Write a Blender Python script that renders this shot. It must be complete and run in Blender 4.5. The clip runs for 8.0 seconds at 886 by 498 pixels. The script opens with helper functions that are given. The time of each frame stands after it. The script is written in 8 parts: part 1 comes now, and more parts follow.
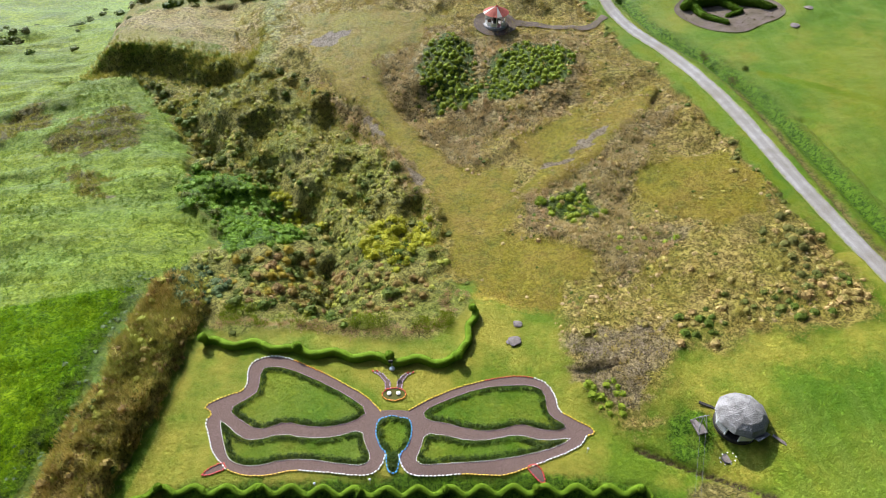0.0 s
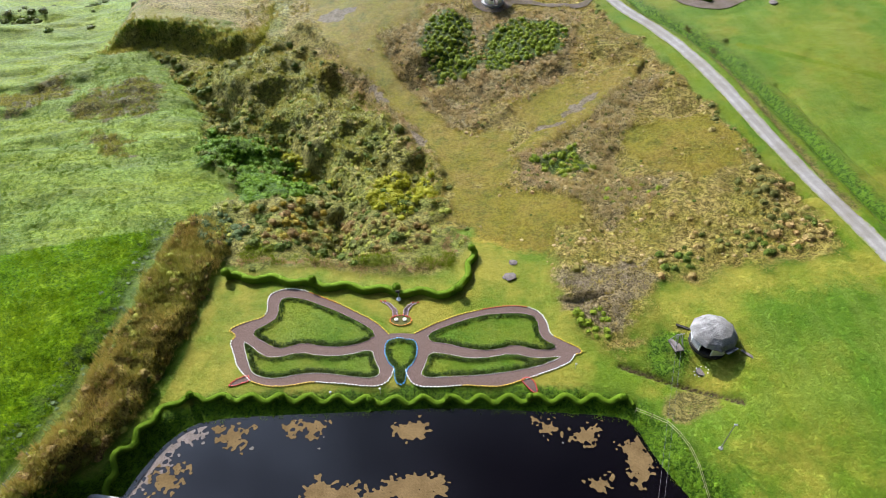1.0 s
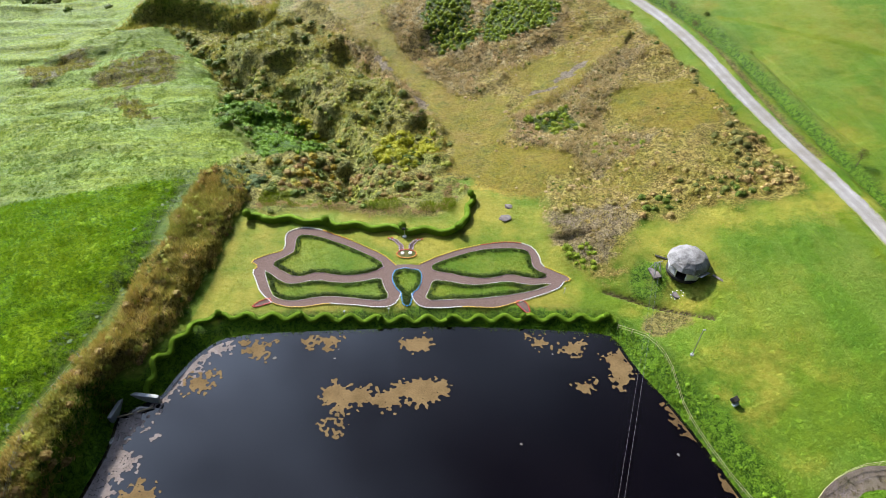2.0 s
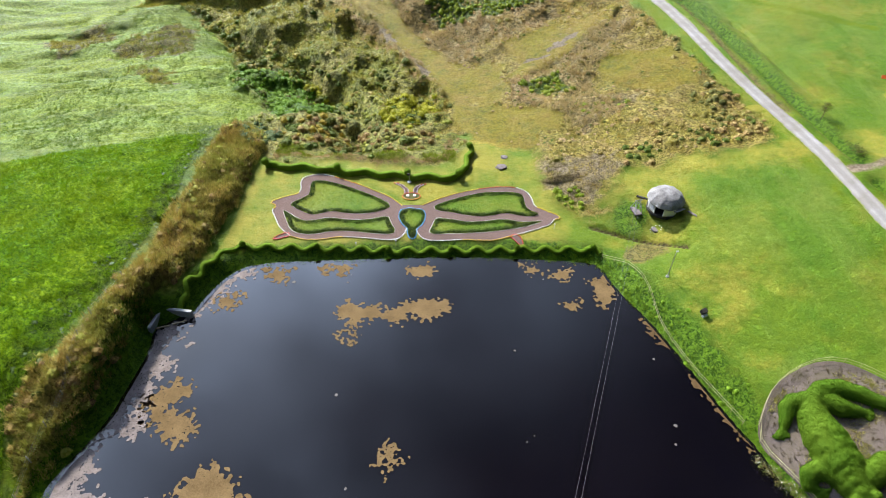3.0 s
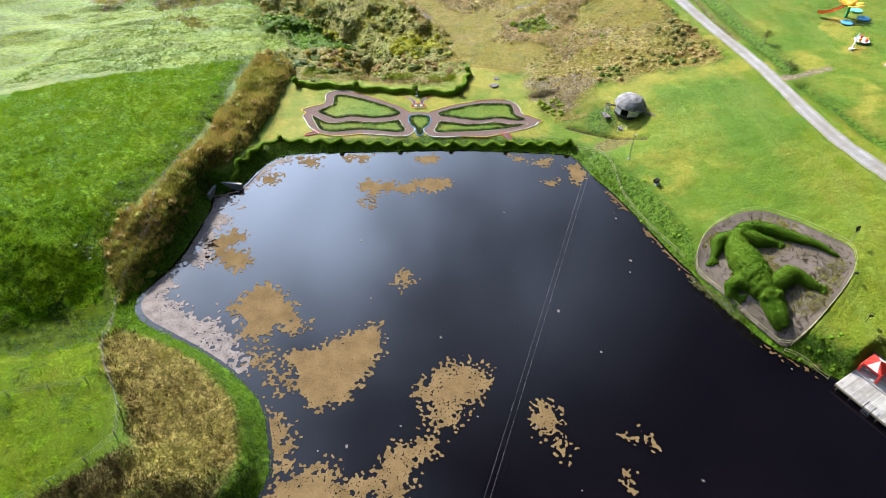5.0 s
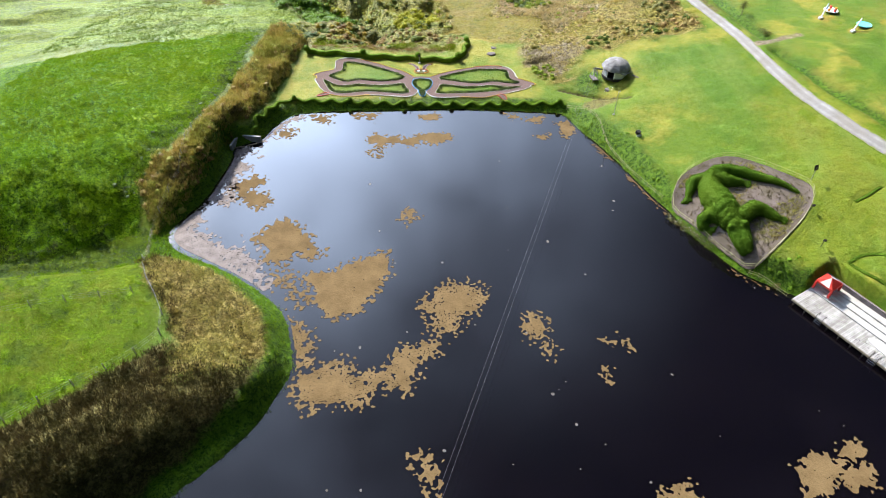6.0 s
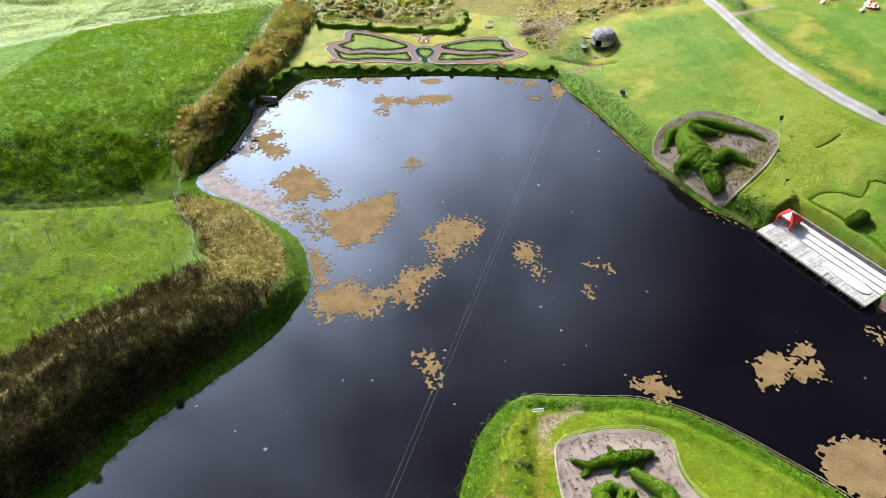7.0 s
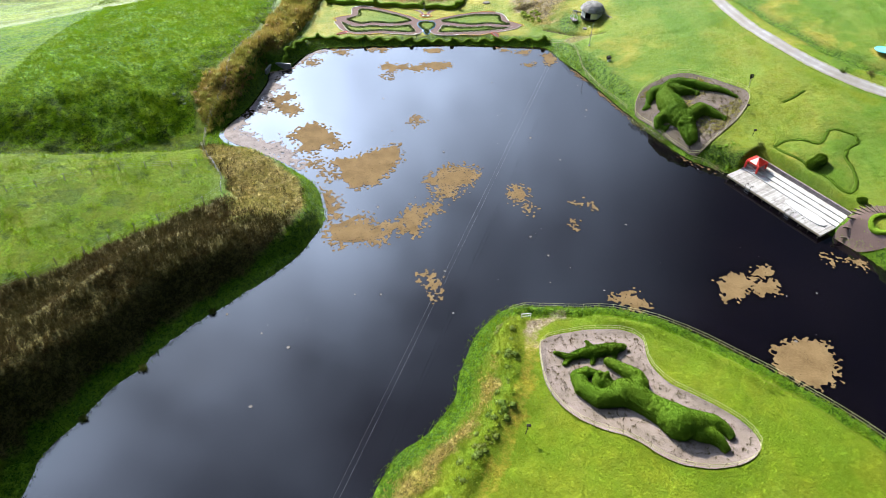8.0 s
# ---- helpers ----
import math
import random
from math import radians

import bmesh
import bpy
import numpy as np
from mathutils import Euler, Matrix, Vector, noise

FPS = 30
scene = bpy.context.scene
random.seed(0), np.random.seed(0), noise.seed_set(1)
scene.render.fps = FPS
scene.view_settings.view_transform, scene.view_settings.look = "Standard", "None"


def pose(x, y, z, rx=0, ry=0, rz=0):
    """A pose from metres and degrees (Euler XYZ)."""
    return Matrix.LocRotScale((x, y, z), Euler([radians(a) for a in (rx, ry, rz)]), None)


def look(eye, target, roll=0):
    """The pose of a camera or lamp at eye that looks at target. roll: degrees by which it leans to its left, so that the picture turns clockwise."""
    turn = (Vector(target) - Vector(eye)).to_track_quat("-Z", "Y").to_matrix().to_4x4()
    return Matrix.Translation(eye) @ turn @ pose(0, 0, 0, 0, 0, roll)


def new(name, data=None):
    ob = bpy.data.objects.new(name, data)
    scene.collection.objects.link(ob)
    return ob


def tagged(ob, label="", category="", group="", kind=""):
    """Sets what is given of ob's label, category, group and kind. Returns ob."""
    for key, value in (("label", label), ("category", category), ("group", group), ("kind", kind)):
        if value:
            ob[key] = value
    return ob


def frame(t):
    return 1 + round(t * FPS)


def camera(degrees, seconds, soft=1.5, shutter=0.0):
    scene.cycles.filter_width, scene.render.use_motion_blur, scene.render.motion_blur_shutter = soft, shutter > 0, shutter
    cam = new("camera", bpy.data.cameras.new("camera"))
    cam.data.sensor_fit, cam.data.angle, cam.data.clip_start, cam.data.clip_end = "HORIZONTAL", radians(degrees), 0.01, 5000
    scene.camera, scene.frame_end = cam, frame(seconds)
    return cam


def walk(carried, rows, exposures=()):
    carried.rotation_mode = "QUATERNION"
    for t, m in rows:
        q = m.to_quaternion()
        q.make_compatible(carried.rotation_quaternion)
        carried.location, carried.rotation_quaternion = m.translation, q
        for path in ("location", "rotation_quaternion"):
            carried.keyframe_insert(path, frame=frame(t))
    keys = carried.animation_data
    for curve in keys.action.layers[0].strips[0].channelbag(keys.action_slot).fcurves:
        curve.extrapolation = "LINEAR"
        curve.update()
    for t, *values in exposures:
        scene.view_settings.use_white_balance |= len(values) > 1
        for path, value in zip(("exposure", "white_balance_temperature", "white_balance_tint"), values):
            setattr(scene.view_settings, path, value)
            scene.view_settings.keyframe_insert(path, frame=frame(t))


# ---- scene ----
cam = camera(68.38, 8.0, soft=0.8)
ROWS = [  # seconds, x, y, z, yaw, pitch, roll
    (0.0, 0.000, 0.000, 65.000, -1.719, -44.079, -0.576),
    (0.5, -0.541, -5.292, 64.828, -1.816, -43.991, -0.721),
    (1.0, -1.075, -10.920, 64.674, -1.908, -43.908, -0.843),
    (1.5, -1.599, -16.824, 64.537, -1.993, -43.830, -0.943),
    (2.0, -2.110, -22.952, 64.415, -2.070, -43.756, -1.022),
    (2.5, -2.604, -29.255, 64.309, -2.140, -43.685, -1.081),
    (3.0, -3.079, -35.696, 64.217, -2.201, -43.616, -1.120),
    (3.5, -3.532, -42.240, 64.139, -2.252, -43.549, -1.141),
    (4.0, -3.960, -48.863, 64.073, -2.295, -43.483, -1.145),
    (4.5, -4.359, -55.545, 64.020, -2.327, -43.418, -1.133),
    (5.0, -4.727, -62.275, 63.979, -2.348, -43.351, -1.105),
    (5.5, -5.061, -69.046, 63.948, -2.358, -43.284, -1.062),
    (6.0, -5.357, -75.861, 63.928, -2.356, -43.214, -1.006),
    (6.5, -5.612, -82.728, 63.917, -2.341, -43.142, -0.938),
    (7.0, -5.824, -89.663, 63.914, -2.313, -43.067, -0.858),
    (7.5, -5.990, -96.687, 63.919, -2.271, -42.987, -0.767),
    (8.0, -6.105, -103.831, 63.932, -2.216, -42.903, -0.667),
]
walk(cam, [(t, pose(x, y, z, 90 + pitch, roll, yaw)) for t, x, y, z, yaw, pitch, roll in ROWS],
     ((0.0, 0.9), (1.5, 0.99), (3.0, 1.2), (4.5, 1.24), (6.5, 1.36), (8.0, 1.4)))

# ---- daylight: high sun from ahead and to the west, broken cloud ----
SUN_DIR = Vector((-0.478, 0.878, 0.695)).normalized()
world = bpy.data.worlds.new("sky")
scene.world = world
world.use_nodes = True
wn, wl = world.node_tree.nodes, world.node_tree.links
wn.clear()
sky = wn.new("ShaderNodeTexSky")
sky.sky_type, sky.sun_disc = "NISHITA", False
sky.sun_elevation = math.asin(SUN_DIR.z)
sky.sun_rotation = math.atan2(SUN_DIR.x, SUN_DIR.y)
sky.dust_density, sky.air_density, sky.ozone_density = 1.0, 1.0, 2.5
tc = wn.new("ShaderNodeTexCoord")


def sky_node(kind, op="", **values):
    n = wn.new(kind)
    if op:
        n.operation = op
    for key, v in values.items():
        n.inputs[key.replace("_", " ")].default_value = v
    return n


# thin cloud that glows round the sun, low in the sky, and fades overhead
nearness = sky_node("ShaderNodeVectorMath", "DOT_PRODUCT")
nearness.inputs[1].default_value = SUN_DIR
close = sky_node("ShaderNodeMapRange", "", From_Min=0.64, From_Max=1.0, To_Min=0.0, To_Max=1.0)
square = sky_node("ShaderNodeMath", "POWER")
square.inputs[1].default_value = 1.9
split = wn.new("ShaderNodeSeparateXYZ")
low_sky = sky_node("ShaderNodeMapRange", "", From_Min=0.48, From_Max=0.88, To_Min=1.0, To_Max=0.02)
cloud = sky_node("ShaderNodeTexNoise", "", Scale=4.0, Detail=5.0, Roughness=0.5)
wisps = sky_node("ShaderNodeMapRange", "", From_Min=0.32, From_Max=0.68, To_Min=0.45, To_Max=1.45)
p1, p2, p3 = (sky_node("ShaderNodeMath", "MULTIPLY") for _ in range(3))
p3.inputs[1].default_value = 385.0
# a broad bank of thin cloud high in the west
bank = sky_node("ShaderNodeVectorMath", "DOT_PRODUCT")
bank.inputs[1].default_value = Vector((-0.62, 0.28, 0.73)).normalized()
veil = sky_node("ShaderNodeMapRange", "", From_Min=0.70, From_Max=0.99, To_Min=0.0, To_Max=58.0)
veil.interpolation_type = "SMOOTHSTEP"
p4, both = sky_node("ShaderNodeMath", "MULTIPLY"), sky_node("ShaderNodeMath", "ADD")
tint = sky_node("ShaderNodeVectorMath", "SCALE")
tint.inputs[0].default_value = (0.74, 0.91, 1.24)
total = sky_node("ShaderNodeVectorMath", "ADD")
bg = sky_node("ShaderNodeBackground", "", Strength=0.012)
out = wn.new("ShaderNodeOutputWorld")
for a, b in ((tc.outputs["Generated"], nearness.inputs[0]), (nearness.outputs["Value"], close.inputs["Value"]), (close.outputs[0], square.inputs[0]),
             (tc.outputs["Generated"], split.inputs[0]), (split.outputs["Z"], low_sky.inputs["Value"]), (tc.outputs["Generated"], cloud.inputs["Vector"]),
             (cloud.outputs["Fac"], wisps.inputs["Value"]), (square.outputs[0], p1.inputs[0]), (low_sky.outputs[0], p1.inputs[1]), (p1.outputs[0], p2.inputs[0]),
             (wisps.outputs[0], p2.inputs[1]), (p2.outputs[0], p3.inputs[0]), (tc.outputs["Generated"], bank.inputs[0]), (bank.outputs["Value"], veil.inputs["Value"]), (veil.outputs[0], p4.inputs[0]), (wisps.outputs[0], p4.inputs[1]),
             (p3.outputs[0], both.inputs[0]), (p4.outputs[0], both.inputs[1]), (both.outputs[0], tint.inputs["Scale"]), (sky.outputs["Color"], total.inputs[0]),
             (tint.outputs[0], total.inputs[1]), (total.outputs[0], bg.inputs["Color"]), (bg.outputs[0], out.inputs["Surface"])):
    wl.new(a, b)

sun = new("sun", bpy.data.lights.new("sun", "SUN"))
sun.data.energy, sun.data.angle, sun.data.color = 5.0, radians(0.6), (1.0, 0.94, 0.83)
sun.matrix_world = look(SUN_DIR * 200, (0, 0, 0))
scene.view_settings.exposure = 1.2


# ---- materials ----
class Graph:
    """Short calls for building one material's nodes."""

    def __init__(self, name, rough=0.8, spec=0.25):
        self.m = bpy.data.materials.new(name)
        self.m.use_nodes = True
        self.n, self.l = self.m.node_tree.nodes, self.m.node_tree.links
        self.b = self.n["Principled BSDF"]
        self.b.inputs["Roughness"].default_value = rough
        self.b.inputs["Specular IOR Level"].default_value = spec
        self.pos = self.n.new("ShaderNodeNewGeometry").outputs["Position"]

    def put(self, socket, value):
        if isinstance(value, (int, float)):
            socket.default_value = value
        elif isinstance(value, tuple):
            socket.default_value = (*value, 1) if len(value) == 3 and socket.type == "RGBA" else value
        else:
            self.l.new(value, socket)

    def noise(self, scale, detail=3, rough=0.55, lo=0.35, hi=0.65, vec=None, kind="Fac", distort=0.0):
        t = self.n.new("ShaderNodeTexNoise")
        t.inputs["Scale"].default_value, t.inputs["Detail"].default_value = scale, detail
        t.inputs["Roughness"].default_value, t.inputs["Distortion"].default_value = rough, distort
        self.l.new(vec or self.pos, t.inputs["Vector"])
        return self.span(t.outputs["Fac"], lo, hi)

    def stretch(self, x, y, z):
        t = self.n.new("ShaderNodeMapping")
        t.inputs["Scale"].default_value = (x, y, z)
        self.l.new(self.pos, t.inputs["Vector"])
        return t.outputs["Vector"]

    def span(self, value, lo, hi, a=0.0, b=1.0):
        t = self.n.new("ShaderNodeMapRange")
        self.l.new(value, t.inputs["Value"])
        for key, v in (("From Min", lo), ("From Max", hi), ("To Min", a), ("To Max", b)):
            t.inputs[key].default_value = v
        return t.outputs["Result"]

    def cells(self, scale, kind="F1", out="Distance"):
        t = self.n.new("ShaderNodeTexVoronoi")
        t.feature = kind
        t.inputs["Scale"].default_value = scale
        self.l.new(self.pos, t.inputs["Vector"])
        return t.outputs[out]

    def attr(self, name):
        t = self.n.new("ShaderNodeAttribute")
        t.attribute_name = name
        return t.outputs["Fac"]

    def island(self):
        return self.n["Geometry"].outputs["Random Per Island"]

    def chance(self):
        return self.n.new("ShaderNodeObjectInfo").outputs["Random"]

    def math(self, op, a, b=0.0):
        t = self.n.new("ShaderNodeMath")
        t.operation = op
        self.put(t.inputs[0], a), self.put(t.inputs[1], b)
        return t.outputs[0]

    def mix(self, fac, a, b):
        t = self.n.new("ShaderNodeMix")
        t.data_type = "RGBA"
        self.put(t.inputs["Factor"], fac), self.put(t.inputs["A"], a), self.put(t.inputs["B"], b)
        return t.outputs["Result"]

    def bump(self, height, strength=0.4, dist=0.05):
        t = self.n.new("ShaderNodeBump")
        t.inputs["Strength"].default_value, t.inputs["Distance"].default_value = strength, dist
        self.put(t.inputs["Height"], height)
        self.l.new(t.outputs["Normal"], self.b.inputs["Normal"])

    def done(self, colour, glow=0.0):
        self.put(self.b.inputs["Base Color"], colour)
        if glow:
            t = self.n.new("ShaderNodeBsdfTranslucent")
            self.put(t.inputs["Color"], colour)
            s = self.n.new("ShaderNodeMixShader")
            s.inputs[0].default_value = glow
            o = self.n["Material Output"]
            self.l.new(self.b.outputs[0], s.inputs[1]), self.l.new(t.outputs[0], s.inputs[2])
            self.l.new(s.outputs[0], o.inputs["Surface"])
        return self.m


def plain(name, a, b, scale=3.0, rough=0.7, bump=0.3, dist=0.02, fine=25.0, metal=0.0, vary=0.0, spec=0.3):
    """Two-scale mottled surface between the colours a and b."""
    g = Graph(name, rough, spec)
    g.b.inputs["Metallic"].default_value = metal
    big, small = g.noise(scale, 4), g.noise(fine, 3)
    fac = g.math("ADD", g.math("MULTIPLY", big, 0.6), g.math("MULTIPLY", small, 0.4))
    if vary:
        fac = g.math("ADD", fac, g.math("MULTIPLY", g.math("SUBTRACT", g.chance(), 0.5), vary))
    g.bump(small, bump, dist)
    return g.done(g.mix(fac, a, b))


def leafy(name, a, b, c, glow=0.25, rough=0.6, d=None):
    """Leaves or blades, each island its own tint, drifting over the place."""
    g = Graph(name, rough, 0.14)
    g.b.inputs["Specular Tint"].default_value = (0.78, 0.85, 0.45, 1)
    col = g.mix(g.island(), a, b)
    col = g.mix(g.math("MULTIPLY", g.noise(0.22, 3), 0.8), col, c)
    if d:
        col = g.mix(g.math("MULTIPLY", g.noise(0.085, 4, 0.6, 0.45, 0.6), 0.85), col, g.mix(g.island(), d, tuple(1.9 * v for v in d)))
    return g.done(col, 0.55 * glow)


def ground_material():
    g = Graph("grassland", 0.58, 0.3)
    g.b.inputs["Specular Tint"].default_value = (0.68, 0.85, 0.30, 1)
    fine = g.noise(4.5, 5, 0.75, 0.44, 0.56)
    tuft = g.noise(1.7, 6, 0.8, 0.45, 0.55, distort=0.8)
    mid = g.noise(0.45, 5, 0.68, 0.40, 0.60, distort=0.4)
    big = g.noise(0.085, 5, 0.6, 0.42, 0.58)
    huge = g.noise(0.03, 3, 0.5, 0.4, 0.6)
    grain = g.math("ADD", g.math("MULTIPLY", fine, 0.55), g.math("MULTIPLY", tuft, 0.45))
    rough = g.math("ADD", g.math("MULTIPLY", tuft, 0.7), g.math("MULTIPLY", fine, 0.3))

    turf = g.math("ADD", g.math("MULTIPLY", g.noise(2.4, 6, 0.75, 0.32, 0.68), 0.6), g.math("MULTIPLY", g.noise(0.7, 4, 0.6, 0.3, 0.7, vec=g.stretch(1.0, 1.8, 1.0)), 0.4))

    def cover(dark, light, dark2, light2, patch, amount, by=grain):
        return g.mix(g.math("MULTIPLY", patch, amount), g.mix(by, dark, light), g.mix(by, dark2, light2))

    meadow = cover((0.048, 0.118, 0.006), (0.112, 0.210, 0.012), (0.125, 0.165, 0.009), (0.235, 0.270, 0.022), g.noise(0.055, 6, 0.6, 0.42, 0.6), 0.95, turf)
    meadow = g.mix(g.math("MULTIPLY", g.noise(0.11, 5, 0.65, 0.5, 0.66), 0.55), meadow, g.mix(turf, (0.14, 0.130, 0.016), (0.30, 0.265, 0.05)))
    meadow = g.mix(g.math("MULTIPLY", mid, 0.22), meadow, g.mix(grain, (0.045, 0.125, 0.006), (0.15, 0.29, 0.026)))
    swathe = g.noise(1.0, 4, 0.6, 0.46, 0.62, vec=g.stretch(0.30, 0.045, 0.1))
    meadow = g.mix(g.math("MULTIPLY", swathe, 0.45), meadow, g.mix(turf, (0.115, 0.175, 0.020), (0.22, 0.285, 0.055)))
    lime = cover((0.088, 0.150, 0.006), (0.140, 0.220, 0.010), (0.125, 0.165, 0.008), (0.205, 0.245, 0.016), g.noise(0.14, 5, 0.65, 0.42, 0.62), 0.9, turf)
    lawn = cover((0.080, 0.150, 0.007), (0.155, 0.235, 0.014), (0.23, 0.215, 0.024), (0.39, 0.345, 0.06), g.noise(0.11, 4, 0.6, 0.39, 0.58), 0.95, turf)
    field = cover((0.028, 0.096, 0.001), (0.21, 0.42, 0.004), (0.095, 0.19, 0.002), (0.34, 0.49, 0.008), g.noise(0.09, 4, 0.6, 0.45, 0.65), 0.8, rough)
    streak = g.noise(1.0, 5, 0.62, 0.42, 0.58, vec=g.stretch(0.035, 0.10, 0.05))
    pasture = cover((0.15, 0.25, 0.006), (0.37, 0.48, 0.026), (0.125, 0.235, 0.015), (0.33, 0.48, 0.05), streak, 0.95, rough)
    dark_streak = g.noise(1.0, 6, 0.68, 0.47, 0.57, vec=g.stretch(0.09, 0.22, 0.1))
    pasture = g.mix(g.math("MULTIPLY", dark_streak, 0.42), pasture, g.mix(rough, (0.035, 0.07, 0.010), (0.15, 0.21, 0.04)))
    dry = cover((0.10, 0.070, 0.018), (0.66, 0.50, 0.16), (0.095, 0.10, 0.012), (0.52, 0.46, 0.08), g.noise(0.19, 5, 0.65, 0.42, 0.62), 0.85, rough)
    dry = g.mix(g.math("MULTIPLY", huge, 0.35), dry, g.mix(rough, (0.11, 0.075, 0.03), (0.36, 0.235, 0.105)))
    scrub = cover((0.07, 0.065, 0.013), (0.50, 0.45, 0.12), (0.07, 0.095, 0.012), (0.37, 0.42, 0.08), g.noise(0.14, 4, 0.6, 0.42, 0.62), 0.85, rough)
    lush = cover((0.018, 0.065, 0.003), (0.15, 0.31, 0.016), (0.03, 0.10, 0.004), (0.20, 0.36, 0.02), mid, 0.6, rough)
    weeds = cover((0.018, 0.050, 0.004), (0.09, 0.155, 0.022), (0.035, 0.06, 0.008), (0.125, 0.15, 0.032), mid, 0.7, rough)
    track = cover((0.15, 0.130, 0.010), (0.43, 0.365, 0.036), (0.17, 0.110, 0.018), (0.52, 0.37, 0.075), g.noise(0.16, 5, 0.65, 0.4, 0.62), 0.85, g.math("ADD", g.math("MULTIPLY", turf, 0.4), g.math("MULTIPLY", rough, 0.6)))
    track = g.mix(g.math("MULTIPLY", g.noise(0.3, 5, 0.7, 0.5, 0.62), 0.6), track, g.mix(rough, (0.075, 0.095, 0.010), (0.24, 0.25, 0.03)))
    bracken = g.mix(rough, (0.05, 0.043, 0.012), (0.25, 0.205, 0.07))
    heath = cover((0.065, 0.048, 0.024), (0.52, 0.40, 0.21), (0.10, 0.085, 0.03), (0.56, 0.46, 0.20), g.noise(0.2, 5, 0.65, 0.42, 0.62), 0.8, rough)
    bare = cover((0.14, 0.10, 0.07), (0.46, 0.37, 0.30), (0.10, 0.07, 0.04), (0.30, 0.22, 0.15), mid, 0.6)
    mud = g.mix(grain, (0.03, 0.022, 0.012), (0.10, 0.07, 0.04))
    ragged = g.math("ADD", g.math("MULTIPLY", g.math("SUBTRACT", g.noise(0.5, 5, 0.7, 0.2, 0.8), 0.5), 0.8),
                    g.math("MULTIPLY", g.math("SUBTRACT", g.noise(3.0, 3, 0.6, 0.2, 0.8), 0.5), 0.35))
    col = meadow
    for name, c in (("lime", lime), ("pasture", pasture), ("field", field), ("lawn", lawn), ("dry", dry), ("heath", heath), ("bracken", bracken), ("track", track), ("scrub", scrub),
                    ("weeds", weeds), ("lush", lush), ("bare", bare), ("mud", mud)):
        a = g.attr(name)
        fac = g.span(g.math("ADD", a, ragged), 0.25, 0.75)
        col = g.mix(g.math("MULTIPLY", fac, g.span(a, 0.02, 0.2)), col, c)
    wild = g.attr("dry")
    for name in ("scrub", "pasture", "field", "lush"):
        wild = g.math("ADD", wild, g.attr(name))
    g.put(g.b.inputs["Sheen Weight"], g.span(g.math("ADD", g.attr("field"), g.attr("dry")), 0.0, 0.6, 0.02, 0.0))
    g.b.inputs["Sheen Roughness"].default_value, g.b.inputs["Sheen Tint"].default_value = 0.4, (0.72, 0.95, 0.22, 1)
    rugged = g.span(wild, 0.0, 0.8, 0.24, 1.0)
    g.put(g.b.inputs["Specular IOR Level"], g.span(g.math("ADD", g.attr("field"), g.math("MULTIPLY", g.attr("lime"), 0.6)), 0.0, 0.9, 0.2, 0.04))
    g.bump(g.math("MULTIPLY", g.math("ADD", g.math("MULTIPLY", tuft, 0.7), g.math("MULTIPLY", fine, 0.3)), rugged), 1.0, 0.65)
    return g.done(col)


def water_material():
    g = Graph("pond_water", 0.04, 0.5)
    # index set above real water's 1.33 to strengthen the sky's reflection
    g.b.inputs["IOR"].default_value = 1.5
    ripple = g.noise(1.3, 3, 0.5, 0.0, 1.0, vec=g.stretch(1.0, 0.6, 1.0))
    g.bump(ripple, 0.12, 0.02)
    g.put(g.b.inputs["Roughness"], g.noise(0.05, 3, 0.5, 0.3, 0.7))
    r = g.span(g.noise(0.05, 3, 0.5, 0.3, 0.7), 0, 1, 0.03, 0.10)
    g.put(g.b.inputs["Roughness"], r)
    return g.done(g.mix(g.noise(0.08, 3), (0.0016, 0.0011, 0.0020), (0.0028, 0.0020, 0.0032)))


def gravel_material(name, a, b, c, rough=0.95, spec=0.15):
    g = Graph(name, rough, spec)
    stone, patch = g.noise(9.0, 3, 0.7, 0.3, 0.7), g.noise(0.5, 4, 0.6, 0.35, 0.65)
    col = g.mix(stone, a, b)
    col = g.mix(g.math("MULTIPLY", patch, 0.6), col, c)
    g.bump(stone, 0.5, 0.04)
    return g.done(col)


def road_material():
    """Crushed stone: pale wheel tracks, a duller crown, grass and mud creeping in from the edges."""
    g = Graph("road_gravel", 0.7, 0.25)
    across = g.attr("across")
    stone, patch, blot = g.noise(7.0, 4, 0.7, 0.3, 0.7), g.noise(0.5, 5, 0.65, 0.38, 0.62), g.noise(0.12, 4, 0.6, 0.4, 0.62)
    col = g.mix(stone, (0.14, 0.135, 0.135), (0.26, 0.25, 0.25))
    wheel = g.math("SUBTRACT", 1.0, g.span(g.math("ABSOLUTE", g.math("SUBTRACT", across, 0.5)), 0.0, 0.34))
    col = g.mix(g.math("MULTIPLY", wheel, 0.55), col, g.mix(stone, (0.26, 0.255, 0.255), (0.42, 0.41, 0.41)))
    col = g.mix(g.math("MULTIPLY", patch, 0.4), col, (0.10, 0.088, 0.075))
    col = g.mix(g.math("MULTIPLY", blot, 0.4), col, (0.13, 0.105, 0.075))
    edge = g.span(g.math("ADD", across, g.math("MULTIPLY", g.math("SUBTRACT", g.noise(1.1, 5, 0.7, 0.25, 0.75), 0.5), 0.45)), 0.80, 1.0)
    col = g.mix(edge, col, g.mix(stone, (0.09, 0.13, 0.015), (0.20, 0.22, 0.05)))
    g.bump(stone, 0.5, 0.04)
    return g.done(col)


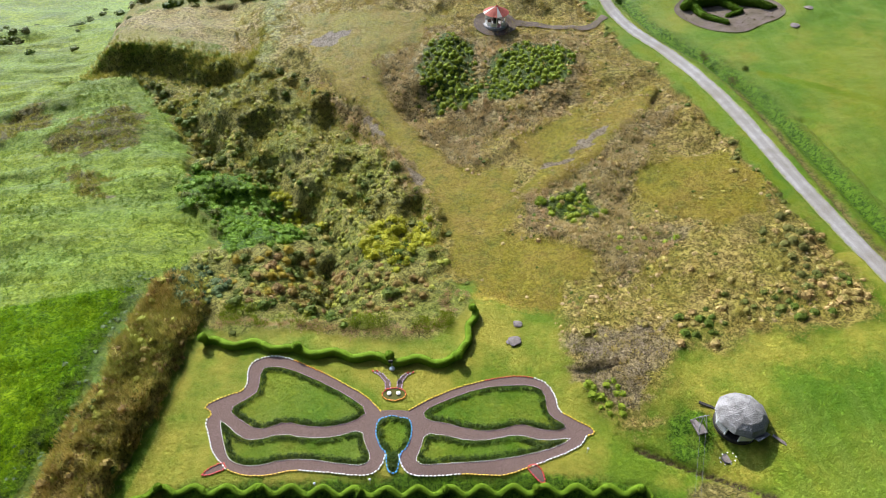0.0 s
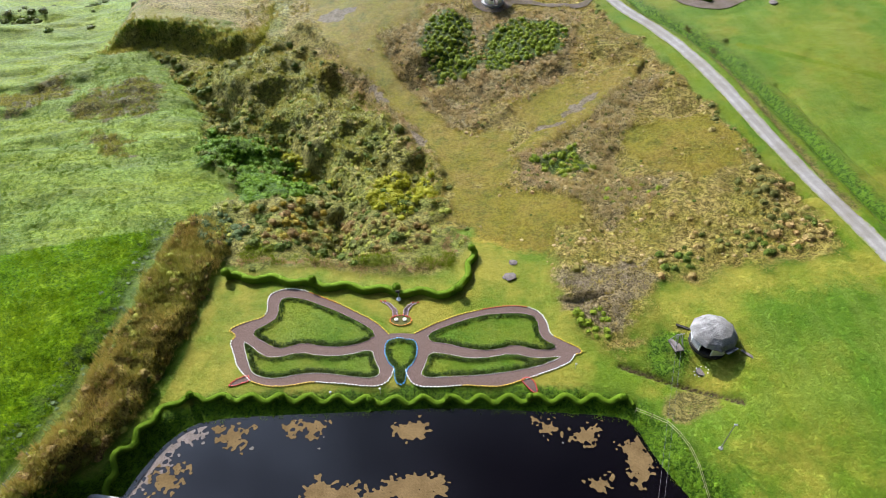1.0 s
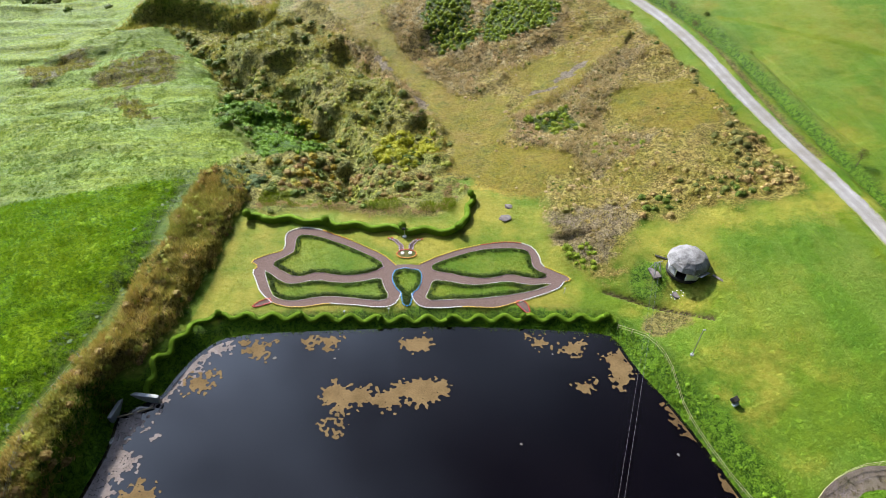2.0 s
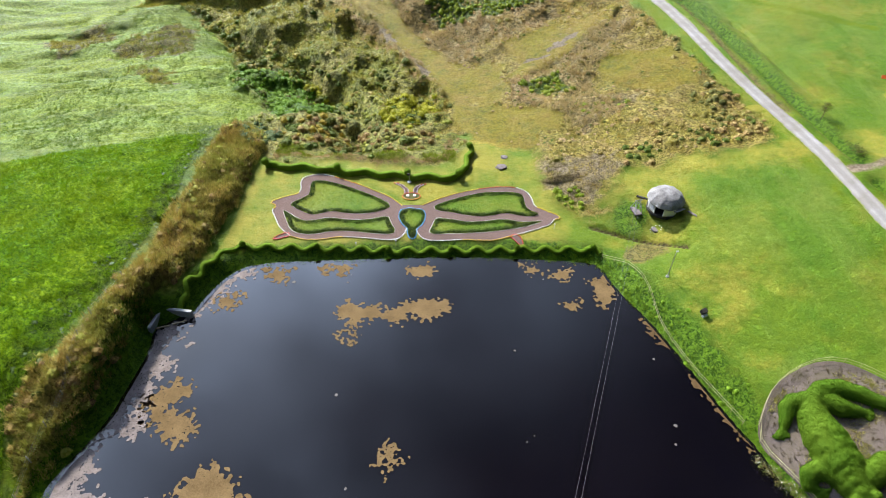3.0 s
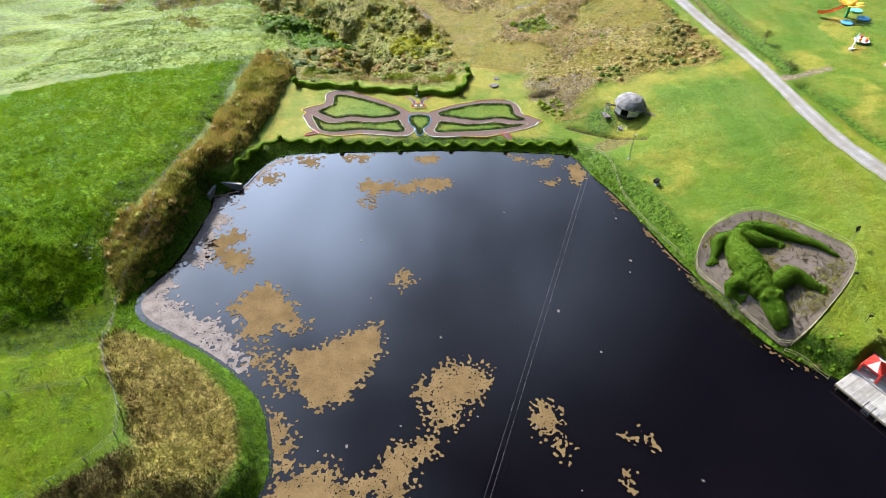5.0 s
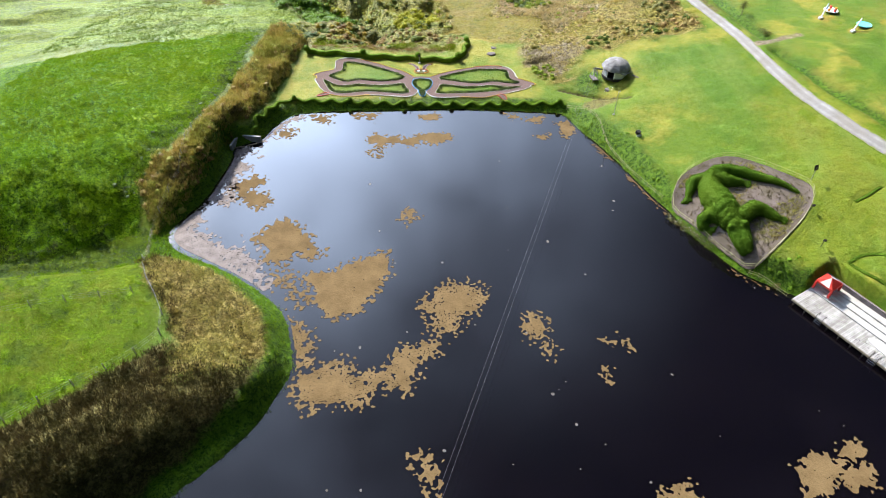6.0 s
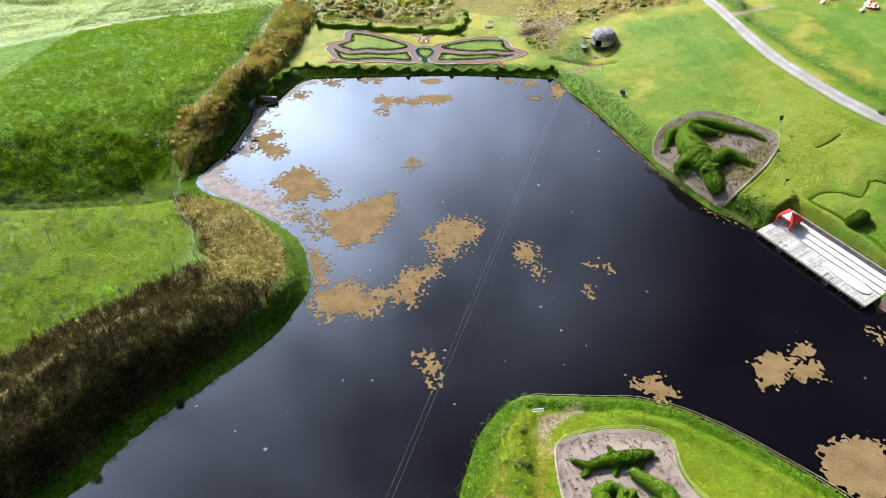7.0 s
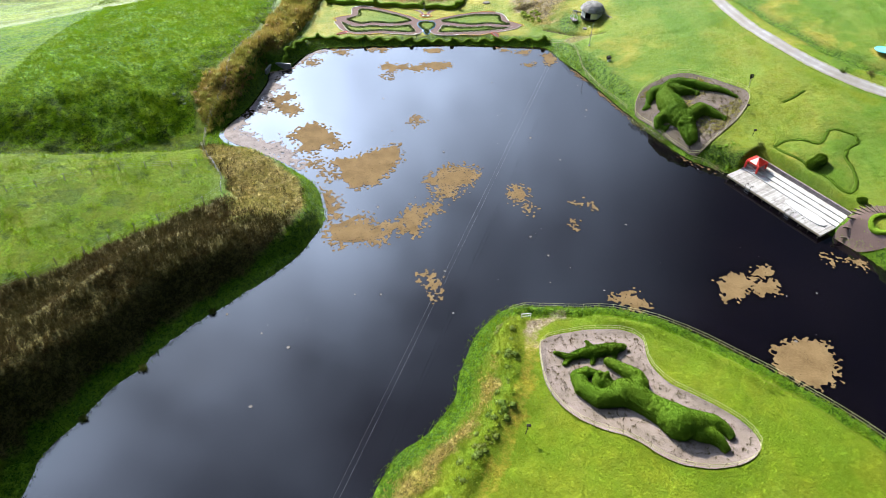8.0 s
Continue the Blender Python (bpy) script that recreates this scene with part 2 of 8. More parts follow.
M_GROUND = ground_material()
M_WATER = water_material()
M_SOIL = gravel_material("bed_soil", (0.055, 0.043, 0.036), (0.195, 0.155, 0.14), (0.075, 0.065, 0.035))
M_PATH = gravel_material("red_gravel", (0.060, 0.038, 0.033), (0.185, 0.128, 0.115), (0.115, 0.080, 0.070))
M_ROAD = road_material()
M_SILT = plain("shore_silt", (0.052, 0.033, 0.014), (0.105, 0.066, 0.03), 0.6, 0.9, 0.5, 0.03, 5.0, spec=0.08)
M_SCUM = plain("floating_scum", (0.088, 0.057, 0.025), (0.165, 0.112, 0.054), 0.5, 0.95, 0.5, 0.03, 5.0, spec=0.06)
M_PALE_SCUM = plain("pale_scum", (0.075, 0.060, 0.058), (0.20, 0.165, 0.158), 0.8, 0.75, 0.4, 0.02, 6.0, spec=0.2)
M_TOPIARY = leafy("topiary_leaves", (0.045, 0.105, 0.006), (0.105, 0.195, 0.011), (0.085, 0.145, 0.010), 0.28, 0.8)
M_HEDGE = leafy("hedge_leaves", (0.085, 0.170, 0.010), (0.16, 0.265, 0.018), (0.13, 0.22, 0.016), 0.25, 0.8)
M_SHRUB = leafy("shrub_leaves", (0.035, 0.075, 0.010), (0.13, 0.195, 0.025), (0.09, 0.11, 0.02), 0.35, d=(0.09, 0.085, 0.025))
M_GORSE = leafy("gorse_leaves", (0.19, 0.16, 0.020), (0.44, 0.35, 0.05), (0.30, 0.21, 0.03), 0.4)
M_GREYLEAF = leafy("grey_leaves", (0.05, 0.085, 0.035), (0.16, 0.21, 0.10), (0.09, 0.14, 0.05), 0.3)
M_STRAW = leafy("dry_blades", (0.31, 0.225, 0.068), (0.72, 0.55, 0.20), (0.47, 0.39, 0.09), 0.5, d=(0.20, 0.19, 0.05))
M_BROWN = leafy("brown_blades", (0.12, 0.075, 0.03), (0.34, 0.215, 0.09), (0.20, 0.16, 0.045), 0.4, d=(0.11, 0.10, 0.03))
M_GRASS = leafy("green_blades", (0.095, 0.22, 0.006), (0.26, 0.44, 0.014), (0.23, 0.34, 0.012), 0.45)
M_HEATHER = leafy("heath_blades", (0.33, 0.24, 0.125), (0.75, 0.57, 0.35), (0.52, 0.43, 0.18), 0.52, d=(0.30, 0.24, 0.12))
M_OLIVE = leafy("olive_blades", (0.20, 0.185, 0.04), (0.56, 0.50, 0.14), (0.30, 0.32, 0.05), 0.5)
M_FISH = leafy("outline_blades", (0.04, 0.095, 0.007), (0.11, 0.20, 0.015), (0.085, 0.145, 0.012), 0.3)
M_PALE_SOIL = gravel_material("island_soil", (0.10, 0.076, 0.066), (0.31, 0.25, 0.225), (0.12, 0.098, 0.068))
M_PALEGRASS = leafy("pale_blades", (0.09, 0.16, 0.018), (0.24, 0.35, 0.05), (0.17, 0.26, 0.03), 0.4)
M_BRIGHT = leafy("bank_blades", (0.085, 0.185, 0.006), (0.25, 0.41, 0.018), (0.19, 0.31, 0.018), 0.5)
M_BLOSSOM = leafy("white_blossom", (0.70, 0.70, 0.66), (0.82, 0.82, 0.78), (0.6, 0.62, 0.5), 0.1)
M_WHITE = plain("white_paint", (0.66, 0.66, 0.64), (0.80, 0.80, 0.78), 2.0, 0.6, 0.15)
M_YELLOW = plain("yellow_paint", (0.62, 0.40, 0.03), (0.78, 0.55, 0.07), 2.0, 0.6, 0.15)
M_BLUE = plain("blue_paint", (0.05, 0.24, 0.50), (0.12, 0.40, 0.68), 2.0, 0.6, 0.15)
M_RED = plain("red_paint", (0.42, 0.035, 0.03), (0.60, 0.08, 0.06), 2.0, 0.6, 0.15)
M_PURPLE = plain("mauve_paint", (0.28, 0.18, 0.26), (0.48, 0.38, 0.45), 2.0, 0.6, 0.15)
M_ORANGE = plain("orange_paint", (0.62, 0.20, 0.02), (0.80, 0.36, 0.04), 2.0, 0.5, 0.1)
M_TEAL = plain("teal_paint", (0.10, 0.42, 0.42), (0.18, 0.55, 0.58), 2.0, 0.5, 0.1)
M_WOOD = plain("weathered_wood", (0.20, 0.15, 0.09), (0.36, 0.29, 0.19), 3.0, 0.85, 0.3, 0.01, 30.0, vary=0.5)
M_CANE = plain("split_cane", (0.26, 0.25, 0.11), (0.42, 0.41, 0.20), 2.0, 0.7, 0.2, 0.01, 20.0, vary=0.4)
M_PLANK = plain("bleached_planks", (0.19, 0.178, 0.165), (0.40, 0.385, 0.37), 1.2, 0.75, 0.3, 0.01, 22.0, vary=0.7)
M_CONCRETE = plain("concrete", (0.22, 0.225, 0.23), (0.42, 0.425, 0.43), 1.0, 0.85, 0.3, 0.02, 14.0)
M_TERRACE = plain("stained_terrace", (0.26, 0.245, 0.225), (0.46, 0.45, 0.43), 0.7, 0.85, 0.3, 0.02, 9.0)
M_DARK = plain("near_black", (0.012, 0.011, 0.010), (0.04, 0.036, 0.03), 2.0, 0.8, 0.3)
M_STEEL = plain("galvanised_steel", (0.30, 0.31, 0.32), (0.46, 0.47, 0.48), 2.0, 0.4, 0.1, metal=0.7)
M_WIRE = plain("cable", (0.06, 0.06, 0.07), (0.11, 0.11, 0.13), 2.0, 0.5, 0.1)
M_THATCH = plain("grey_thatch", (0.14, 0.135, 0.135), (0.34, 0.33, 0.335), 1.2, 0.95, 0.9, 0.08, 9.0)
M_BARK = plain("bark", (0.06, 0.045, 0.03), (0.14, 0.11, 0.08), 4.0, 0.9, 0.5)
M_STONE = plain("field_stone", (0.09, 0.076, 0.073), (0.21, 0.18, 0.175), 1.5, 0.9, 0.6, 0.04, 10.0, vary=0.4)
M_CLOTH_RED = plain("red_canopy", (0.55, 0.03, 0.02), (0.70, 0.06, 0.04), 2.0, 0.6, 0.1)
M_CLOTH_WHITE = plain("white_canopy", (0.70, 0.68, 0.66), (0.82, 0.80, 0.78), 2.0, 0.6, 0.1)
M_SAND = plain("worn_sand", (0.30, 0.22, 0.11), (0.44, 0.34, 0.19), 0.6, 0.95, 0.3, 0.02, 9.0)


# ---- building helpers ----
def smooth(a, b, x):
    u = np.clip((x - a) / (b - a), 0, 1)
    return u * u * (3 - 2 * u)


def hashed(ix, iy, seed):
    h = (ix * 374761393 + iy * 668265263 + seed * 974634777) & 0x7FFFFFFF
    h = ((h ^ (h >> 13)) * 1274126177) & 0x7FFFFFFF
    return ((h ^ (h >> 16)) & 0xFFFF) / 65535.0


def vnoise(x, y, seed=0):
    """Smooth lattice noise in 0 to 1 for arrays."""
    ix, iy = np.floor(x).astype(np.int64), np.floor(y).astype(np.int64)
    fx, fy = x - ix, y - iy
    fx, fy = fx * fx * (3 - 2 * fx), fy * fy * (3 - 2 * fy)
    a = hashed(ix, iy, seed) * (1 - fx) + hashed(ix + 1, iy, seed) * fx
    b = hashed(ix, iy + 1, seed) * (1 - fx) + hashed(ix + 1, iy + 1, seed) * fx
    return a * (1 - fy) + b * fy


def fbm(x, y, seed=0, octaves=4):
    total, amp, norm = 0.0, 1.0, 0.0
    for k in range(octaves):
        total = total + amp * vnoise(x * 2 ** k + 17.3 * k, y * 2 ** k - 9.1 * k, seed + k)
        norm += amp
        amp *= 0.5
    return total / norm


def line_dist(x, y, pts):
    best = np.full(np.shape(x), 1e9)
    for (ax, ay), (bx, by) in zip(pts[:-1], pts[1:]):
        u = np.clip(((x - ax) * (bx - ax) + (y - ay) * (by - ay)) / ((bx - ax) ** 2 + (by - ay) ** 2), 0, 1)
        best = np.minimum(best, np.hypot(x - ax - u * (bx - ax), y - ay - u * (by - ay)))
    return best


def sd(poly, x, y, reach=12.0):
    """Signed distance to a closed outline, negative inside; capped at reach outside its box."""
    x, y = np.asarray(x, float), np.asarray(y, float)
    out = np.full(x.shape, float(reach))
    xs, ys = [p[0] for p in poly], [p[1] for p in poly]
    near = (x > min(xs) - reach) & (x < max(xs) + reach) & (y > min(ys) - reach) & (y < max(ys) + reach)
    px, py = x[near], y[near]
    if not len(px):
        return out
    best, inside = np.full(px.shape, 1e9), np.zeros(px.shape, bool)
    for (ax, ay), (bx, by) in zip(poly, poly[1:] + poly[:1]):
        ex, ey = bx - ax, by - ay
        u = np.clip(((px - ax) * ex + (py - ay) * ey) / (ex * ex + ey * ey + 1e-9), 0, 1)
        best = np.minimum(best, np.hypot(px - ax - u * ex, py - ay - u * ey))
        if by != ay:
            inside ^= ((ay > py) != (by > py)) & (px < ex * (py - ay) / ey + ax)
    out[near] = np.where(inside, -best, best)
    return out


def rounded(poly, turns=2, closed=True):
    """Corner-cut (Chaikin) outline, so that few points give a soft line."""
    for _ in range(turns):
        pairs = list(zip(poly, poly[1:] + poly[:1])) if closed else list(zip(poly[:-1], poly[1:]))
        cut = []
        for (ax, ay), (bx, by) in pairs:
            cut += [(0.75 * ax + 0.25 * bx, 0.75 * ay + 0.25 * by), (0.25 * ax + 0.75 * bx, 0.25 * ay + 0.75 * by)]
        poly = cut if closed else [poly[0]] + cut + [poly[-1]]
    return poly


def along(pts, step):
    """Points every step metres along an open line, with the heading at each."""
    out, carry = [], 0.0
    for (ax, ay), (bx, by) in zip(pts[:-1], pts[1:]):
        d = math.hypot(bx - ax, by - ay)
        s = carry
        while s < d:
            out.append((ax + (bx - ax) * s / d, ay + (by - ay) * s / d, math.atan2(by - ay, bx - ax)))
            s += step
        carry = s - d
    return out


def mesh_from(name, verts, faces, material=None, soft=False):
    """A mesh from arrays; faces all of one size as an array, or a list of tuples."""
    me = bpy.data.meshes.new(name)
    if isinstance(faces, np.ndarray):
        n, k = faces.shape
        me.vertices.add(len(verts)), me.loops.add(n * k), me.polygons.add(n)
        me.vertices.foreach_set("co", np.asarray(verts, np.float32).ravel())
        me.loops.foreach_set("vertex_index", faces.astype(np.int32).ravel())
        me.polygons.foreach_set("loop_start", np.arange(0, n * k, k, dtype=np.int32))
        me.update(calc_edges=True)
    else:
        me.from_pydata([tuple(v) for v in verts], [], faces)
        me.update()
    if material:
        me.materials.append(material)
    if soft:
        me.polygons.foreach_set("use_smooth", np.ones(len(me.polygons), bool))
    return me


def as_mesh(name, bm, material, soft=False):
    me = bpy.data.meshes.new(name)
    bmesh.ops.recalc_face_normals(bm, faces=bm.faces)
    bm.to_mesh(me)
    bm.free()
    if material:
        me.materials.append(material)
    if soft:
        me.polygons.foreach_set("use_smooth", np.ones(len(me.polygons), bool))
    return me


def part(name, shape, material, parent, label="", at=None, soft=False):
    """One mesh object under a thing or a part. shape: a bmesh or a mesh."""
    me = as_mesh(name, shape, material, soft) if isinstance(shape, bmesh.types.BMesh) else shape
    ob = new(name, me)
    ob.parent = parent
    if at is not None:
        ob.matrix_basis = at
    return tagged(ob, label)


def thing(name, at, label, category, group="", kind=""):
    ob = new(name)
    ob.empty_display_size = 0.2
    ob.matrix_world = at
    return tagged(ob, label, category, group, kind)


def solid(name, shape, material, at, label, category, group="", kind="", soft=False):
    me = as_mesh(name, shape, material, soft) if isinstance(shape, bmesh.types.BMesh) else shape
    ob = new(name, me)
    ob.matrix_world = at
    return tagged(ob, label, category, group, kind)


def box(sx, sy, sz, at=None, bevel=0.0, bm=None):
    """A bevelled block that stands on z = 0 of its own pose."""
    bm = bm or bmesh.new()
    r = bmesh.ops.create_cube(bm, size=1.0)
    bmesh.ops.scale(bm, vec=(sx, sy, sz), verts=r["verts"])
    bmesh.ops.translate(bm, vec=(0, 0, sz / 2), verts=r["verts"])
    if bevel:
        edges = list({e for v in r["verts"] for e in v.link_edges})
        b = bmesh.ops.bevel(bm, geom=edges, offset=bevel, segments=1, affect="EDGES")
        r["verts"] = list({v for f in b["faces"] for v in f.verts} | {v for v in r["verts"] if v.is_valid})
    if at is not None:
        bmesh.ops.transform(bm, matrix=at, verts=r["verts"])
    return bm


def rod(p, q, r0, r1=None, n=8, bm=None):
    """A tapered round bar from p to q."""
    bm = bm or bmesh.new()
    p, q = Vector(p), Vector(q)
    made = bmesh.ops.create_cone(bm, cap_ends=True, segments=n, radius1=r0, radius2=r0 if r1 is None else r1, depth=(q - p).length)
    m = Matrix.Translation((p + q) / 2) @ (q - p).to_track_quat("Z", "Y").to_matrix().to_4x4()
    bmesh.ops.transform(bm, matrix=m, verts=made["verts"])
    return bm


def lathe(profile, n=24, bm=None):
    """A surface of revolution from (radius, height) pairs."""
    bm = bm or bmesh.new()
    rings = []
    for r, z in profile:
        if r < 1e-4:
            rings.append([bm.verts.new((0, 0, z))])
        else:
            rings.append([bm.verts.new((r * math.cos(2 * math.pi * k / n), r * math.sin(2 * math.pi * k / n), z)) for k in range(n)])
    for a, b in zip(rings[:-1], rings[1:]):
        for k in range(n):
            j = (k + 1) % n
            ring = [a[k % len(a)], a[j % len(a)], b[j % len(b)], b[k % len(b)]]
            ring = [v for i, v in enumerate(ring) if v not in ring[:i]]
            if len(ring) > 2:
                bm.faces.new(ring)
    return bm


def tube(name, pts, radius, material, parent=None, n=6):
    """A thin curve turned into a mesh part."""
    bm = bmesh.new()
    for p, q in zip(pts[:-1], pts[1:]):
        rod(p, q, radius, radius, n, bm)
    return as_mesh(name, bm, material)


def blades(x, y, z, rng, count, length, width, spread, lean=0.5, droop=0.0):
    """Fans of thin triangular blades, one fan at each point."""
    n = len(x)
    az = rng.uniform(0, 2 * math.pi, (n, count))
    tilt = rng.uniform(0.1, 1.0, (n, count)) * lean
    ln = length * rng.uniform(0.55, 1.15, (n, count)) * rng.uniform(0.7, 1.25, (n, 1))
    bx = x[:, None] + np.cos(az) * spread * rng.uniform(0, 1, (n, count))
    by = y[:, None] + np.sin(az) * spread * rng.uniform(0, 1, (n, count))
    bz = np.broadcast_to(z[:, None], bx.shape)
    side = az + math.pi / 2 + rng.uniform(-0.6, 0.6, (n, count))
    wx, wy = np.cos(side) * width / 2, np.sin(side) * width / 2
    tip = np.stack([bx + np.cos(az) * np.sin(tilt) * ln, by + np.sin(az) * np.sin(tilt) * ln, bz + np.cos(tilt) * ln - droop], -1)
    v = np.stack([np.stack([bx - wx, by - wy, bz - 0.05], -1), np.stack([bx + wx, by + wy, bz - 0.05], -1), tip], 2)
    v = v.reshape(-1, 3)
    return v, np.arange(len(v)).reshape(-1, 3)


def leaves(cx, cy, cz, rx, rz, rng, count, size):
    """Domes of small tilted leaf clusters round each centre, uneven and open."""
    n = len(cx)
    az = rng.uniform(0, 2 * math.pi, (n, count))
    up = rng.uniform(-0.15, 1.0, (n, count))
    flat = np.sqrt(np.maximum(1 - up * up, 0))
    rad = rng.uniform(0.62, 1.08, (n, count)) * (0.85 + 0.3 * vnoise(az * 1.6 + cx[:, None], up * 2 + cy[:, None], 3))
    p = np.stack([cx[:, None] + np.cos(az) * flat * rad * rx[:, None], cy[:, None] + np.sin(az) * flat * rad * rx[:, None],
                  cz[:, None] + up * rad * rz[:, None]], -1)
    nrm = np.stack([np.cos(az) * flat, np.sin(az) * flat, up + 0.25], -1) + rng.normal(0, 0.55, p.shape)
    nrm /= np.linalg.norm(nrm, axis=-1, keepdims=True)
    a = np.cross(nrm, rng.normal(0, 1, p.shape))
    a /= np.linalg.norm(a, axis=-1, keepdims=True)
    b = np.cross(nrm, a)
    s = size * rng.uniform(0.6, 1.3, (n, count, 1)) * np.clip(rx, 0.5, 1.4)[:, None, None]
    v = np.stack([p - a * s, p + b * s * 0.6, p + a * s, p - b * s * 0.6], 2).reshape(-1, 3)
    return v, np.arange(len(v)).reshape(-1, 4)


def domes(cx, cy, cz, rx, rz, rng):
    """Low rounded solid mounds, each its own small uneven grid."""
    u, v = np.meshgrid(np.linspace(-1, 1, 5), np.linspace(-1, 1, 5))
    px, py = (u * np.sqrt(1 - v * v / 2)).ravel(), (v * np.sqrt(1 - u * u / 2)).ravel()
    pz = np.sqrt(np.maximum(1 - px * px - py * py, 0))
    k = rng.uniform(0.85, 1.12, (len(cx), 25))
    p = np.stack([cx[:, None] + px * k * rx[:, None], cy[:, None] + py * k * rx[:, None], cz[:, None] + pz * k * rz[:, None] - 0.08], -1)
    i = np.array([r * 5 + c for r in range(4) for c in range(4)])
    q = p[:, np.stack([i, i + 1, i + 6, i + 5], 1).ravel()].reshape(-1, 3)
    return q, np.arange(len(q)).reshape(-1, 4)


def fill(outline, holes=(), step=0.7):
    """Triangles over an outline with holes, with inner points for draping: plan points and faces."""
    from mathutils.geometry import delaunay_2d_cdt
    pts, edges = [], []
    for loop in (outline, *holes):
        k = len(pts)
        pts += [Vector(p) for p in loop]
        edges += [(k + i, k + (i + 1) % len(loop)) for i in range(len(loop))]
    xs, ys = [p[0] for p in outline], [p[1] for p in outline]
    gx, gy = np.meshgrid(np.arange(min(xs), max(xs), step), np.arange(min(ys), max(ys), step))
    gx, gy = gx.ravel(), gy.ravel()
    keep = sd(list(outline), gx, gy) < -step * 0.4
    for h in holes:
        keep &= sd(list(h), gx, gy) > step * 0.4
    pts += [Vector((a, b)) for a, b in zip(gx[keep], gy[keep])]
    v, _, f, *_ = delaunay_2d_cdt(pts, edges, [], 0, 1e-4)
    v = np.array([(p.x, p.y) for p in v])
    mid = np.array([v[list(t)].mean(0) for t in f])
    keep = sd(list(outline), mid[:, 0], mid[:, 1]) < 0
    for h in holes:
        keep &= sd(list(h), mid[:, 0], mid[:, 1]) > 0
    return v, [tuple(t) for t, k in zip(f, keep) if k]


# ---- the lie of the land ----
POND = rounded([
    (-31.9, 19.0), (-29.9, 24.2), (-27.8, 27.2), (-25.3, 28.7), (-16.4, 29.0), (-7.3, 29.3), (1.8, 29.6), (11.0, 29.0), (20.1, 28.1),
    (22.3, 27.4), (23.7, 23.0), (26.5, 17.8), (28.3, 13.4), (30.2, 8.1), (32.1, 2.6), (33.7, -0.7), (34.7, -5.2), (36.6, -8.7),
    (39.4, -13.7), (41.3, -15.4), (43.7, -17.2), (46.0, -18.8), (54.0, -32.8), (55.5, -34.7), (57.8, -38.4), (59.3, -41.5), (66, -52),
    (72, -68), (74, -85), (66, -97), (58, -92), (52, -79), (44.6, -68.1), (39.8, -62.5), (35.1, -57.6), (29.8, -52.8)], 1)[:-2] + rounded([
    (29.8, -52.8), (23.7, -48.7), (18.9, -47.1), (13.7, -46.7), (8.5, -46.4), (5.2, -46.2), (3.2, -47.6), (0.3, -50.8), (-0.9, -54.0),
    (-2.3, -57.7), (-2.6, -60.5), (-4.0, -62.3), (-6.1, -65.1), (-9.1, -66.7), (-11.1, -70.3), (-11.9, -72.2), (-15, -84), (-22, -95),
    (-34, -97), (-44, -90), (-47, -80), (-46.4, -71.1), (-46.4, -69.1), (-46.1, -65.6), (-43.7, -62.2), (-41.9, -58.1), (-39.2, -55.4),
    (-37.2, -51.6), (-32.4, -46.6), (-29.0, -43.2), (-25.8, -39.5), (-23.1, -36.2), (-21.1, -32.1), (-19.9, -28.9), (-20.2, -26.3)], 1, False) + rounded([
    (-20.2, -26.3), (-21.8, -19.9), (-24.5, -16.8), (-27.7, -14.0), (-30.8, -11.8), (-35.0, -9.2), (-38.8, -6.9), (-40.4, -4.8),
    (-40.3, -2.0), (-37.3, 3.7), (-36.2, 9.4), (-35.3, 14.0), (-35.7, 17.7)], 1, False)
LAWN = [(-27.7, 53.0), (5.8, 55.3), (9.2, 56.1), (16.3, 53.0), (16.4, 45.9), (18.1, 40.4), (20.3, 36.8), (22.5, 33.8), (27.8, 30.9),
        (22.0, 28.5), (-27.0, 30.1), (-30.2, 29.9), (-29.2, 36.9), (-28.4, 45.9)]
STRIP = [(-45.5, 4), (-42.6, 14.0), (-40.4, 22.0), (-38.8, 27.0), (-38.2, 33.4), (-37.4, 40.0), (-36.8, 46.0), (-36.4, 53.0), (-36.2, 58.5), (-33.5, 61.9),
         (-29.5, 60.5), (-27.6, 54.6), (-28.8, 50.0), (-29.2, 46.0), (-29.9, 40.8), (-30.8, 36.0), (-31.6, 30.4), (-33.5, 25.1), (-36.3, 21.7), (-37.3, 14.0),
         (-38.4, 7.2), (-40.8, 0), (-42.8, -4), (-43.6, -1)]
MARGIN = [(-38.4, 61), (-38.4, 50), (-39.2, 40), (-40.2, 31), (-42.4, 22), (-45.2, 12), (-47.5, 3)]
STRIP_CUT = [(-39.5, 35.4), (-35.4, 34.4), (-31.4, 34.1)]
SCRUB = [(-27.1, 52.5), (-31.9, 58.2), (-33, 63.5), (-29.5, 69), (-34, 77.5), (-37.7, 78.5), (-39.5, 88), (-41, 96), (-45.5, 103.3), (-49.3, 111.3),
         (-60, 124.4), (-50, 124), (-46, 119.5), (-39, 120), (-35.5, 117.5), (-30, 119), (-22, 112), (-15.1, 102.5), (-5.7, 91.9), (0.9, 77.1), (2.5, 72.8),
         (3.0, 62.8), (5.0, 56.1), (3.3, 50.5), (-4, 49.5), (-14, 51.5)]
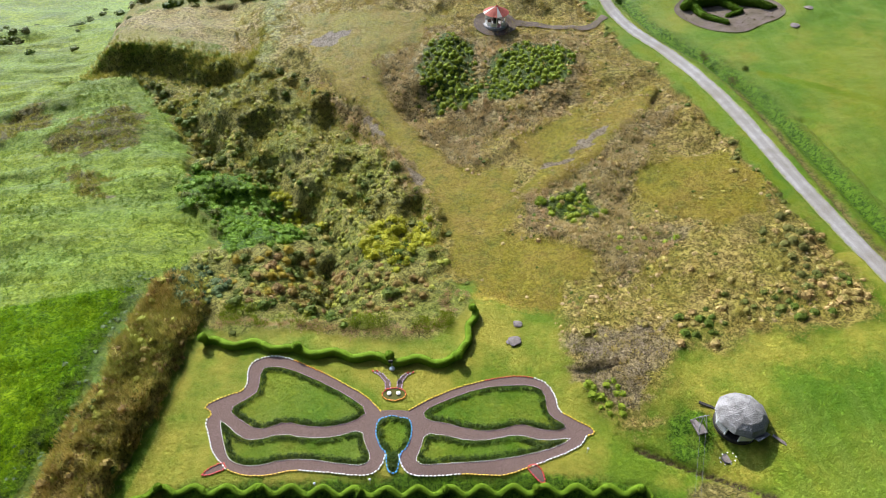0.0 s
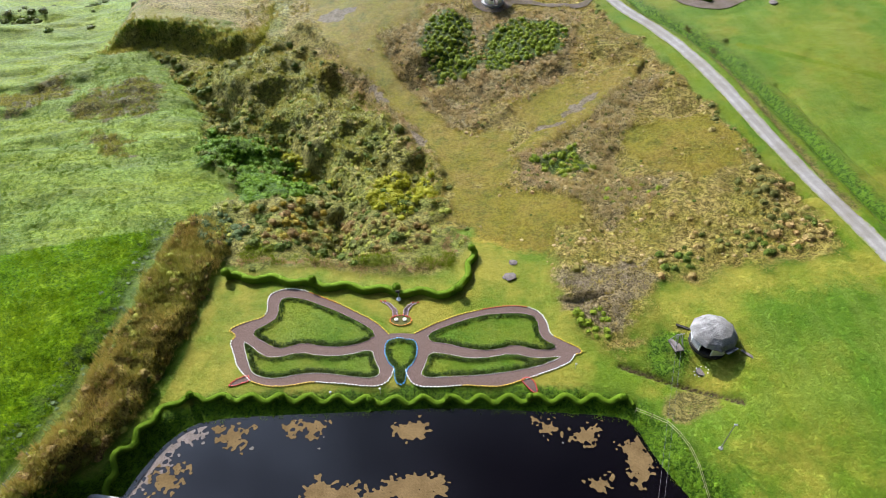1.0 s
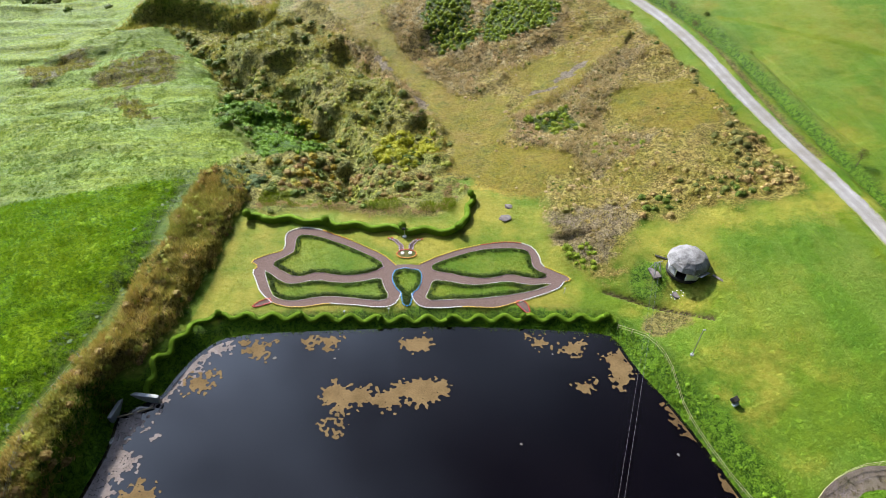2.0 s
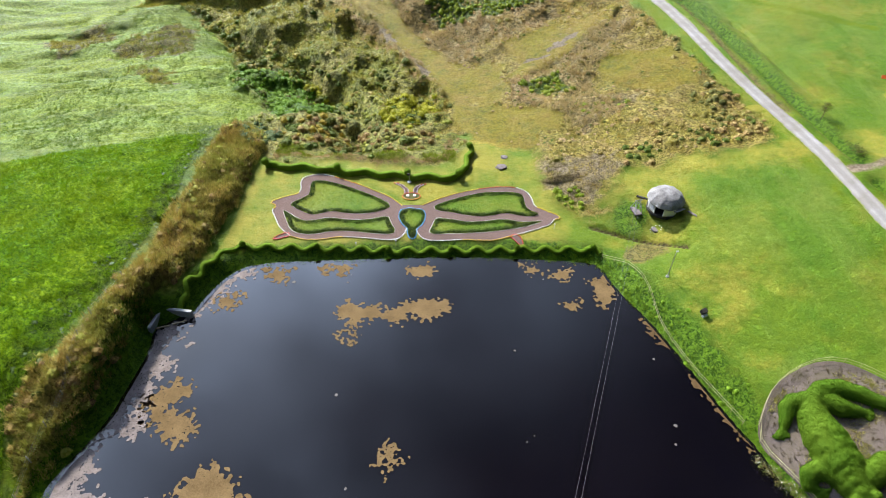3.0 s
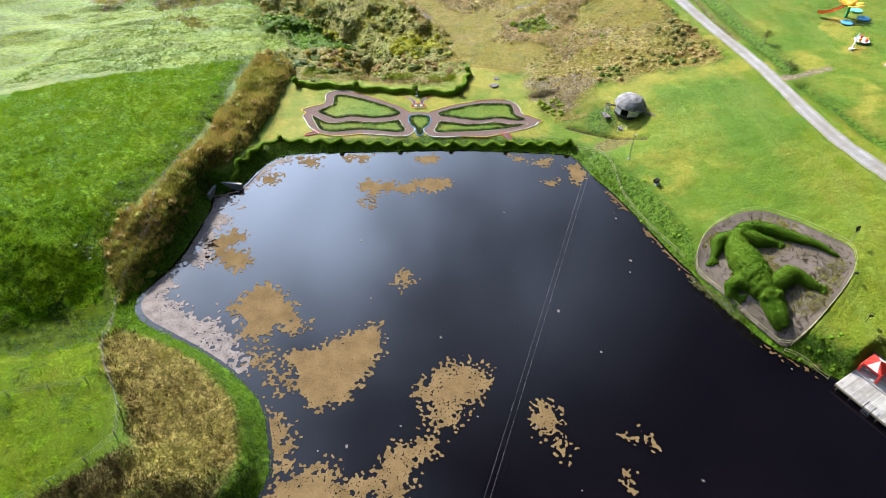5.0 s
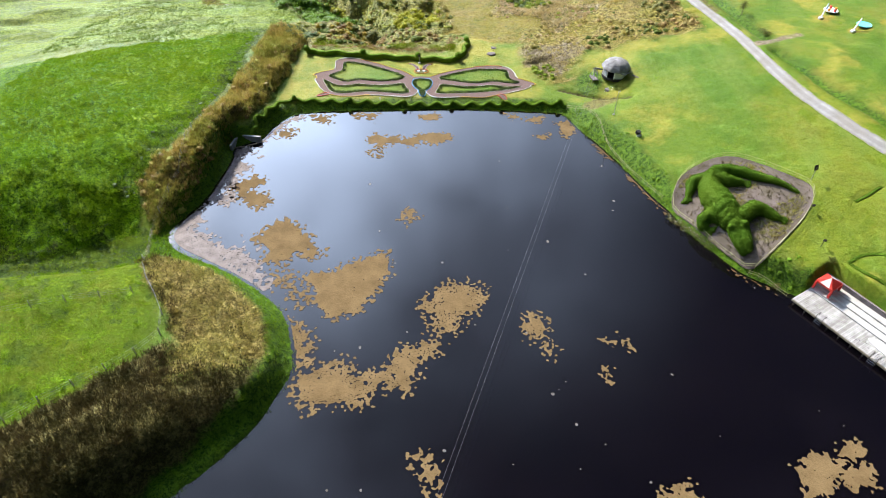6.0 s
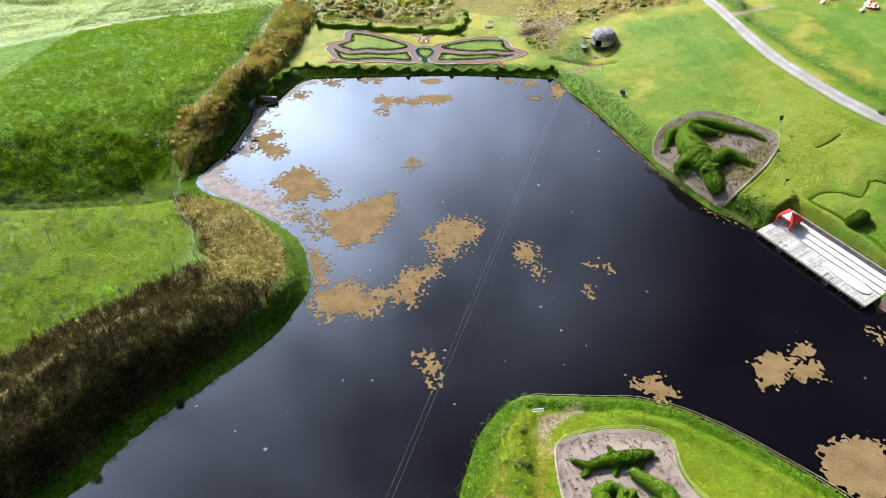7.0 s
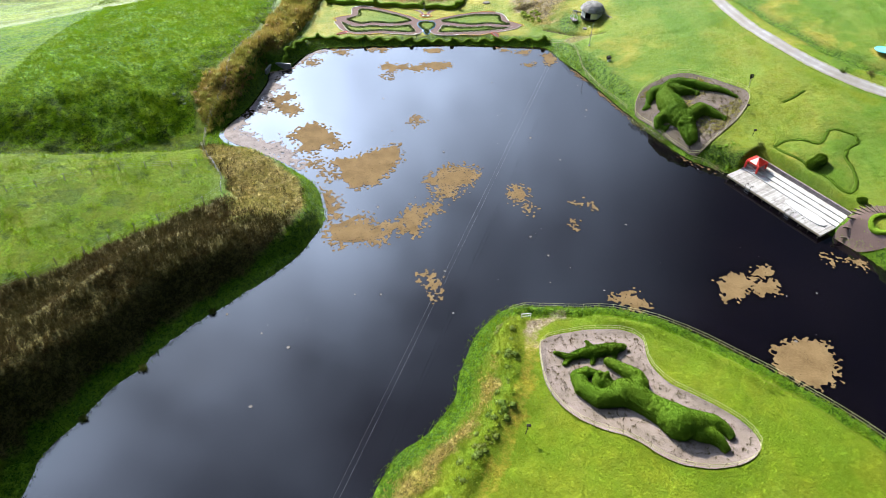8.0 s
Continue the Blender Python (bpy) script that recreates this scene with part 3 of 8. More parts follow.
HILL = [(2.5, 72.8), (3.5, 62), (8, 58), (16.9, 53.6), (16.8, 44.0), (19.1, 39.2), (22.2, 36.8), (27.6, 41.4), (29.2, 47.0), (43.2, 46.5),
        (52.2, 46.3), (52.8, 55.6), (49.7, 71.8), (46.7, 88.6), (41.8, 108), (36.5, 122), (33, 138), (17.7, 150), (-12.3, 150), (-40, 145),
        (-66, 141), (-40, 131), (-36, 126), (-35.5, 117), (-25.2, 113), (-15.1, 102.5), (-5.7, 93.3), (0.9, 79.9)]
SOUTHWEST = [(-75, -62), (-57.0, -47.1), (-51.9, -43.4), (-46.7, -38.3), (-40.8, -33.1), (-34.5, -26.5), (-35.1, -23.0), (-38.9, -18.3),
             (-42.7, -10.3), (-40, -8.5), (-34, -11.5), (-28, -15.5), (-23, -20), (-21.5, -28), (-25, -35.5), (-33, -45), (-43, -57), (-48, -66), (-60, -80)]
FIELD = [(-38.4, 59.5), (-38.6, 40.0), (-40.6, 26.2), (-43.6, 13.7), (-46.4, 4), (-45.5, -3.5), (-60, -9.5), (-75, -12), (-110, -16.5), (-110, 40), (-75, 49), (-60.7, 53.7), (-51.7, 56.7)]
GREENSLOPE = [(-37.7, 77.4), (-40.1, 93), (-30, 89.5), (-24, 84), (-18.2, 74.6), (-20.3, 70.5), (-27.5, 66.6), (-34.5, 78.9)]
SHRUB_WEST = [(4.9, 121.7), (10.5, 118.7), (9.9, 108.7), (12.2, 105.9), (9.6, 102.0), (2.5, 100.3), (0.3, 106.1), (-1.5, 110.3), (0.4, 115.3)]
SHRUB_ROUND = [(12.7, 113.9), (18.0, 117.7), (25.6, 117.5), (29.4, 114.0), (27.0, 106.1), (21.4, 104.1), (15.3, 101.4), (11.9, 102.6), (11.1, 107.7)]
SHRUB_SMALL = [(17.4, 75.5), (24.6, 78.0), (26.4, 71.7), (21.2, 70.5)]
SHRUB_MID = [(26.0, 67.2), (32.2, 67.3), (35.2, 64.5), (27.0, 61.2)]
SHRUB_EAST = [(43.6, 65.0), (50.4, 65.9), (51.6, 58.2), (52.2, 48.6), (44.1, 48.4), (35.1, 50.6), (37.3, 54.3), (46.3, 57.8)]
SHRUB_LAWN = [(18.3, 41.5), (19.9, 43.3), (22.9, 42.5), (22.3, 38.9), (20.1, 38.9)]
SHRUBS = (SHRUB_WEST, SHRUB_ROUND, SHRUB_SMALL)
HEATH = ([(-8.9, 114.6), (0.4, 119.0), (1.8, 124.9), (10.6, 120.7), (32.5, 121.5), (28.5, 101.0), (22.6, 95.8), (15.8, 94.5), (10.7, 93.7), (8.7, 86.7), (4.4, 88.2), (0.2, 95.1), (-4.5, 102.7)],
         [(14.8, 76.1), (26.7, 83.7), (35.2, 92.8), (43.6, 94.4), (36.5, 86.6), (32.0, 78.7), (29.9, 67.8), (38.4, 66.0), (35.0, 63.8), (26.1, 57.5), (24.2, 63.2), (15.0, 68.7)],
         [(-6.5, 96), (-2.5, 90), (0.8, 81), (-2.5, 80), (-7, 88), (-13, 97), (-16, 106), (-11, 103)])
OLIVE = ([(-25.5, 134.1), (-9.5, 131.1), (7.0, 125.9), (0.4, 119.0), (-9.6, 114.7), (-4.5, 101.9), (1.3, 94.2), (8.6, 85.9), (15.8, 84.5), (14.5, 76.6), (13.6, 69.2), (4.7, 70.7), (0.0, 81.6), (-4.9, 91.8), (-13.0, 109.3), (-21.1, 117.8)],
         [(14.5, 76.6), (26.1, 84.5), (35.2, 92.7), (36.8, 99.9), (28.1, 95.5), (27.8, 100.2), (20.1, 93.7), (13.6, 94.9), (19.1, 85.4)],
         [(32.2, 79.5), (40.1, 81.8), (47.0, 80.9), (49.6, 73.6), (48.1, 67.1), (41.9, 65.3), (36.2, 68.0), (31.4, 73.8)],
         [(4.0, 71.5), (14.0, 69.4), (23.9, 63.9), (22.1, 59.5), (18.7, 58.8), (16.8, 52.7), (7.8, 53.8), (5.5, 60.7), (3.5, 64)])
BERM = [(13.5, 75.2), (20, 80.3), (26.5, 84.8), (35, 92.8), (40, 100.5)]
SCARP = [(-26, 121), (-20, 115.5), (-13.5, 106.5), (-6.5, 94.5), (-1.5, 84), (2.2, 74.5)]
ISLAND_TAN = [(2.5, -56.5), (2.8, -60.8), (0.6, -64.6), (-2.1, -67.7), (-4.9, -71.2), (-9.2, -76.0), (-12, -76), (-9.2, -71.6), (-4.5, -67.9), (-1.6, -64.9), (0.2, -61.1)]
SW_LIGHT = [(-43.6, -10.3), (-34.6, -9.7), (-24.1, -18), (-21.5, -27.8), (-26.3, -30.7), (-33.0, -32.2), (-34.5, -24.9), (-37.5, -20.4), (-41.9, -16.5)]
TRACK = [(-21.2, 125.7), (-15.6, 111.1), (-9.9, 100.5), (-4.7, 93.8), (1.0, 88.3), (6.2, 79.1), (10.0, 71.7), (11.6, 66.3), (10.1, 55.5)]
TRACK_EAST = [(13.3, 75.0), (17.8, 80.3), (22.7, 83.4), (28.9, 88.5), (34.5, 93.3), (39.8, 100.2)]
ROAD = [(33, 300), (35, 200), (37, 155), (38.0, 140.6), (38.4, 133.3), (39.5, 126.8), (41.6, 120.4), (45.7, 111.9), (49.0, 100.9),
        (51.1, 89.9), (53.2, 75.0), (55.0, 63.8), (56.7, 53.5), (57.8, 44), (58.2, 35.4), (58.6, 27.0), (59.6, 18.9), (61.6, 12.3),
        (64.2, 5.0), (68.0, -2.2), (73.0, -8.3), (82, -17), (100, -33), (140, -66), (230, -130)]
DITCH = [(41.9, 132.8), (46.8, 116.8), (51.4, 107.3), (55.0, 97.0), (57.2, 84.8), (59.1, 72.7), (60.7, 60), (61.6, 48), (62.3, 40)]
DITCH_SOUTH = [(61.7, 34.5), (63.2, 27), (64.6, 20), (66.8, 13.3), (69.2, 6.6), (73, 0), (80, -8), (95, -22)]
VALLEY = [(-34, -5.5), (-46, -8.8), (-60, -11.8), (-100, -17.8)]
GULLY = [(-12, 55.5), (-14, 61), (-15.5, 70), (-19.5, 79.5), (-27, 89), (-34.5, 94.5), (-41.5, 101.5), (-47.5, 111), (-56, 119)]
BANK_TOP = [(-100, 132), (-80, 130), (-67, 128.5), (-58, 128), (-50, 126), (-46, 123.6), (-42, 123.2), (-38, 122.5), (-35, 119.5), (-33, 121), (-32, 130), (-34, 150), (-60, 160), (-100, 155)]
BANK_FLOOR = [(-66, 120), (-64, 126.3), (-57, 126), (-50, 124), (-46, 121.5), (-42, 121), (-38.3, 120.5), (-36.5, 116.5), (-38.5, 113.5), (-44, 113), (-56, 114)]
CROC_BED = rounded([(33.8, 0.5), (35.6, 4.1), (39.0, 6.7), (42.9, 7.7), (46.1, 6.5), (48.5, 3.6), (50.7, 0.7), (52.8, -1.5), (52.3, -4.4),
                    (50.3, -7.2), (46.9, -10.1), (44.0, -12.6), (42.0, -13.8), (40.6, -13.8), (39.4, -11.8), (37.9, -9.0), (35.4, -3.5)], 2)
ISLAND_BED = rounded([(8.1, -53.8), (11.6, -52.6), (15.2, -52.3), (18.6, -52.8), (20.9, -54.2), (20.2, -57.8), (21.6, -61.0), (24.7, -63.4),
                      (27.8, -65.7), (29.4, -68.4), (28.6, -70.4), (26.1, -71.6), (21.9, -71.9), (18.6, -70.6), (16.3, -68.2), (12.7, -66.7),
                      (9.8, -64.7), (7.9, -61.3), (7.8, -57.2)], 2)
FAR_BED = rounded([(50.3, 127.2), (51.9, 121.0), (55.3, 116.5), (58.7, 113.9), (64.0, 116.0), (70.6, 119.1), (70.4, 124.3), (65.5, 131), (55.5, 132)], 2)
DOCK = [(44.4, -19.4), (52.9, -34.6), (58.9, -31.0), (50.4, -15.8)]
ISLAND_RIDGE = [(4.6, -51.3), (4.4, -54.6), (4.2, -59.1), (3.2, -62.7), (1.6, -65.6), (-0.4, -69.0), (-2.2, -72.5), (-7, -82)]
ISLAND_PATH = [(12.1, -49.4), (10.4, -49.9), (7.9, -51.2), (7.1, -53.6), (6.9, -56.2), (6.1, -59.6), (4.1, -64.9), (2.3, -68.4), (0.2, -72.7), (-4, -82)]
ISLAND_LIP = [(15.9, -50.1), (18.8, -51.7), (22.2, -52.7), (25.5, -55.0), (30.1, -58.8), (33.1, -62.1)]
FISH = [(52.5, -15.8), (54.9, -14.8), (57.1, -15.3), (59.1, -17.1), (59.9, -16.6), (62.0, -13.8), (65.8, -17.5), (61.5, -19.7), (61.8, -23.8), (60.9, -26.9),
        (59.0, -28.4), (57.4, -23.9), (55.6, -20.4), (53.7, -18.1)]
DRAIN = [(22.6, 34.5), (25.0, 33.3), (28.1, 31.9), (30.4, 30.7), (32.5, 29.1), (34.2, 27.7)]
VERGE_LINE = [(50.6, 109.5), (52.5, 100.3), (54.5, 89.9), (55.4, 80.8), (56.2, 74.2), (57.2, 63.7), (58.4, 55.1)]
MEADOW_PATH = [(58.6, 100.2), (65.5, 93.9), (73.1, 87.7), (84, 79)]
MEADOW_RILL = [(59.8, 86), (60.6, 83.3), (61.5, 74.7), (63.0, 66.6), (65, 58)]
FOOTPATH = [(11.6, 72), (11.5, 67.7), (11.4, 63.0), (10.7, 58.7), (9.6, 54.4)]
CREASE = [(-25.2, 88.8), (-19.7, 81.9), (-14.5, 74.3), (-12.5, 71.2), (-14.1, 66.4), (-13.2, 61.0), (-13.5, 56.9)]
GORSE_LINE = [(-25.8, 86.5), (-23.0, 86.3), (-18.1, 79.7), (-16.4, 76.4), (-19.2, 77.8), (-23.2, 81.3)]
MAUVE = [(17.2, 49.9), (21.2, 50.2), (29.3, 49.7), (28.9, 45.9), (26.6, 44.0), (23.1, 38.6), (20.8, 39.2), (18.4, 42.2), (17.2, 45.8)]
SW_RIDGE = [(-38.6, -17.6), (-35.5, -16.0), (-31.6, -12.9)]
BARE = [[(17.4, 83.9), (23.1, 86.6), (27.5, 90.8), (32.6, 93.4), (28.9, 88.2), (22.8, 83.6)], [(-23.6, 122.3), (-18.8, 126.0), (-13.6, 124.8), (-17.3, 119.5)],
        [(-11.9, 102.0), (-8.7, 100.2), (-5.5, 94.2), (-8.9, 95.8)], [(-3.6, 89.9), (-0.7, 86.2), (0.8, 80.9), (-2.6, 84.2)]]
BROWN_WEST = [[(-69.9, 105.0), (-65.6, 111.0), (-58.0, 113.5), (-51.4, 106.6), (-50.3, 97.9), (-60.3, 97.3), (-68.3, 99.0)],
              [(-63.8, 93.5), (-55.3, 89.5), (-51.1, 82.3), (-56.1, 84.5)], [(-90, 112), (-77, 117), (-71, 109), (-82, 103)]]

BODY = [(-5.4, 38.7), (-4.7, 39.1), (-3.8, 39.3), (-2.8, 39.0), (-1.8, 38.8), (-1.6, 37.2), (-2.0, 35.6), (-2.9, 34.7), (-3.0, 33.3), (-3.3, 32.5), (-3.9, 32.5),
        (-4.3, 33.3), (-4.3, 34.8), (-5.1, 35.6), (-5.6, 37.3)]
BED_NW = [(-22.2, 40.5), (-20.1, 42.0), (-19.2, 42.9), (-19.4, 45.8), (-18.3, 46.3), (-16.3, 46.0), (-12.8, 44.3), (-9.3, 42.3), (-6.4, 40.0), (-8.1, 38.6), (-10.8, 38.0),
          (-13.3, 38.2), (-15.6, 38.8), (-17.0, 38.2), (-18.5, 37.9), (-20.2, 38.9)]
BED_SW = [(-22.8, 39.1), (-22.1, 38.8), (-20.1, 37.0), (-18.6, 36.6), (-15.7, 37.4), (-12.8, 36.7), (-10.1, 36.8), (-7.1, 37.7), (-6.7, 36.0), (-5.9, 34.3), (-6.6, 33.4),
          (-9.2, 33.7), (-12.3, 34.3), (-15.2, 34.3), (-18.0, 33.6), (-19.9, 33.9), (-21.1, 34.7), (-21.9, 36.7)]
BED_NE = [(-0.5, 39.8), (2.3, 41.2), (6.2, 42.7), (9.5, 43.0), (12.5, 42.9), (13.6, 41.9), (13.5, 39.9), (13.8, 38.8), (15.5, 37.5), (14.5, 37.0), (12.6, 37.1), (10.3, 38.0),
          (8.3, 37.3), (6.1, 37.1), (4.0, 37.6), (2.2, 38.2), (0.0, 38.6)]
BED_SE = [(-0.2, 37.1), (2.1, 36.7), (4.5, 36.0), (7.0, 36.1), (9.8, 36.7), (12.5, 35.8), (15.6, 36.1), (14.9, 35.5), (12.3, 34.6), (9.2, 34.0), (6.2, 33.6), (2.6, 33.5),
          (-0.4, 33.3), (-1.3, 33.9), (-0.7, 35.2)]
BEDS = [BED_NW, BED_SW, BED_NE, BED_SE]
BUTTERFLY_GRASS = BEDS + [BODY]

# heights on a lattice 30 m apart, from (-120, -90)
RELIEF = np.array([
    (11.9, 5.1, -0.1, -0.8, 4.5, 3.2, 2.1, 3.3, 5.6),
    (14.1, 9.6, 5.9, -0.7, 2.4, 3.8, 2.0, 6.1, 10.5),
    (13.2, 11.3, 8.3, 4.5, -0.3, -0.4, 1.8, 9.0, 14.3),
    (8.0, 9.6, 5.6, 0.1, 0.7, -1.0, 9.9, 13.7, 16.6),
    (-2.1, 4.3, 8.4, 1.0, 0.1, 3.5, 11.1, 11.6, 16.8),
    (-9.0, -5.4, 1.5, 2.8, -1.3, 4.5, 7.3, 10.3, 14.6),
    (-9.0, -9.0, -3.5, -4.9, -3.7, 2.8, 10.5, 12.2, 13.5),
    (-9.0, -9.0, -4.6, 3.2, 9.0, 4.5, 9.8, 13.5, 15.3),
    (-9.0, -9.0, -6.2, 4.5, 10.8, 8.5, 10.3, 14.0, 16.8),
    (-9.0, -9.0, -6.9, 2.9, 10.5, 13.0, 12.7, 14.9, 17.9)
])


def spline(u):
    i = np.floor(u).astype(int)
    f = u - i
    return i, ((1 - f) ** 3 / 6, (3 * f ** 3 - 6 * f ** 2 + 4) / 6, (-3 * f ** 3 + 3 * f ** 2 + 3 * f + 1) / 6, f ** 3 / 6)


def land(x, y):
    """The broad form of the land, without its pond, cuts and roughness."""
    x, y = np.asarray(x, float), np.asarray(y, float)
    i, bx = spline((x + 120) / 30)
    j, by = spline((y + 90) / 30)
    h = np.zeros(x.shape)
    for a in range(4):
        for b in range(4):
            h = h + RELIEF[np.clip(j + b - 1, 0, 9), np.clip(i + a - 1, 0, 8)] * bx[a] * by[b]
    down = line_dist(x, y, VALLEY)
    h = h - (3.0 + 3.2 * smooth(-38, -50, x)) * np.exp(-(down / np.where(y > np.interp(x, [-100, -34], [-17.8, -5.5]), 9.5, 5.0)) ** 2) - 3.2 * np.exp(-(line_dist(x, y, GULLY) / 5) ** 2)
    h = h + 1.3 * np.exp(-((x + 46) ** 2 + (y - 16) ** 2) / 170)
    return h


def zones(x, y):
    """How far each kind of cover holds at a place, 0 to 1."""
    x, y = np.asarray(x, float), np.asarray(y, float)
    w = 1.6 * (fbm(x * 0.35, y * 0.35, 5) - 0.5) * 2
    z = {}
    rim = np.where((y > 47) | (x > 16), 2.2, 0.4)
    z["lawn"] = 1 - smooth(-rim, rim, sd(LAWN, x, y) + 0.6 * rim * w)
    z["strip"] = 1 - smooth(-0.6, 0.6, sd(STRIP, x, y) + np.where(x < np.interp(y, [-5, 20, 60], [-43, -39, -32]), 1.5, 0.4) * w)
    z["scrub"] = 1 - smooth(-1.2, 1.2, sd(SCRUB, x, y) + w)
    fray = np.where((x > 16) & (y < 56), 2.8, 1.0)
    z["hill"] = (1 - smooth(-fray, fray, sd(HILL, x, y) - 2.5 * ((x < 6) & (y > 60)) + 0.8 * w * fray)) * (1 - z["lawn"])
    z["worn"] = np.zeros(x.shape)
    for ring in BARE:
        z["worn"] = np.maximum(z["worn"], 1 - smooth(-0.7, 0.5, sd(ring, x, y) + 3.6 * (fbm(x * 0.7, y * 0.7, 61) - 0.5) + 0.4))
    z["southwest"] = 1 - smooth(-0.7, 0.7, sd(SOUTHWEST, x, y) + 0.5 * w)
    z["field"] = 1 - smooth(-0.5, 0.5, sd(FIELD, x, y) + 0.3 * w)
    z["slope"] = 1 - smooth(-1, 1, sd(GREENSLOPE, x, y) + w)
    z["track"] = np.maximum(1 - smooth(1.2, 2.6, line_dist(x, y, TRACK) + 0.6 * w), 1 - smooth(0.9, 2.0, np.minimum(line_dist(x, y, TRACK_EAST), line_dist(x, y, BERM)) + 0.4 * w))
    z["heath"] = np.zeros(x.shape)
    for ring in HEATH:
        z["heath"] = np.maximum(z["heath"], 1 - smooth(-1.2, 1.2, sd(ring, x, y) + 1.3 * w))
    for ring in OLIVE:
        z["track"] = np.maximum(z["track"], 1 - smooth(-1.2, 1.2, sd(ring, x, y) + w))
    z["track"] = z["track"] * (1 - 0.7 * z["heath"]) * (1 - z["scrub"]) * (1 - z["lawn"])
    return z


def shaped(x, y, z=None):
    """The height of the ground, with banks, ditches, beds and roughness."""
    x, y = np.atleast_1d(np.asarray(x, float)), np.atleast_1d(np.asarray(y, float))
    h = land(x, y)
    z = z or zones(x, y)
    road = line_dist(x, y, ROAD)
    flat = 1 - smooth(-1.5, np.where((x > 14) & (y < 45), 10.0, 2.0), sd(LAWN, x, y))
    h = h * (1 - flat) + 1.2 * flat
    near = smooth(160, 120, np.maximum(np.abs(x), np.abs(y - 30)))
    rough = 0.05 + 0.30 * z["strip"] + 0.75 * z["scrub"] + 0.38 * z["hill"] + 0.30 * z["southwest"] + 0.34 * z["field"]
    rough = rough * (1 - 0.85 * z["track"]) * (1 - z["lawn"]) * smooth(1.8, 4.0, road)
    west = smooth(-30, -45, x) * smooth(40, 75, y)
    rough = rough + 0.35 * west
    h = h + 1.7 * near * west * (fbm(x * 0.05 + 0.03 * y, y * 0.22, 45, 3) - 0.5) * 2
    h = h + near * rough * (2.4 * (fbm(x * 0.21, y * 0.21, 11) - 0.5) + 1.0 * (fbm(x * 0.8, y * 0.8, 21, 3) - 0.5))
    spur = np.abs(fbm(x * 0.10 + 4, y * 0.10, 33, 3) - 0.5) * 2
    h = h + z["scrub"] * (1.2 - 4.4 * spur) * (0.35 + 0.65 * smooth(56, 72, y))
    h = h - 1.1 * np.exp(-(line_dist(x, y, CREASE) / 0.9) ** 2)
    sunk = 1 - smooth(-1.2, 2.0, sd(BANK_FLOOR, x, y) + 1.5 * (fbm(x * 0.4, y * 0.4, 19) - 0.5))
    h = h * (1 - sunk) + np.minimum(h, -4.2) * sunk
    raised = 1 - smooth(-1.8, 0.6, sd(BANK_TOP, x, y) + 2.4 * (fbm(x * 0.3, y * 0.3, 17) - 0.5))
    raised = raised * smooth(-74, -63, x)
    h = h * (1 - raised) + np.maximum(h, 0.4 + 0.03 * (y - 128)) * raised
    h = h + z["hill"] * (1 - z["track"]) * np.where(x > 14, smooth(46, 58, y), 1.0) * 0.9 * (0.45 - np.abs(fbm(x * 0.07, y * 0.07, 37, 3) - 0.5) * 5)
    h = h + 1.4 * smooth(0.2, -1.3, sd(STRIP, x, y)) * smooth(-2, 14, y) * (0.45 + 1.1 * fbm(x * 0.3, y * 0.3, 39))
    h = h - 1.0 * np.exp(-(line_dist(x, y, STRIP_CUT) / 0.6) ** 2) + 0.35 * np.exp(-(line_dist(x, y, SW_RIDGE) / 0.9) ** 2)
    h = h + 0.5 * np.exp(-(line_dist(x, y, BERM) / 1.5) ** 2) * smooth(99, 90, y) + 1.0 * np.exp(-(line_dist(x, y, SCARP) / 1.3) ** 2) * (0.5 + fbm(x * 0.3, y * 0.3, 47))
    mound = sd(HEATH[0], x, y)
    h = h + 0.8 * (1 - smooth(-5.0, 0.5, mound + 2.0 * (fbm(x * 0.3, y * 0.3, 49) - 0.5)))
    h = h + 0.05 * (fbm(x * 0.6, y * 0.6, 41, 2) - 0.5)
    h = h + (0.9 * (fbm(x * 0.16, y * 0.16, 43, 3) - 0.5) + 0.22 * (fbm(x * 0.6, y * 0.6, 44, 3) - 0.5)) * near * (1 - z["lawn"]) * smooth(1.8, 5.0, road)
    h = h - 1.2 * np.exp(-(line_dist(x, y, DITCH) / 1.0) ** 2) - 0.9 * np.exp(-(line_dist(x, y, DITCH_SOUTH) / 1.1) ** 2)
    h = h - 0.6 * np.exp(-(line_dist(x, y, DRAIN) / 0.4) ** 2) - 0.7 * np.exp(-(line_dist(x, y, MEADOW_RILL) / 0.5) ** 2)
    h = h - 0.5 * np.exp(-(line_dist(x, y, VERGE_LINE) / 0.5) ** 2)
    h = h - 0.3 * np.exp(-(line_dist(x, y, FISH + FISH[:1]) / 0.7) ** 2) - 0.3 * np.exp(-(line_dist(x, y, [(57.3, -6.1), (59.4, -5.3), (61.6, -4.2)]) / 0.5) ** 2)
    on_island = (x > -25) & (x < 60) & (y < -44)
    h = h + on_island * 0.9 * np.exp(-(line_dist(x, y, ISLAND_RIDGE) / 1.6) ** 2) * (0.6 + 0.8 * fbm(x * 0.5, y * 0.5, 51))
    h = h + on_island * 0.5 * np.exp(-(line_dist(x, y, ISLAND_LIP) / 0.8) ** 2)
    shore = sd(POND, x, y)
    h = h - (on_island & (x > 6)) * 0.55 * np.exp(-((shore - 2.7) / 0.7) ** 2)
    for bed in (CROC_BED, ISLAND_BED, FAR_BED):
        h = h - 0.12 * (1 - smooth(-0.5, 0.1, sd(bed, x, y)))
    h = h - 0.12 * (1 - smooth(1.2, 2.0, road))
    s = sd(POND, x, y)
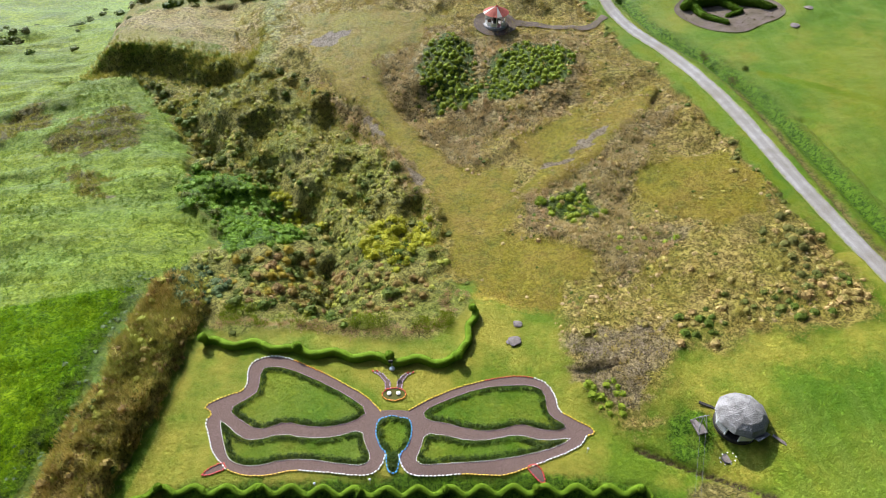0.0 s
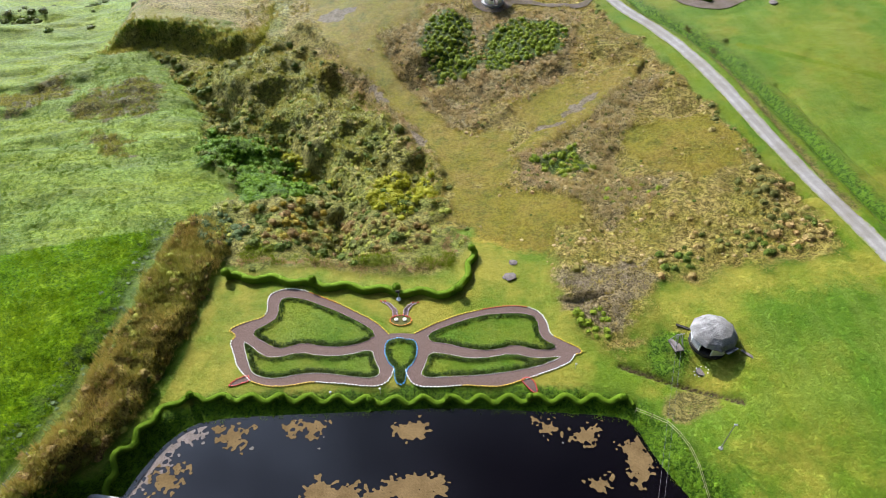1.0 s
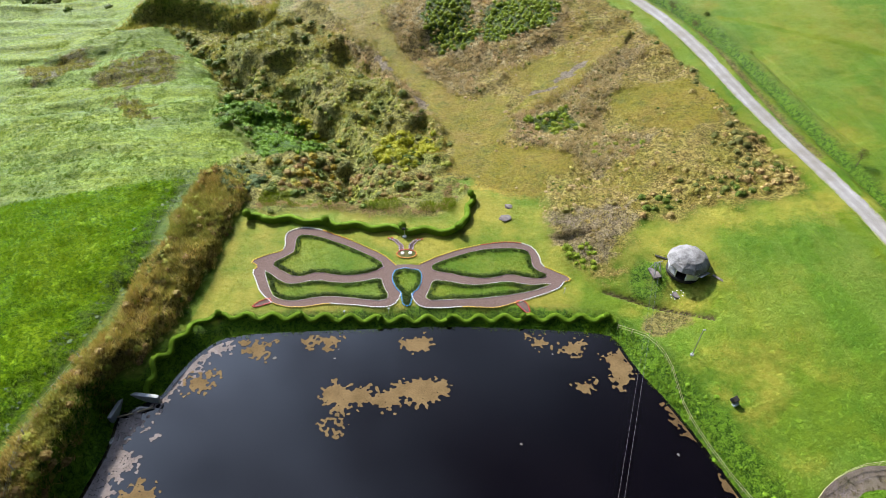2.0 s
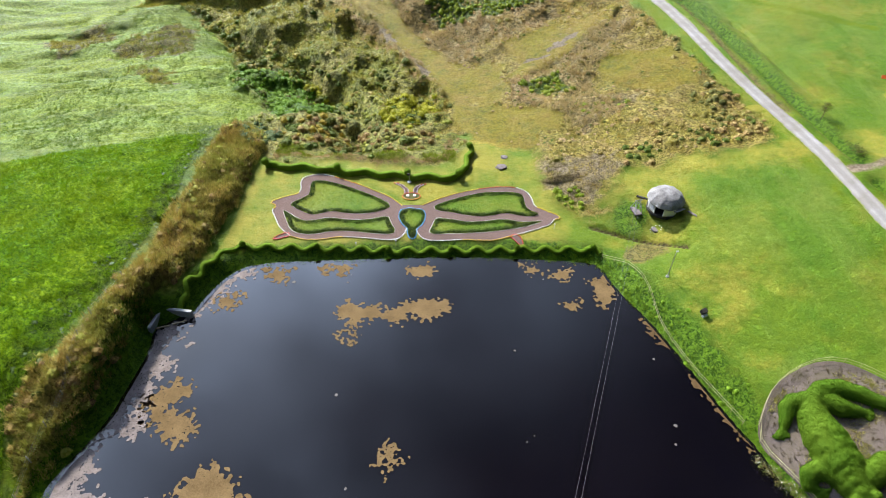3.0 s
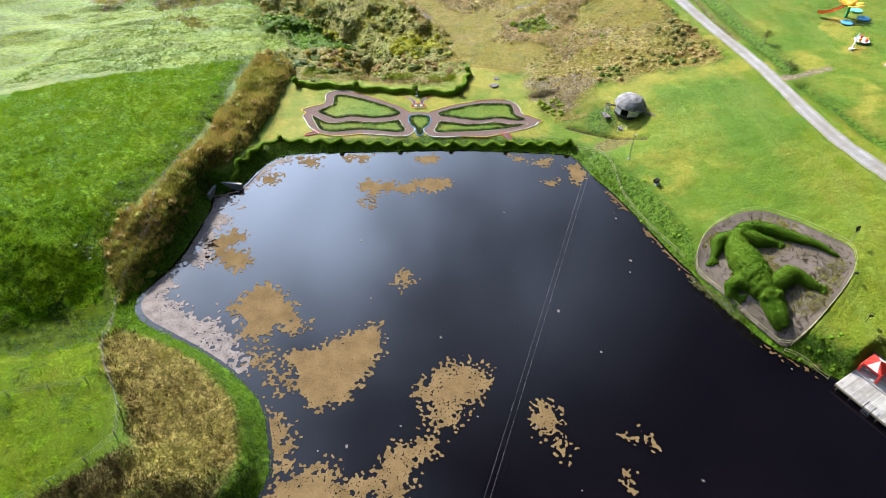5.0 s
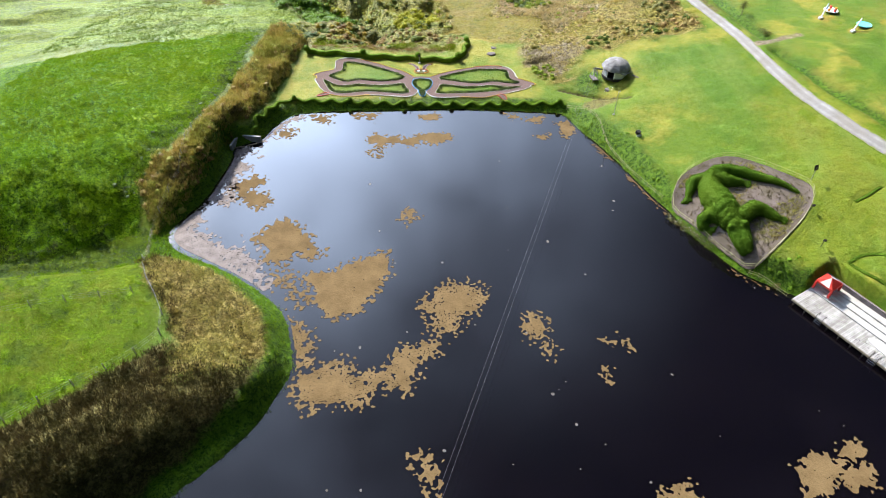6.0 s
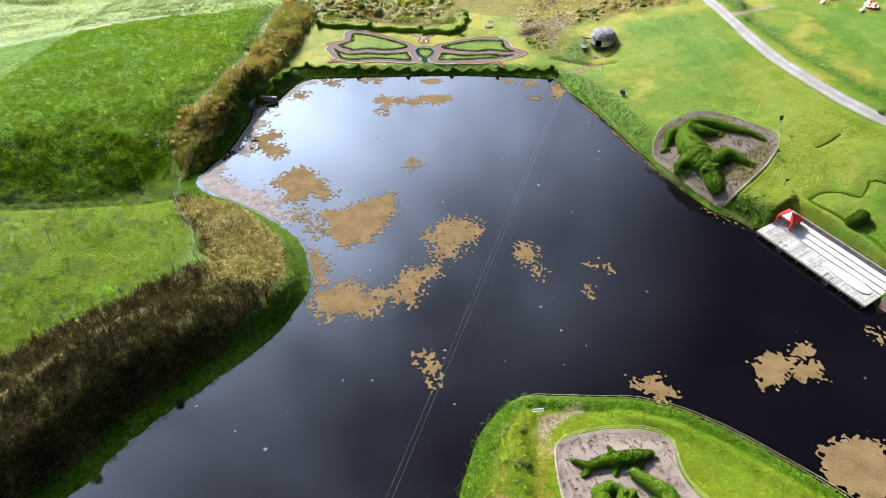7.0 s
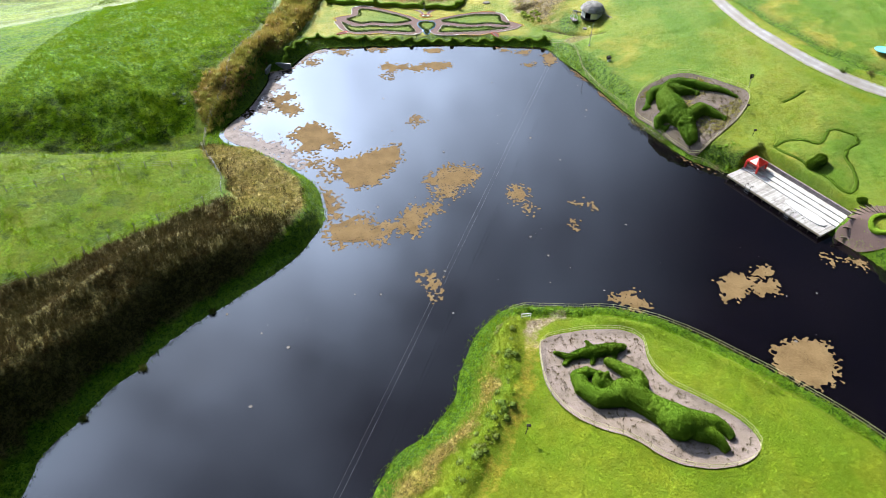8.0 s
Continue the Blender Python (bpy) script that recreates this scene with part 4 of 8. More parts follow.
    steep = 0.35 * smooth(0, 2.2, s) + 4.6 * smooth(1.9, 7.4, s) + 1.4 * smooth(6.5, 12.5, s)
    steep = steep * (1 + 0.5 * smooth(-50, -64, y))
    share = smooth(-31, -43, y) * (x < -15) * (1 - smooth(11.0, 13.5, s)) * (s > 0)
    h = h * (1 - share) + (steep + 0.4 * (fbm(x * 0.6, y * 0.6, 57) - 0.5)) * share
    bank = smooth(0.0, 3.2, s)
    bank = np.where((y < -40) & (x > -16), smooth(0.0, np.where(x > 6, 2.0, 4.0), s), bank)
    bank = np.where((y > 26) & (x < 24), smooth(0.0, 3.3, s), bank)
    bank = np.maximum(bank, share * smooth(0, 0.8, s))
    h = np.where(s > 0, -0.08 + (np.maximum(h, 0.3 - 0.3 * share - 25 * smooth(2.5, 11.5, s)) + 0.08) * bank, -0.08 - np.minimum(1.4, -s * 0.7))
    slab = 1 - smooth(-0.5, 0.6, sd(DOCK, x, y))
    return h * (1 - slab) + np.minimum(h, 0.1) * slab


def ground_sheet():
    def axis(lo, hi, step):
        tail = np.cumsum(step * 1.28 ** np.arange(1, 30))
        return np.concatenate([lo - tail[::-1], np.arange(lo, hi + 1e-6, step), hi + tail])
    xs, ys = axis(-78, 92, 0.42), axis(-80, 150, 0.42)
    gx, gy = np.meshgrid(xs, ys)
    x, y = gx.ravel(), gy.ravel()
    z = zones(x, y)
    h = shaped(x, y, z)
    nx = len(xs)
    i, j = np.meshgrid(np.arange(nx - 1), np.arange(len(ys) - 1))
    a = (j * nx + i).ravel()
    me = mesh_from("ground", np.stack([x, y, h], 1), np.stack([a, a + 1, a + nx + 1, a + nx], 1), M_GROUND, True)
    s = sd(POND, x, y)
    road = line_dist(x, y, ROAD)
    bare = z["worn"]
    trodden = 1 - smooth(0.5, 1.5, line_dist(x, y, ISLAND_PATH) + 1.5 * (fbm(x * 0.7, y * 0.7, 71) - 0.5))
    bare = np.maximum(bare, 0.6 * trodden * smooth(-60, -51, y))
    bare = np.maximum(bare, 0.75 * (1 - smooth(0.3, 1.6, line_dist(x, y, [(59, 38), (63, 38), (68, 39.5)]))))
    bare = np.maximum(bare, 0.55 * (1 - smooth(0.1, 0.5, line_dist(x, y, [(-43.6, -3), (-43.2, -9), (-41.5, -13), (-38, -19)]))))
    brown = np.zeros(x.shape)
    for b in BROWN_WEST:
        brown = np.maximum(brown, 1 - smooth(-2.5, 2.5, sd(b, x, y) + 6 * (fbm(x * 0.4, y * 0.4, 81) - 0.5)))
    plateau = (1 - smooth(-3.0, -1.5, sd(BANK_TOP, x, y))) * smooth(-76, -64, x)
    west = smooth(-28, -36, x) * smooth(50, 62, y) * (1 - z["scrub"]) * (1 - z["hill"])
    verge = np.exp(-((road - 3.0) / 1.3) ** 2) * smooth(130, 110, np.abs(x)) * (0.4 + 0.6 * smooth(0.4, 0.55, fbm(x * 0.3, y * 0.3, 91)))
    mown = 1 - smooth(2.0, 3.4, line_dist(x, y, [(-38, -15.5), (-50, -19.5), (-75, -27), (-120, -40)]) + 1.5 * (fbm(x * 0.5, y * 0.5, 95) - 0.5))
    isl = (x > -25) & (x < 60) & (y < -44)
    ridge = isl * (1 - smooth(-0.8, 0.8, sd(ISLAND_TAN, x, y) + 3 * (fbm(x * 0.5, y * 0.5, 97) - 0.5)))
    worn = isl * smooth(0.52, 0.62, fbm(x * 0.25, y * 0.25, 101)) * 0.7
    hut_worn = 1 - smooth(1.6, 3.4, np.hypot((x - 29) * 0.8, y - 28.6) + 3 * (fbm(x * 0.5, y * 0.5, 99) - 0.5))
    turf = 1 - smooth(-3, 3, sd([(20, 39), (24, 31), (29, 27.5), (38, 30), (39, 40), (33, 46), (26, 42)], x, y) + 5 * (fbm(x * 0.3, y * 0.3, 105) - 0.5))
    turf = np.maximum(turf, 0.9 * (1 - smooth(-3, 3, sd([(29, 24), (35, 11), (44, 9), (47, 17), (38, 26)], x, y) + 6 * (fbm(x * 0.3, y * 0.3, 107) - 0.5))))
    turf = np.maximum(turf, 0.8 * smooth(0.55, 0.66, fbm(x * 0.09, y * 0.09, 109)) * (x > 25) * (y < 70) * (y > -45))
    play = np.zeros(x.shape)
    for px, py in ((79, 59), (76, 46), (79.5, 39.5), (84, 33.5), (77, 2.5), (87, 42)):
        play = np.maximum(play, 0.75 * (1 - smooth(1.0, 3.0, np.hypot(x - px, y - py) + 2 * (fbm(x * 0.6, y * 0.6, 103) - 0.5))))
    sw_field = smooth(-34, -38, x) * smooth(3, -4, y) * (1 - z["southwest"])
    gold = (1 - smooth(0, 10, sd(HILL, x, y, 14) + 5 * (fbm(x * 0.2, y * 0.2, 113) - 0.5))) * (x > 15) * (y < 58) * (1 - z["hill"])
    mauve = 1 - smooth(-1, 1, sd(MAUVE, x, y) + 4 * (fbm(x * 0.5, y * 0.5, 115) - 0.5))
    bare = np.maximum(bare, 0.45 * mauve)
    pale = np.maximum(1 - smooth(0.3, 1.6, line_dist(x, y, MEADOW_PATH)), 1 - smooth(0.2, 0.8, line_dist(x, y, FOOTPATH)))
    pale = np.maximum(pale, 1 - smooth(0.4, 1.4, line_dist(x, y, SW_RIDGE)))
    rust = np.exp(-((line_dist(x, y, VERGE_LINE)) / 0.7) ** 2)
    margin = 1 - smooth(1.2, 3.4, line_dist(x, y, MARGIN) + 2.4 * (fbm(x * 0.4, y * 0.4, 117) - 0.5))
    # off the lit part, the darker bracken colour stands for the bank's shade
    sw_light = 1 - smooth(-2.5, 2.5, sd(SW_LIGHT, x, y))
    cover = {
        "lime": np.clip(mown + 0.8 * verge + 0.9 * sw_field + 0.8 * pale + isl * (0.75 + worn) + 0.5 * trodden, 0, 1),
        "pasture": np.clip(west * (1 - 0.65 * sw_field), 0, 1), "field": np.maximum(z["field"], 0.34 * sw_field), "lawn": np.maximum(np.maximum(z["lawn"], 0.9 * plateau), np.maximum(np.maximum(0.7 * hut_worn, 0.75 * turf), 0.85 * gold)),
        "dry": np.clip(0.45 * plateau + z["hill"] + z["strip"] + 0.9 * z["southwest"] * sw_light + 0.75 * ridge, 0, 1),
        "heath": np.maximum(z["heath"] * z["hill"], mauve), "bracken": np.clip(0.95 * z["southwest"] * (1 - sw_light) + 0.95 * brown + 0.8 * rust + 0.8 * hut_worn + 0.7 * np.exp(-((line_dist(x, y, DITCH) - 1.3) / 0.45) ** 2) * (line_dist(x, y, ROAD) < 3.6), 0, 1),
        "track": np.clip(z["track"] + 0.15 * mown + play + 0.5 * trodden, 0, 1), "scrub": np.clip(z["scrub"] * 0.9 + np.exp(-((sd(BANK_TOP, x, y) - 1.0) / 3.0) ** 2) * smooth(-76, -66, x), 0, 1),
        # weeds colour also fills the shrub patches, darkening the gaps between bushes
        "weeds": np.clip(np.exp(-((line_dist(x, y, VALLEY) - 1.0) / 3.5) ** 2) * (x < -44) * 0.6 + 0.55 * margin + 0.5 * sw_field * smooth(0.52, 0.64, fbm(x * 0.55, y * 0.55, 129)) + 0.85 * np.max([1 - smooth(-0.8, 0.6, sd(ring, x, y) + 1.5 * (fbm(x * 0.5, y * 0.5, 127) - 0.5)) for ring in SHRUBS], axis=0), 0, 1),
        "lush": np.clip(0.75 * (1 - smooth(1.6, 3.2, np.hypot(x - 28.4, (y - 35.2) * 0.8) + 1.5 * (fbm(x * 0.6, y * 0.6, 121) - 0.5))) + (1 - smooth(1.5, 4.2, s + 1.6 * (fbm(x * 0.5, y * 0.5, 93) - 0.5))) * (s > -2) + z["slope"]
                        + 1.0 * np.exp(-(line_dist(x, y, DITCH) / 1.7) ** 2) + 0.8 * np.exp(-(line_dist(x, y, DITCH_SOUTH) / 1.2) ** 2), 0, 1),
        "bare": bare + 0.1 * hut_worn, "mud": np.clip(smooth(0.3, -0.1, s) * (s > -3) + 0.9 * np.exp(-(line_dist(x, y, DRAIN) / 0.36) ** 2), 0, 1)}
    for bed in BUTTERFLY_GRASS:
        within = 1 - smooth(-0.1, 0.2, sd(bed, x, y))
        cover["lawn"] = cover["lawn"] * (1 - 0.9 * within)
        cover["lime"] = np.maximum(cover["lime"], 0.35 * within)
    for name, v in cover.items():
        me.attributes.new(name, "FLOAT", "POINT").data.foreach_set("value", v.astype(np.float32))
    tagged(new("ground", me), "rolling grassland with mown lawn, meadow and dry rough grass", "ground", kind="structure")
    return xs, ys, h.reshape(gx.shape)


GRID_X, GRID_Y, GRID_H = ground_sheet()


def ground(x, y):
    """The height of the finished ground sheet."""
    x, y = np.atleast_1d(np.asarray(x, float)), np.atleast_1d(np.asarray(y, float))
    i = np.clip(np.searchsorted(GRID_X, x) - 1, 0, len(GRID_X) - 2)
    j = np.clip(np.searchsorted(GRID_Y, y) - 1, 0, len(GRID_Y) - 2)
    u, v = (x - GRID_X[i]) / (GRID_X[i + 1] - GRID_X[i]), (y - GRID_Y[j]) / (GRID_Y[j + 1] - GRID_Y[j])
    low = GRID_H[j, i] * (1 - u) + GRID_H[j, i + 1] * u
    return low * (1 - v) + (GRID_H[j + 1, i] * (1 - u) + GRID_H[j + 1, i + 1] * u) * v


def gz(x, y):
    return float(ground(x, y)[0])


grown = [(x, y) for x, y in POND]
cxy = np.array(grown)
tang = np.roll(cxy, -1, 0) - np.roll(cxy, 1, 0)
outw = np.stack([-tang[:, 1], tang[:, 0]], 1) / (np.linalg.norm(tang, axis=1, keepdims=True) + 1e-6)
probe = sd(POND, *(cxy + 0.3 * outw).T)
cxy = cxy + np.where(probe > 0, 0.7, -0.7)[:, None] * outw
v2, f2 = fill([tuple(p) for p in cxy], step=5.0)
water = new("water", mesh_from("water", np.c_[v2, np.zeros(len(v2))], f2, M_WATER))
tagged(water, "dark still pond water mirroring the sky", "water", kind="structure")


def draped(name, outline, material, label, category, holes=(), lift=0.03, step=0.6, kind="structure", lumps=0.0, level=None):
    """A thin sheet laid over the ground inside an outline."""
    v, f = fill(outline, holes, step)
    h = ground(v[:, 0], v[:, 1]) + lift if level is None else np.full(len(v), level)
    if lumps:
        h = h + lumps * (fbm(v[:, 0] * 1.6, v[:, 1] * 1.6, 7) - 0.5)
    ob = new(name, mesh_from(name, np.c_[v, h], f, material, True))
    return tagged(ob, label, category, kind=kind)


def ribbon(name, pts, half, material, label, category, lift=0.05, step=1.5, ragged=0.25):
    """A road or path laid along a line, crowned in the middle."""
    line = along(rounded(pts, 2, False), step)
    cols = (-1.0, -0.8, -0.5, -0.2, 0.2, 0.5, 0.8, 1.0)
    v = []
    for k, (x, y, a) in enumerate(line):
        for c in cols:
            w = half + ragged * (noise.noise((x * 0.4, y * 0.4, c)) if abs(c) == 1 else 0)
            v.append((x - math.sin(a) * c * w, y + math.cos(a) * c * w, 0.05 * (1 - c * c)))
    v = np.array(v)
    v[:, 2] += ground(v[:, 0], v[:, 1]) + lift
    n = len(cols)
    f = [(k * n + c, k * n + c + 1, (k + 1) * n + c + 1, (k + 1) * n + c) for k in range(len(line) - 1) for c in range(n - 1)]
    me = mesh_from(name, v, f, material, True)
    me.attributes.new("across", "FLOAT", "POINT").data.foreach_set("value", np.tile(np.abs(cols), len(line)).astype(np.float32))
    return tagged(new(name, me), label, category, kind="structure")


ribbon("road", ROAD, 1.3, M_ROAD, "pale grey gravel road with worn verges", "road", 0.09)
draped("pavement", CROC_BED, M_SOIL, "bare grey-brown soil bed with scattered weeds", "planting bed", lift=0.14, lumps=0.12)
draped("pavement", ISLAND_BED, M_PALE_SOIL, "bare grey-brown soil bed round the topiary", "planting bed", lift=0.14, lumps=0.12)
draped("pavement", FAR_BED, M_SOIL, "bare dark soil bed in the meadow", "planting bed", lift=0.14, lumps=0.1)


# ---- plant cover and floating scum ----
rng = np.random.default_rng(5)


def spots(count, x0, x1, y0, y1, chance):
    """Random places in a box, kept with the probability that chance(x, y, zones) gives, off the water, road and beds."""
    x, y = rng.uniform(x0, x1, count), rng.uniform(y0, y1, count)
    z = zones(x, y)
    p = chance(x, y, z)
    free = (sd(POND, x, y) > 0.25) & (line_dist(x, y, ROAD) > 1.7) & (sd(DOCK, x, y) > 0.3)
    for bed in (CROC_BED, ISLAND_BED, FAR_BED):
        free &= sd(bed, x, y) > 0.1
    keep = free & (rng.uniform(0, 1, count) < p)
    x, y = x[keep], y[keep]
    return x, y, ground(x, y)


def stuff(name, shapes, material, label, category):
    v = np.concatenate([s[0] for s in shapes])
    off, f = 0, []
    for sv, sf in shapes:
        f.append(sf + off)
        off += len(sv)
    ob = new(name, mesh_from(name, v, np.concatenate(f), material))
    return tagged(ob, label, category, kind="stuff")


def patchy(x, y, s, seed, lo=0.4, hi=0.6):
    return smooth(lo, hi, fbm(x * s, y * s, seed))


# tall dry grass on the hill, in the strip beside the lawn and on the banks
no_shrub = lambda x, y: np.min([smooth(-0.5, 1.5, sd(s_, x, y)) for s_ in SHRUBS], axis=0)
p = spots(24000, -40, 56, 36, 142, lambda x, y, z: z["hill"] * (1 - z["worn"]) * (1 - 0.95 * z["track"]) * (1 - 0.75 * z["heath"]) * (0.12 + 0.88 * patchy(x, y, 0.25, 3, 0.46, 0.56)))
heath = spots(26000, -20, 46, 56, 128, lambda x, y, z: z["hill"] * (1 - z["worn"]) * z["heath"] * no_shrub(x, y) * (0.3 + 0.7 * patchy(x, y, 0.35, 4, 0.42, 0.56)))
stuff("heath", [blades(*heath, rng, 8, 0.36, 0.07, 0.5, 0.9)], M_HEATHER, "mauve-brown heathy grass on the hill", "heath")
half = rng.uniform(0, 1, len(p[0])) < 0.8
stuff("dry_grass", [blades(*[q[half] for q in p], rng, 7, 0.38, 0.09, 0.5, 1.0)], M_STRAW, "tall straw-coloured dry grass over the hill", "grass")
stuff("dry_grass", [blades(*[q[~half] for q in p], rng, 7, 0.36, 0.09, 0.5, 1.0)], M_BROWN, "brown seeding grass over the hill", "grass")
p = spots(15000, -50, -26, -12, 66, lambda x, y, z: z["strip"])
half = rng.uniform(0, 1, len(p[0])) < 0.6
stuff("dry_grass", [blades(*[q[half] for q in p], rng, 8, 0.6, 0.08, 0.5, 0.9)], M_OLIVE, "tall straw-coloured grass in a strip beside the lawn", "grass")
stuff("dry_grass", [blades(*[q[~half] for q in p], rng, 8, 0.65, 0.08, 0.5, 0.9)], bpy.data.materials["dry_blades"], "tall rusty brown grass in a strip beside the lawn", "grass")
p = spots(38000, -76, -18, -80, -8, lambda x, y, z: z["southwest"] * smooth(2.6, 4.2, sd(POND, x, y)))
# outside SW_LIGHT the brown blades carry the bank's shade in their colour
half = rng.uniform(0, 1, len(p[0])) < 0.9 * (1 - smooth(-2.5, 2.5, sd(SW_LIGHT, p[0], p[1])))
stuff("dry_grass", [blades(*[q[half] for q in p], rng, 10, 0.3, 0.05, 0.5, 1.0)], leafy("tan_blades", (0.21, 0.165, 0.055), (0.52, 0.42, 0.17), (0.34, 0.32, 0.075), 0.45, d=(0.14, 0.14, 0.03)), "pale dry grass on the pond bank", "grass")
stuff("dry_grass", [blades(*[q[~half] for q in p], rng, 8, 0.6, 0.085, 0.5, 1.0)], leafy("shaded_bank_blades", (0.036, 0.027, 0.011), (0.145, 0.108, 0.042), (0.07, 0.066, 0.02), 0.3), "brown rank growth on the pond bank, darkened for its shade", "grass")

p = spots(420, -47, -27, 2, 62, lambda x, y, z: z["strip"] * patchy(x, y, 0.3, 125, 0.45, 0.6))
STRIP_SPOTS = p
# green tufts in meadow, field and pasture
p = spots(62000, -78, -38, -62, 62, lambda x, y, z: z["field"] * (0.35 + 0.65 * patchy(x, y, 0.5, 7)) + 0.35 * (1 - z["field"]) * (1 - z["southwest"]) * (1 - z["strip"]) * (y < 0) * patchy(x, y, 0.4, 9, 0.5, 0.65))
stuff("grass", [blades(*p, rng, 6, 0.30, 0.08, 0.4, 0.9)], M_GRASS, "rank bright green field grass", "grass")
p = spots(9000, -85, -28, 55, 130, lambda x, y, z: (1 - z["scrub"]) * (1 - z["field"]) * (1 - z["strip"]) * (1 - z["hill"]) * patchy(x, y, 0.3, 12, 0.42, 0.6))
stuff("grass", [blades(*p, rng, 6, 0.26, 0.12, 0.5, 1.0)], M_PALEGRASS, "tussocky pale green pasture grass", "grass")
p = spots(12000, 22, 84, -45, 70, lambda x, y, z: (1 - z["hill"]) * (1 - z["lawn"]) * (0.05 + 0.6 * patchy(x, y, 0.22, 14, 0.5, 0.66)))
stuff("grass", [blades(*p, rng, 5, 0.2, 0.09, 0.4, 1.0)], M_GRASS, "rough green meadow grass", "grass")
p = spots(2500, -12, 46, -80, -46, lambda x, y, z: 0.25 + 0.5 * patchy(x, y, 0.3, 16, 0.5, 0.65))
stuff("grass", [blades(*p, rng, 5, 0.16, 0.08, 0.4, 1.0)], M_GRASS, "mown green grass on the island", "grass")

# lush growth at the water's edge
x, y = rng.uniform(-52, 62, 90000), rng.uniform(-80, 31, 90000)
s = sd(POND, x, y)
wide = (2.4 + 1.2 * fbm(x * 0.3, y * 0.3, 18)) * np.where((x > 22) & (y > -42), 0.45, 1.0)
keep = (s > 0.02) & (s < wide) & (sd(DOCK, x, y) > 0.3) & (rng.uniform(0, 1, len(x)) < 0.85)
x, y = x[keep], y[keep]
stuff("grass", [blades(x, y, ground(x, y), rng, 7, 0.32, 0.075, 0.3, 0.8)], M_BRIGHT, "lush bright green grass along the water's edge", "grass")


def clumps(p, rlo, rhi, count, size, squash=0.75, sink=0.1, core=True):
    x, y, z = p
    r = rng.uniform(rlo, rhi, len(x)) * rng.uniform(0.7, 1.2, len(x))
    a, fa = leaves(x, y, z - sink, r, r * squash, rng, count, size)
    if not core:
        return a, fa
    b, fb = domes(x, y, z - sink, r * 0.84, r * squash * 0.84, rng)
    return np.concatenate([a, b]), np.concatenate([fa, fb + len(a)])


def tussocks(count, box_, chance, material, label, spread=0.34, length=0.5, leaf=22, lean=1.15):
    """Leaning blades in close bunches, with bare gaps between."""
    p = spots(count, *box_, chance)
    stuff("tussocks", [blades(*p, rng, leaf, length, 0.09, spread, lean)], material, label, "grass")


def mounds(polys, step, chance=1.0, jitter=0.35):
    """Places for bushes on a loose grid inside outlines."""
    px, py = [], []
    for poly in polys:
        xs, ys = [q[0] for q in poly], [q[1] for q in poly]
        gx, gy = np.meshgrid(np.arange(min(xs) - 1, max(xs) + 1, step), np.arange(min(ys) - 1, max(ys) + 1, step * 0.9))
        gx = gx + (np.arange(len(gx)) % 2)[:, None] * step / 2
        x, y = gx.ravel() + rng.normal(0, jitter * step * 0.6, gx.size), gy.ravel() + rng.normal(0, jitter * step * 0.6, gx.size)
        k = (sd(poly, x, y) + 2.0 * (fbm(x * 0.4, y * 0.4, 23) - 0.5) < 0.2) & (rng.uniform(0, 1, len(x)) < chance)
        px.append(x[k]), py.append(y[k])
    x, y = np.concatenate(px), np.concatenate(py)
    return x, y, ground(x, y)


stuff("shrubs", [clumps(STRIP_SPOTS, 0.35, 0.7, 50, 0.15, 0.8)], M_SHRUB, "low olive scrub among the strip's dry grass", "shrubs")

# tussocks that roughen the wild ground
tussocks(9000, (-40, 56, 36, 142), lambda x, y, z: z["hill"] * (1 - z["track"]) * (1 - z["heath"]) * (0.1 + 0.7 * patchy(x, y, 0.2, 3, 0.44, 0.56)), M_STRAW, "straw-coloured tussocks on the hill", 0.5, 0.36, 26)
tussocks(9000, (-20, 46, 56, 128), lambda x, y, z: z["hill"] * (1 - z["worn"]) * z["heath"] * no_shrub(x, y) * 0.7, M_HEATHER, "mauve-brown tussocks on the hill", 0.4, 0.5, 26, 0.9)
tussocks(5200, (-50, -26, -12, 66), lambda x, y, z: z["strip"] * 0.75, leafy("strip_tussock", (0.20, 0.135, 0.04), (0.58, 0.42, 0.14), (0.34, 0.29, 0.06), 0.5, d=(0.17, 0.18, 0.035)), "olive and rusty tussocks in the strip", 0.36, 0.95, 26, 0.9)
tussocks(9000, (-76, -18, -80, -8), lambda x, y, z: z["southwest"] * smooth(2.6, 4.2, sd(POND, x, y)) * 0.6 * smooth(3, -3, sd(SW_LIGHT, x, y)), bpy.data.materials["tan_blades"], "tan tussocks on the pond bank", 0.4, 0.32, 22, 1.1)
tussocks(9000, (-76, -18, -80, -8), lambda x, y, z: z["southwest"] * smooth(2.6, 4.2, sd(POND, x, y)) * 0.6 * smooth(-3, 3, sd(SW_LIGHT, x, y)), bpy.data.materials["shaded_bank_blades"], "brown tussocks on the pond bank, darkened for its shade", 0.35, 0.7, 20, 1.0)
tussocks(9000, (-62, 8, 49, 136), lambda x, y, z: z["scrub"] * smooth(66, 76, y + 0.4 * x) * (1 - 0.8 * z["slope"]) * 0.6 * patchy(x, y, 0.2, 29, 0.40, 0.55), M_OLIVE, "olive tussocks on the gully sides", 0.4, 0.65, 20, 1.0)
tussocks(9000, (-85, -28, 55, 130), lambda x, y, z: (1 - z["scrub"]) * (1 - z["field"]) * (1 - z["strip"]) * (1 - z["hill"]) * 0.6 * patchy(x, y, 0.12, 12, 0.45, 0.6), M_PALEGRASS, "pale green tussocks in the pasture", 0.3, 0.34, 10)
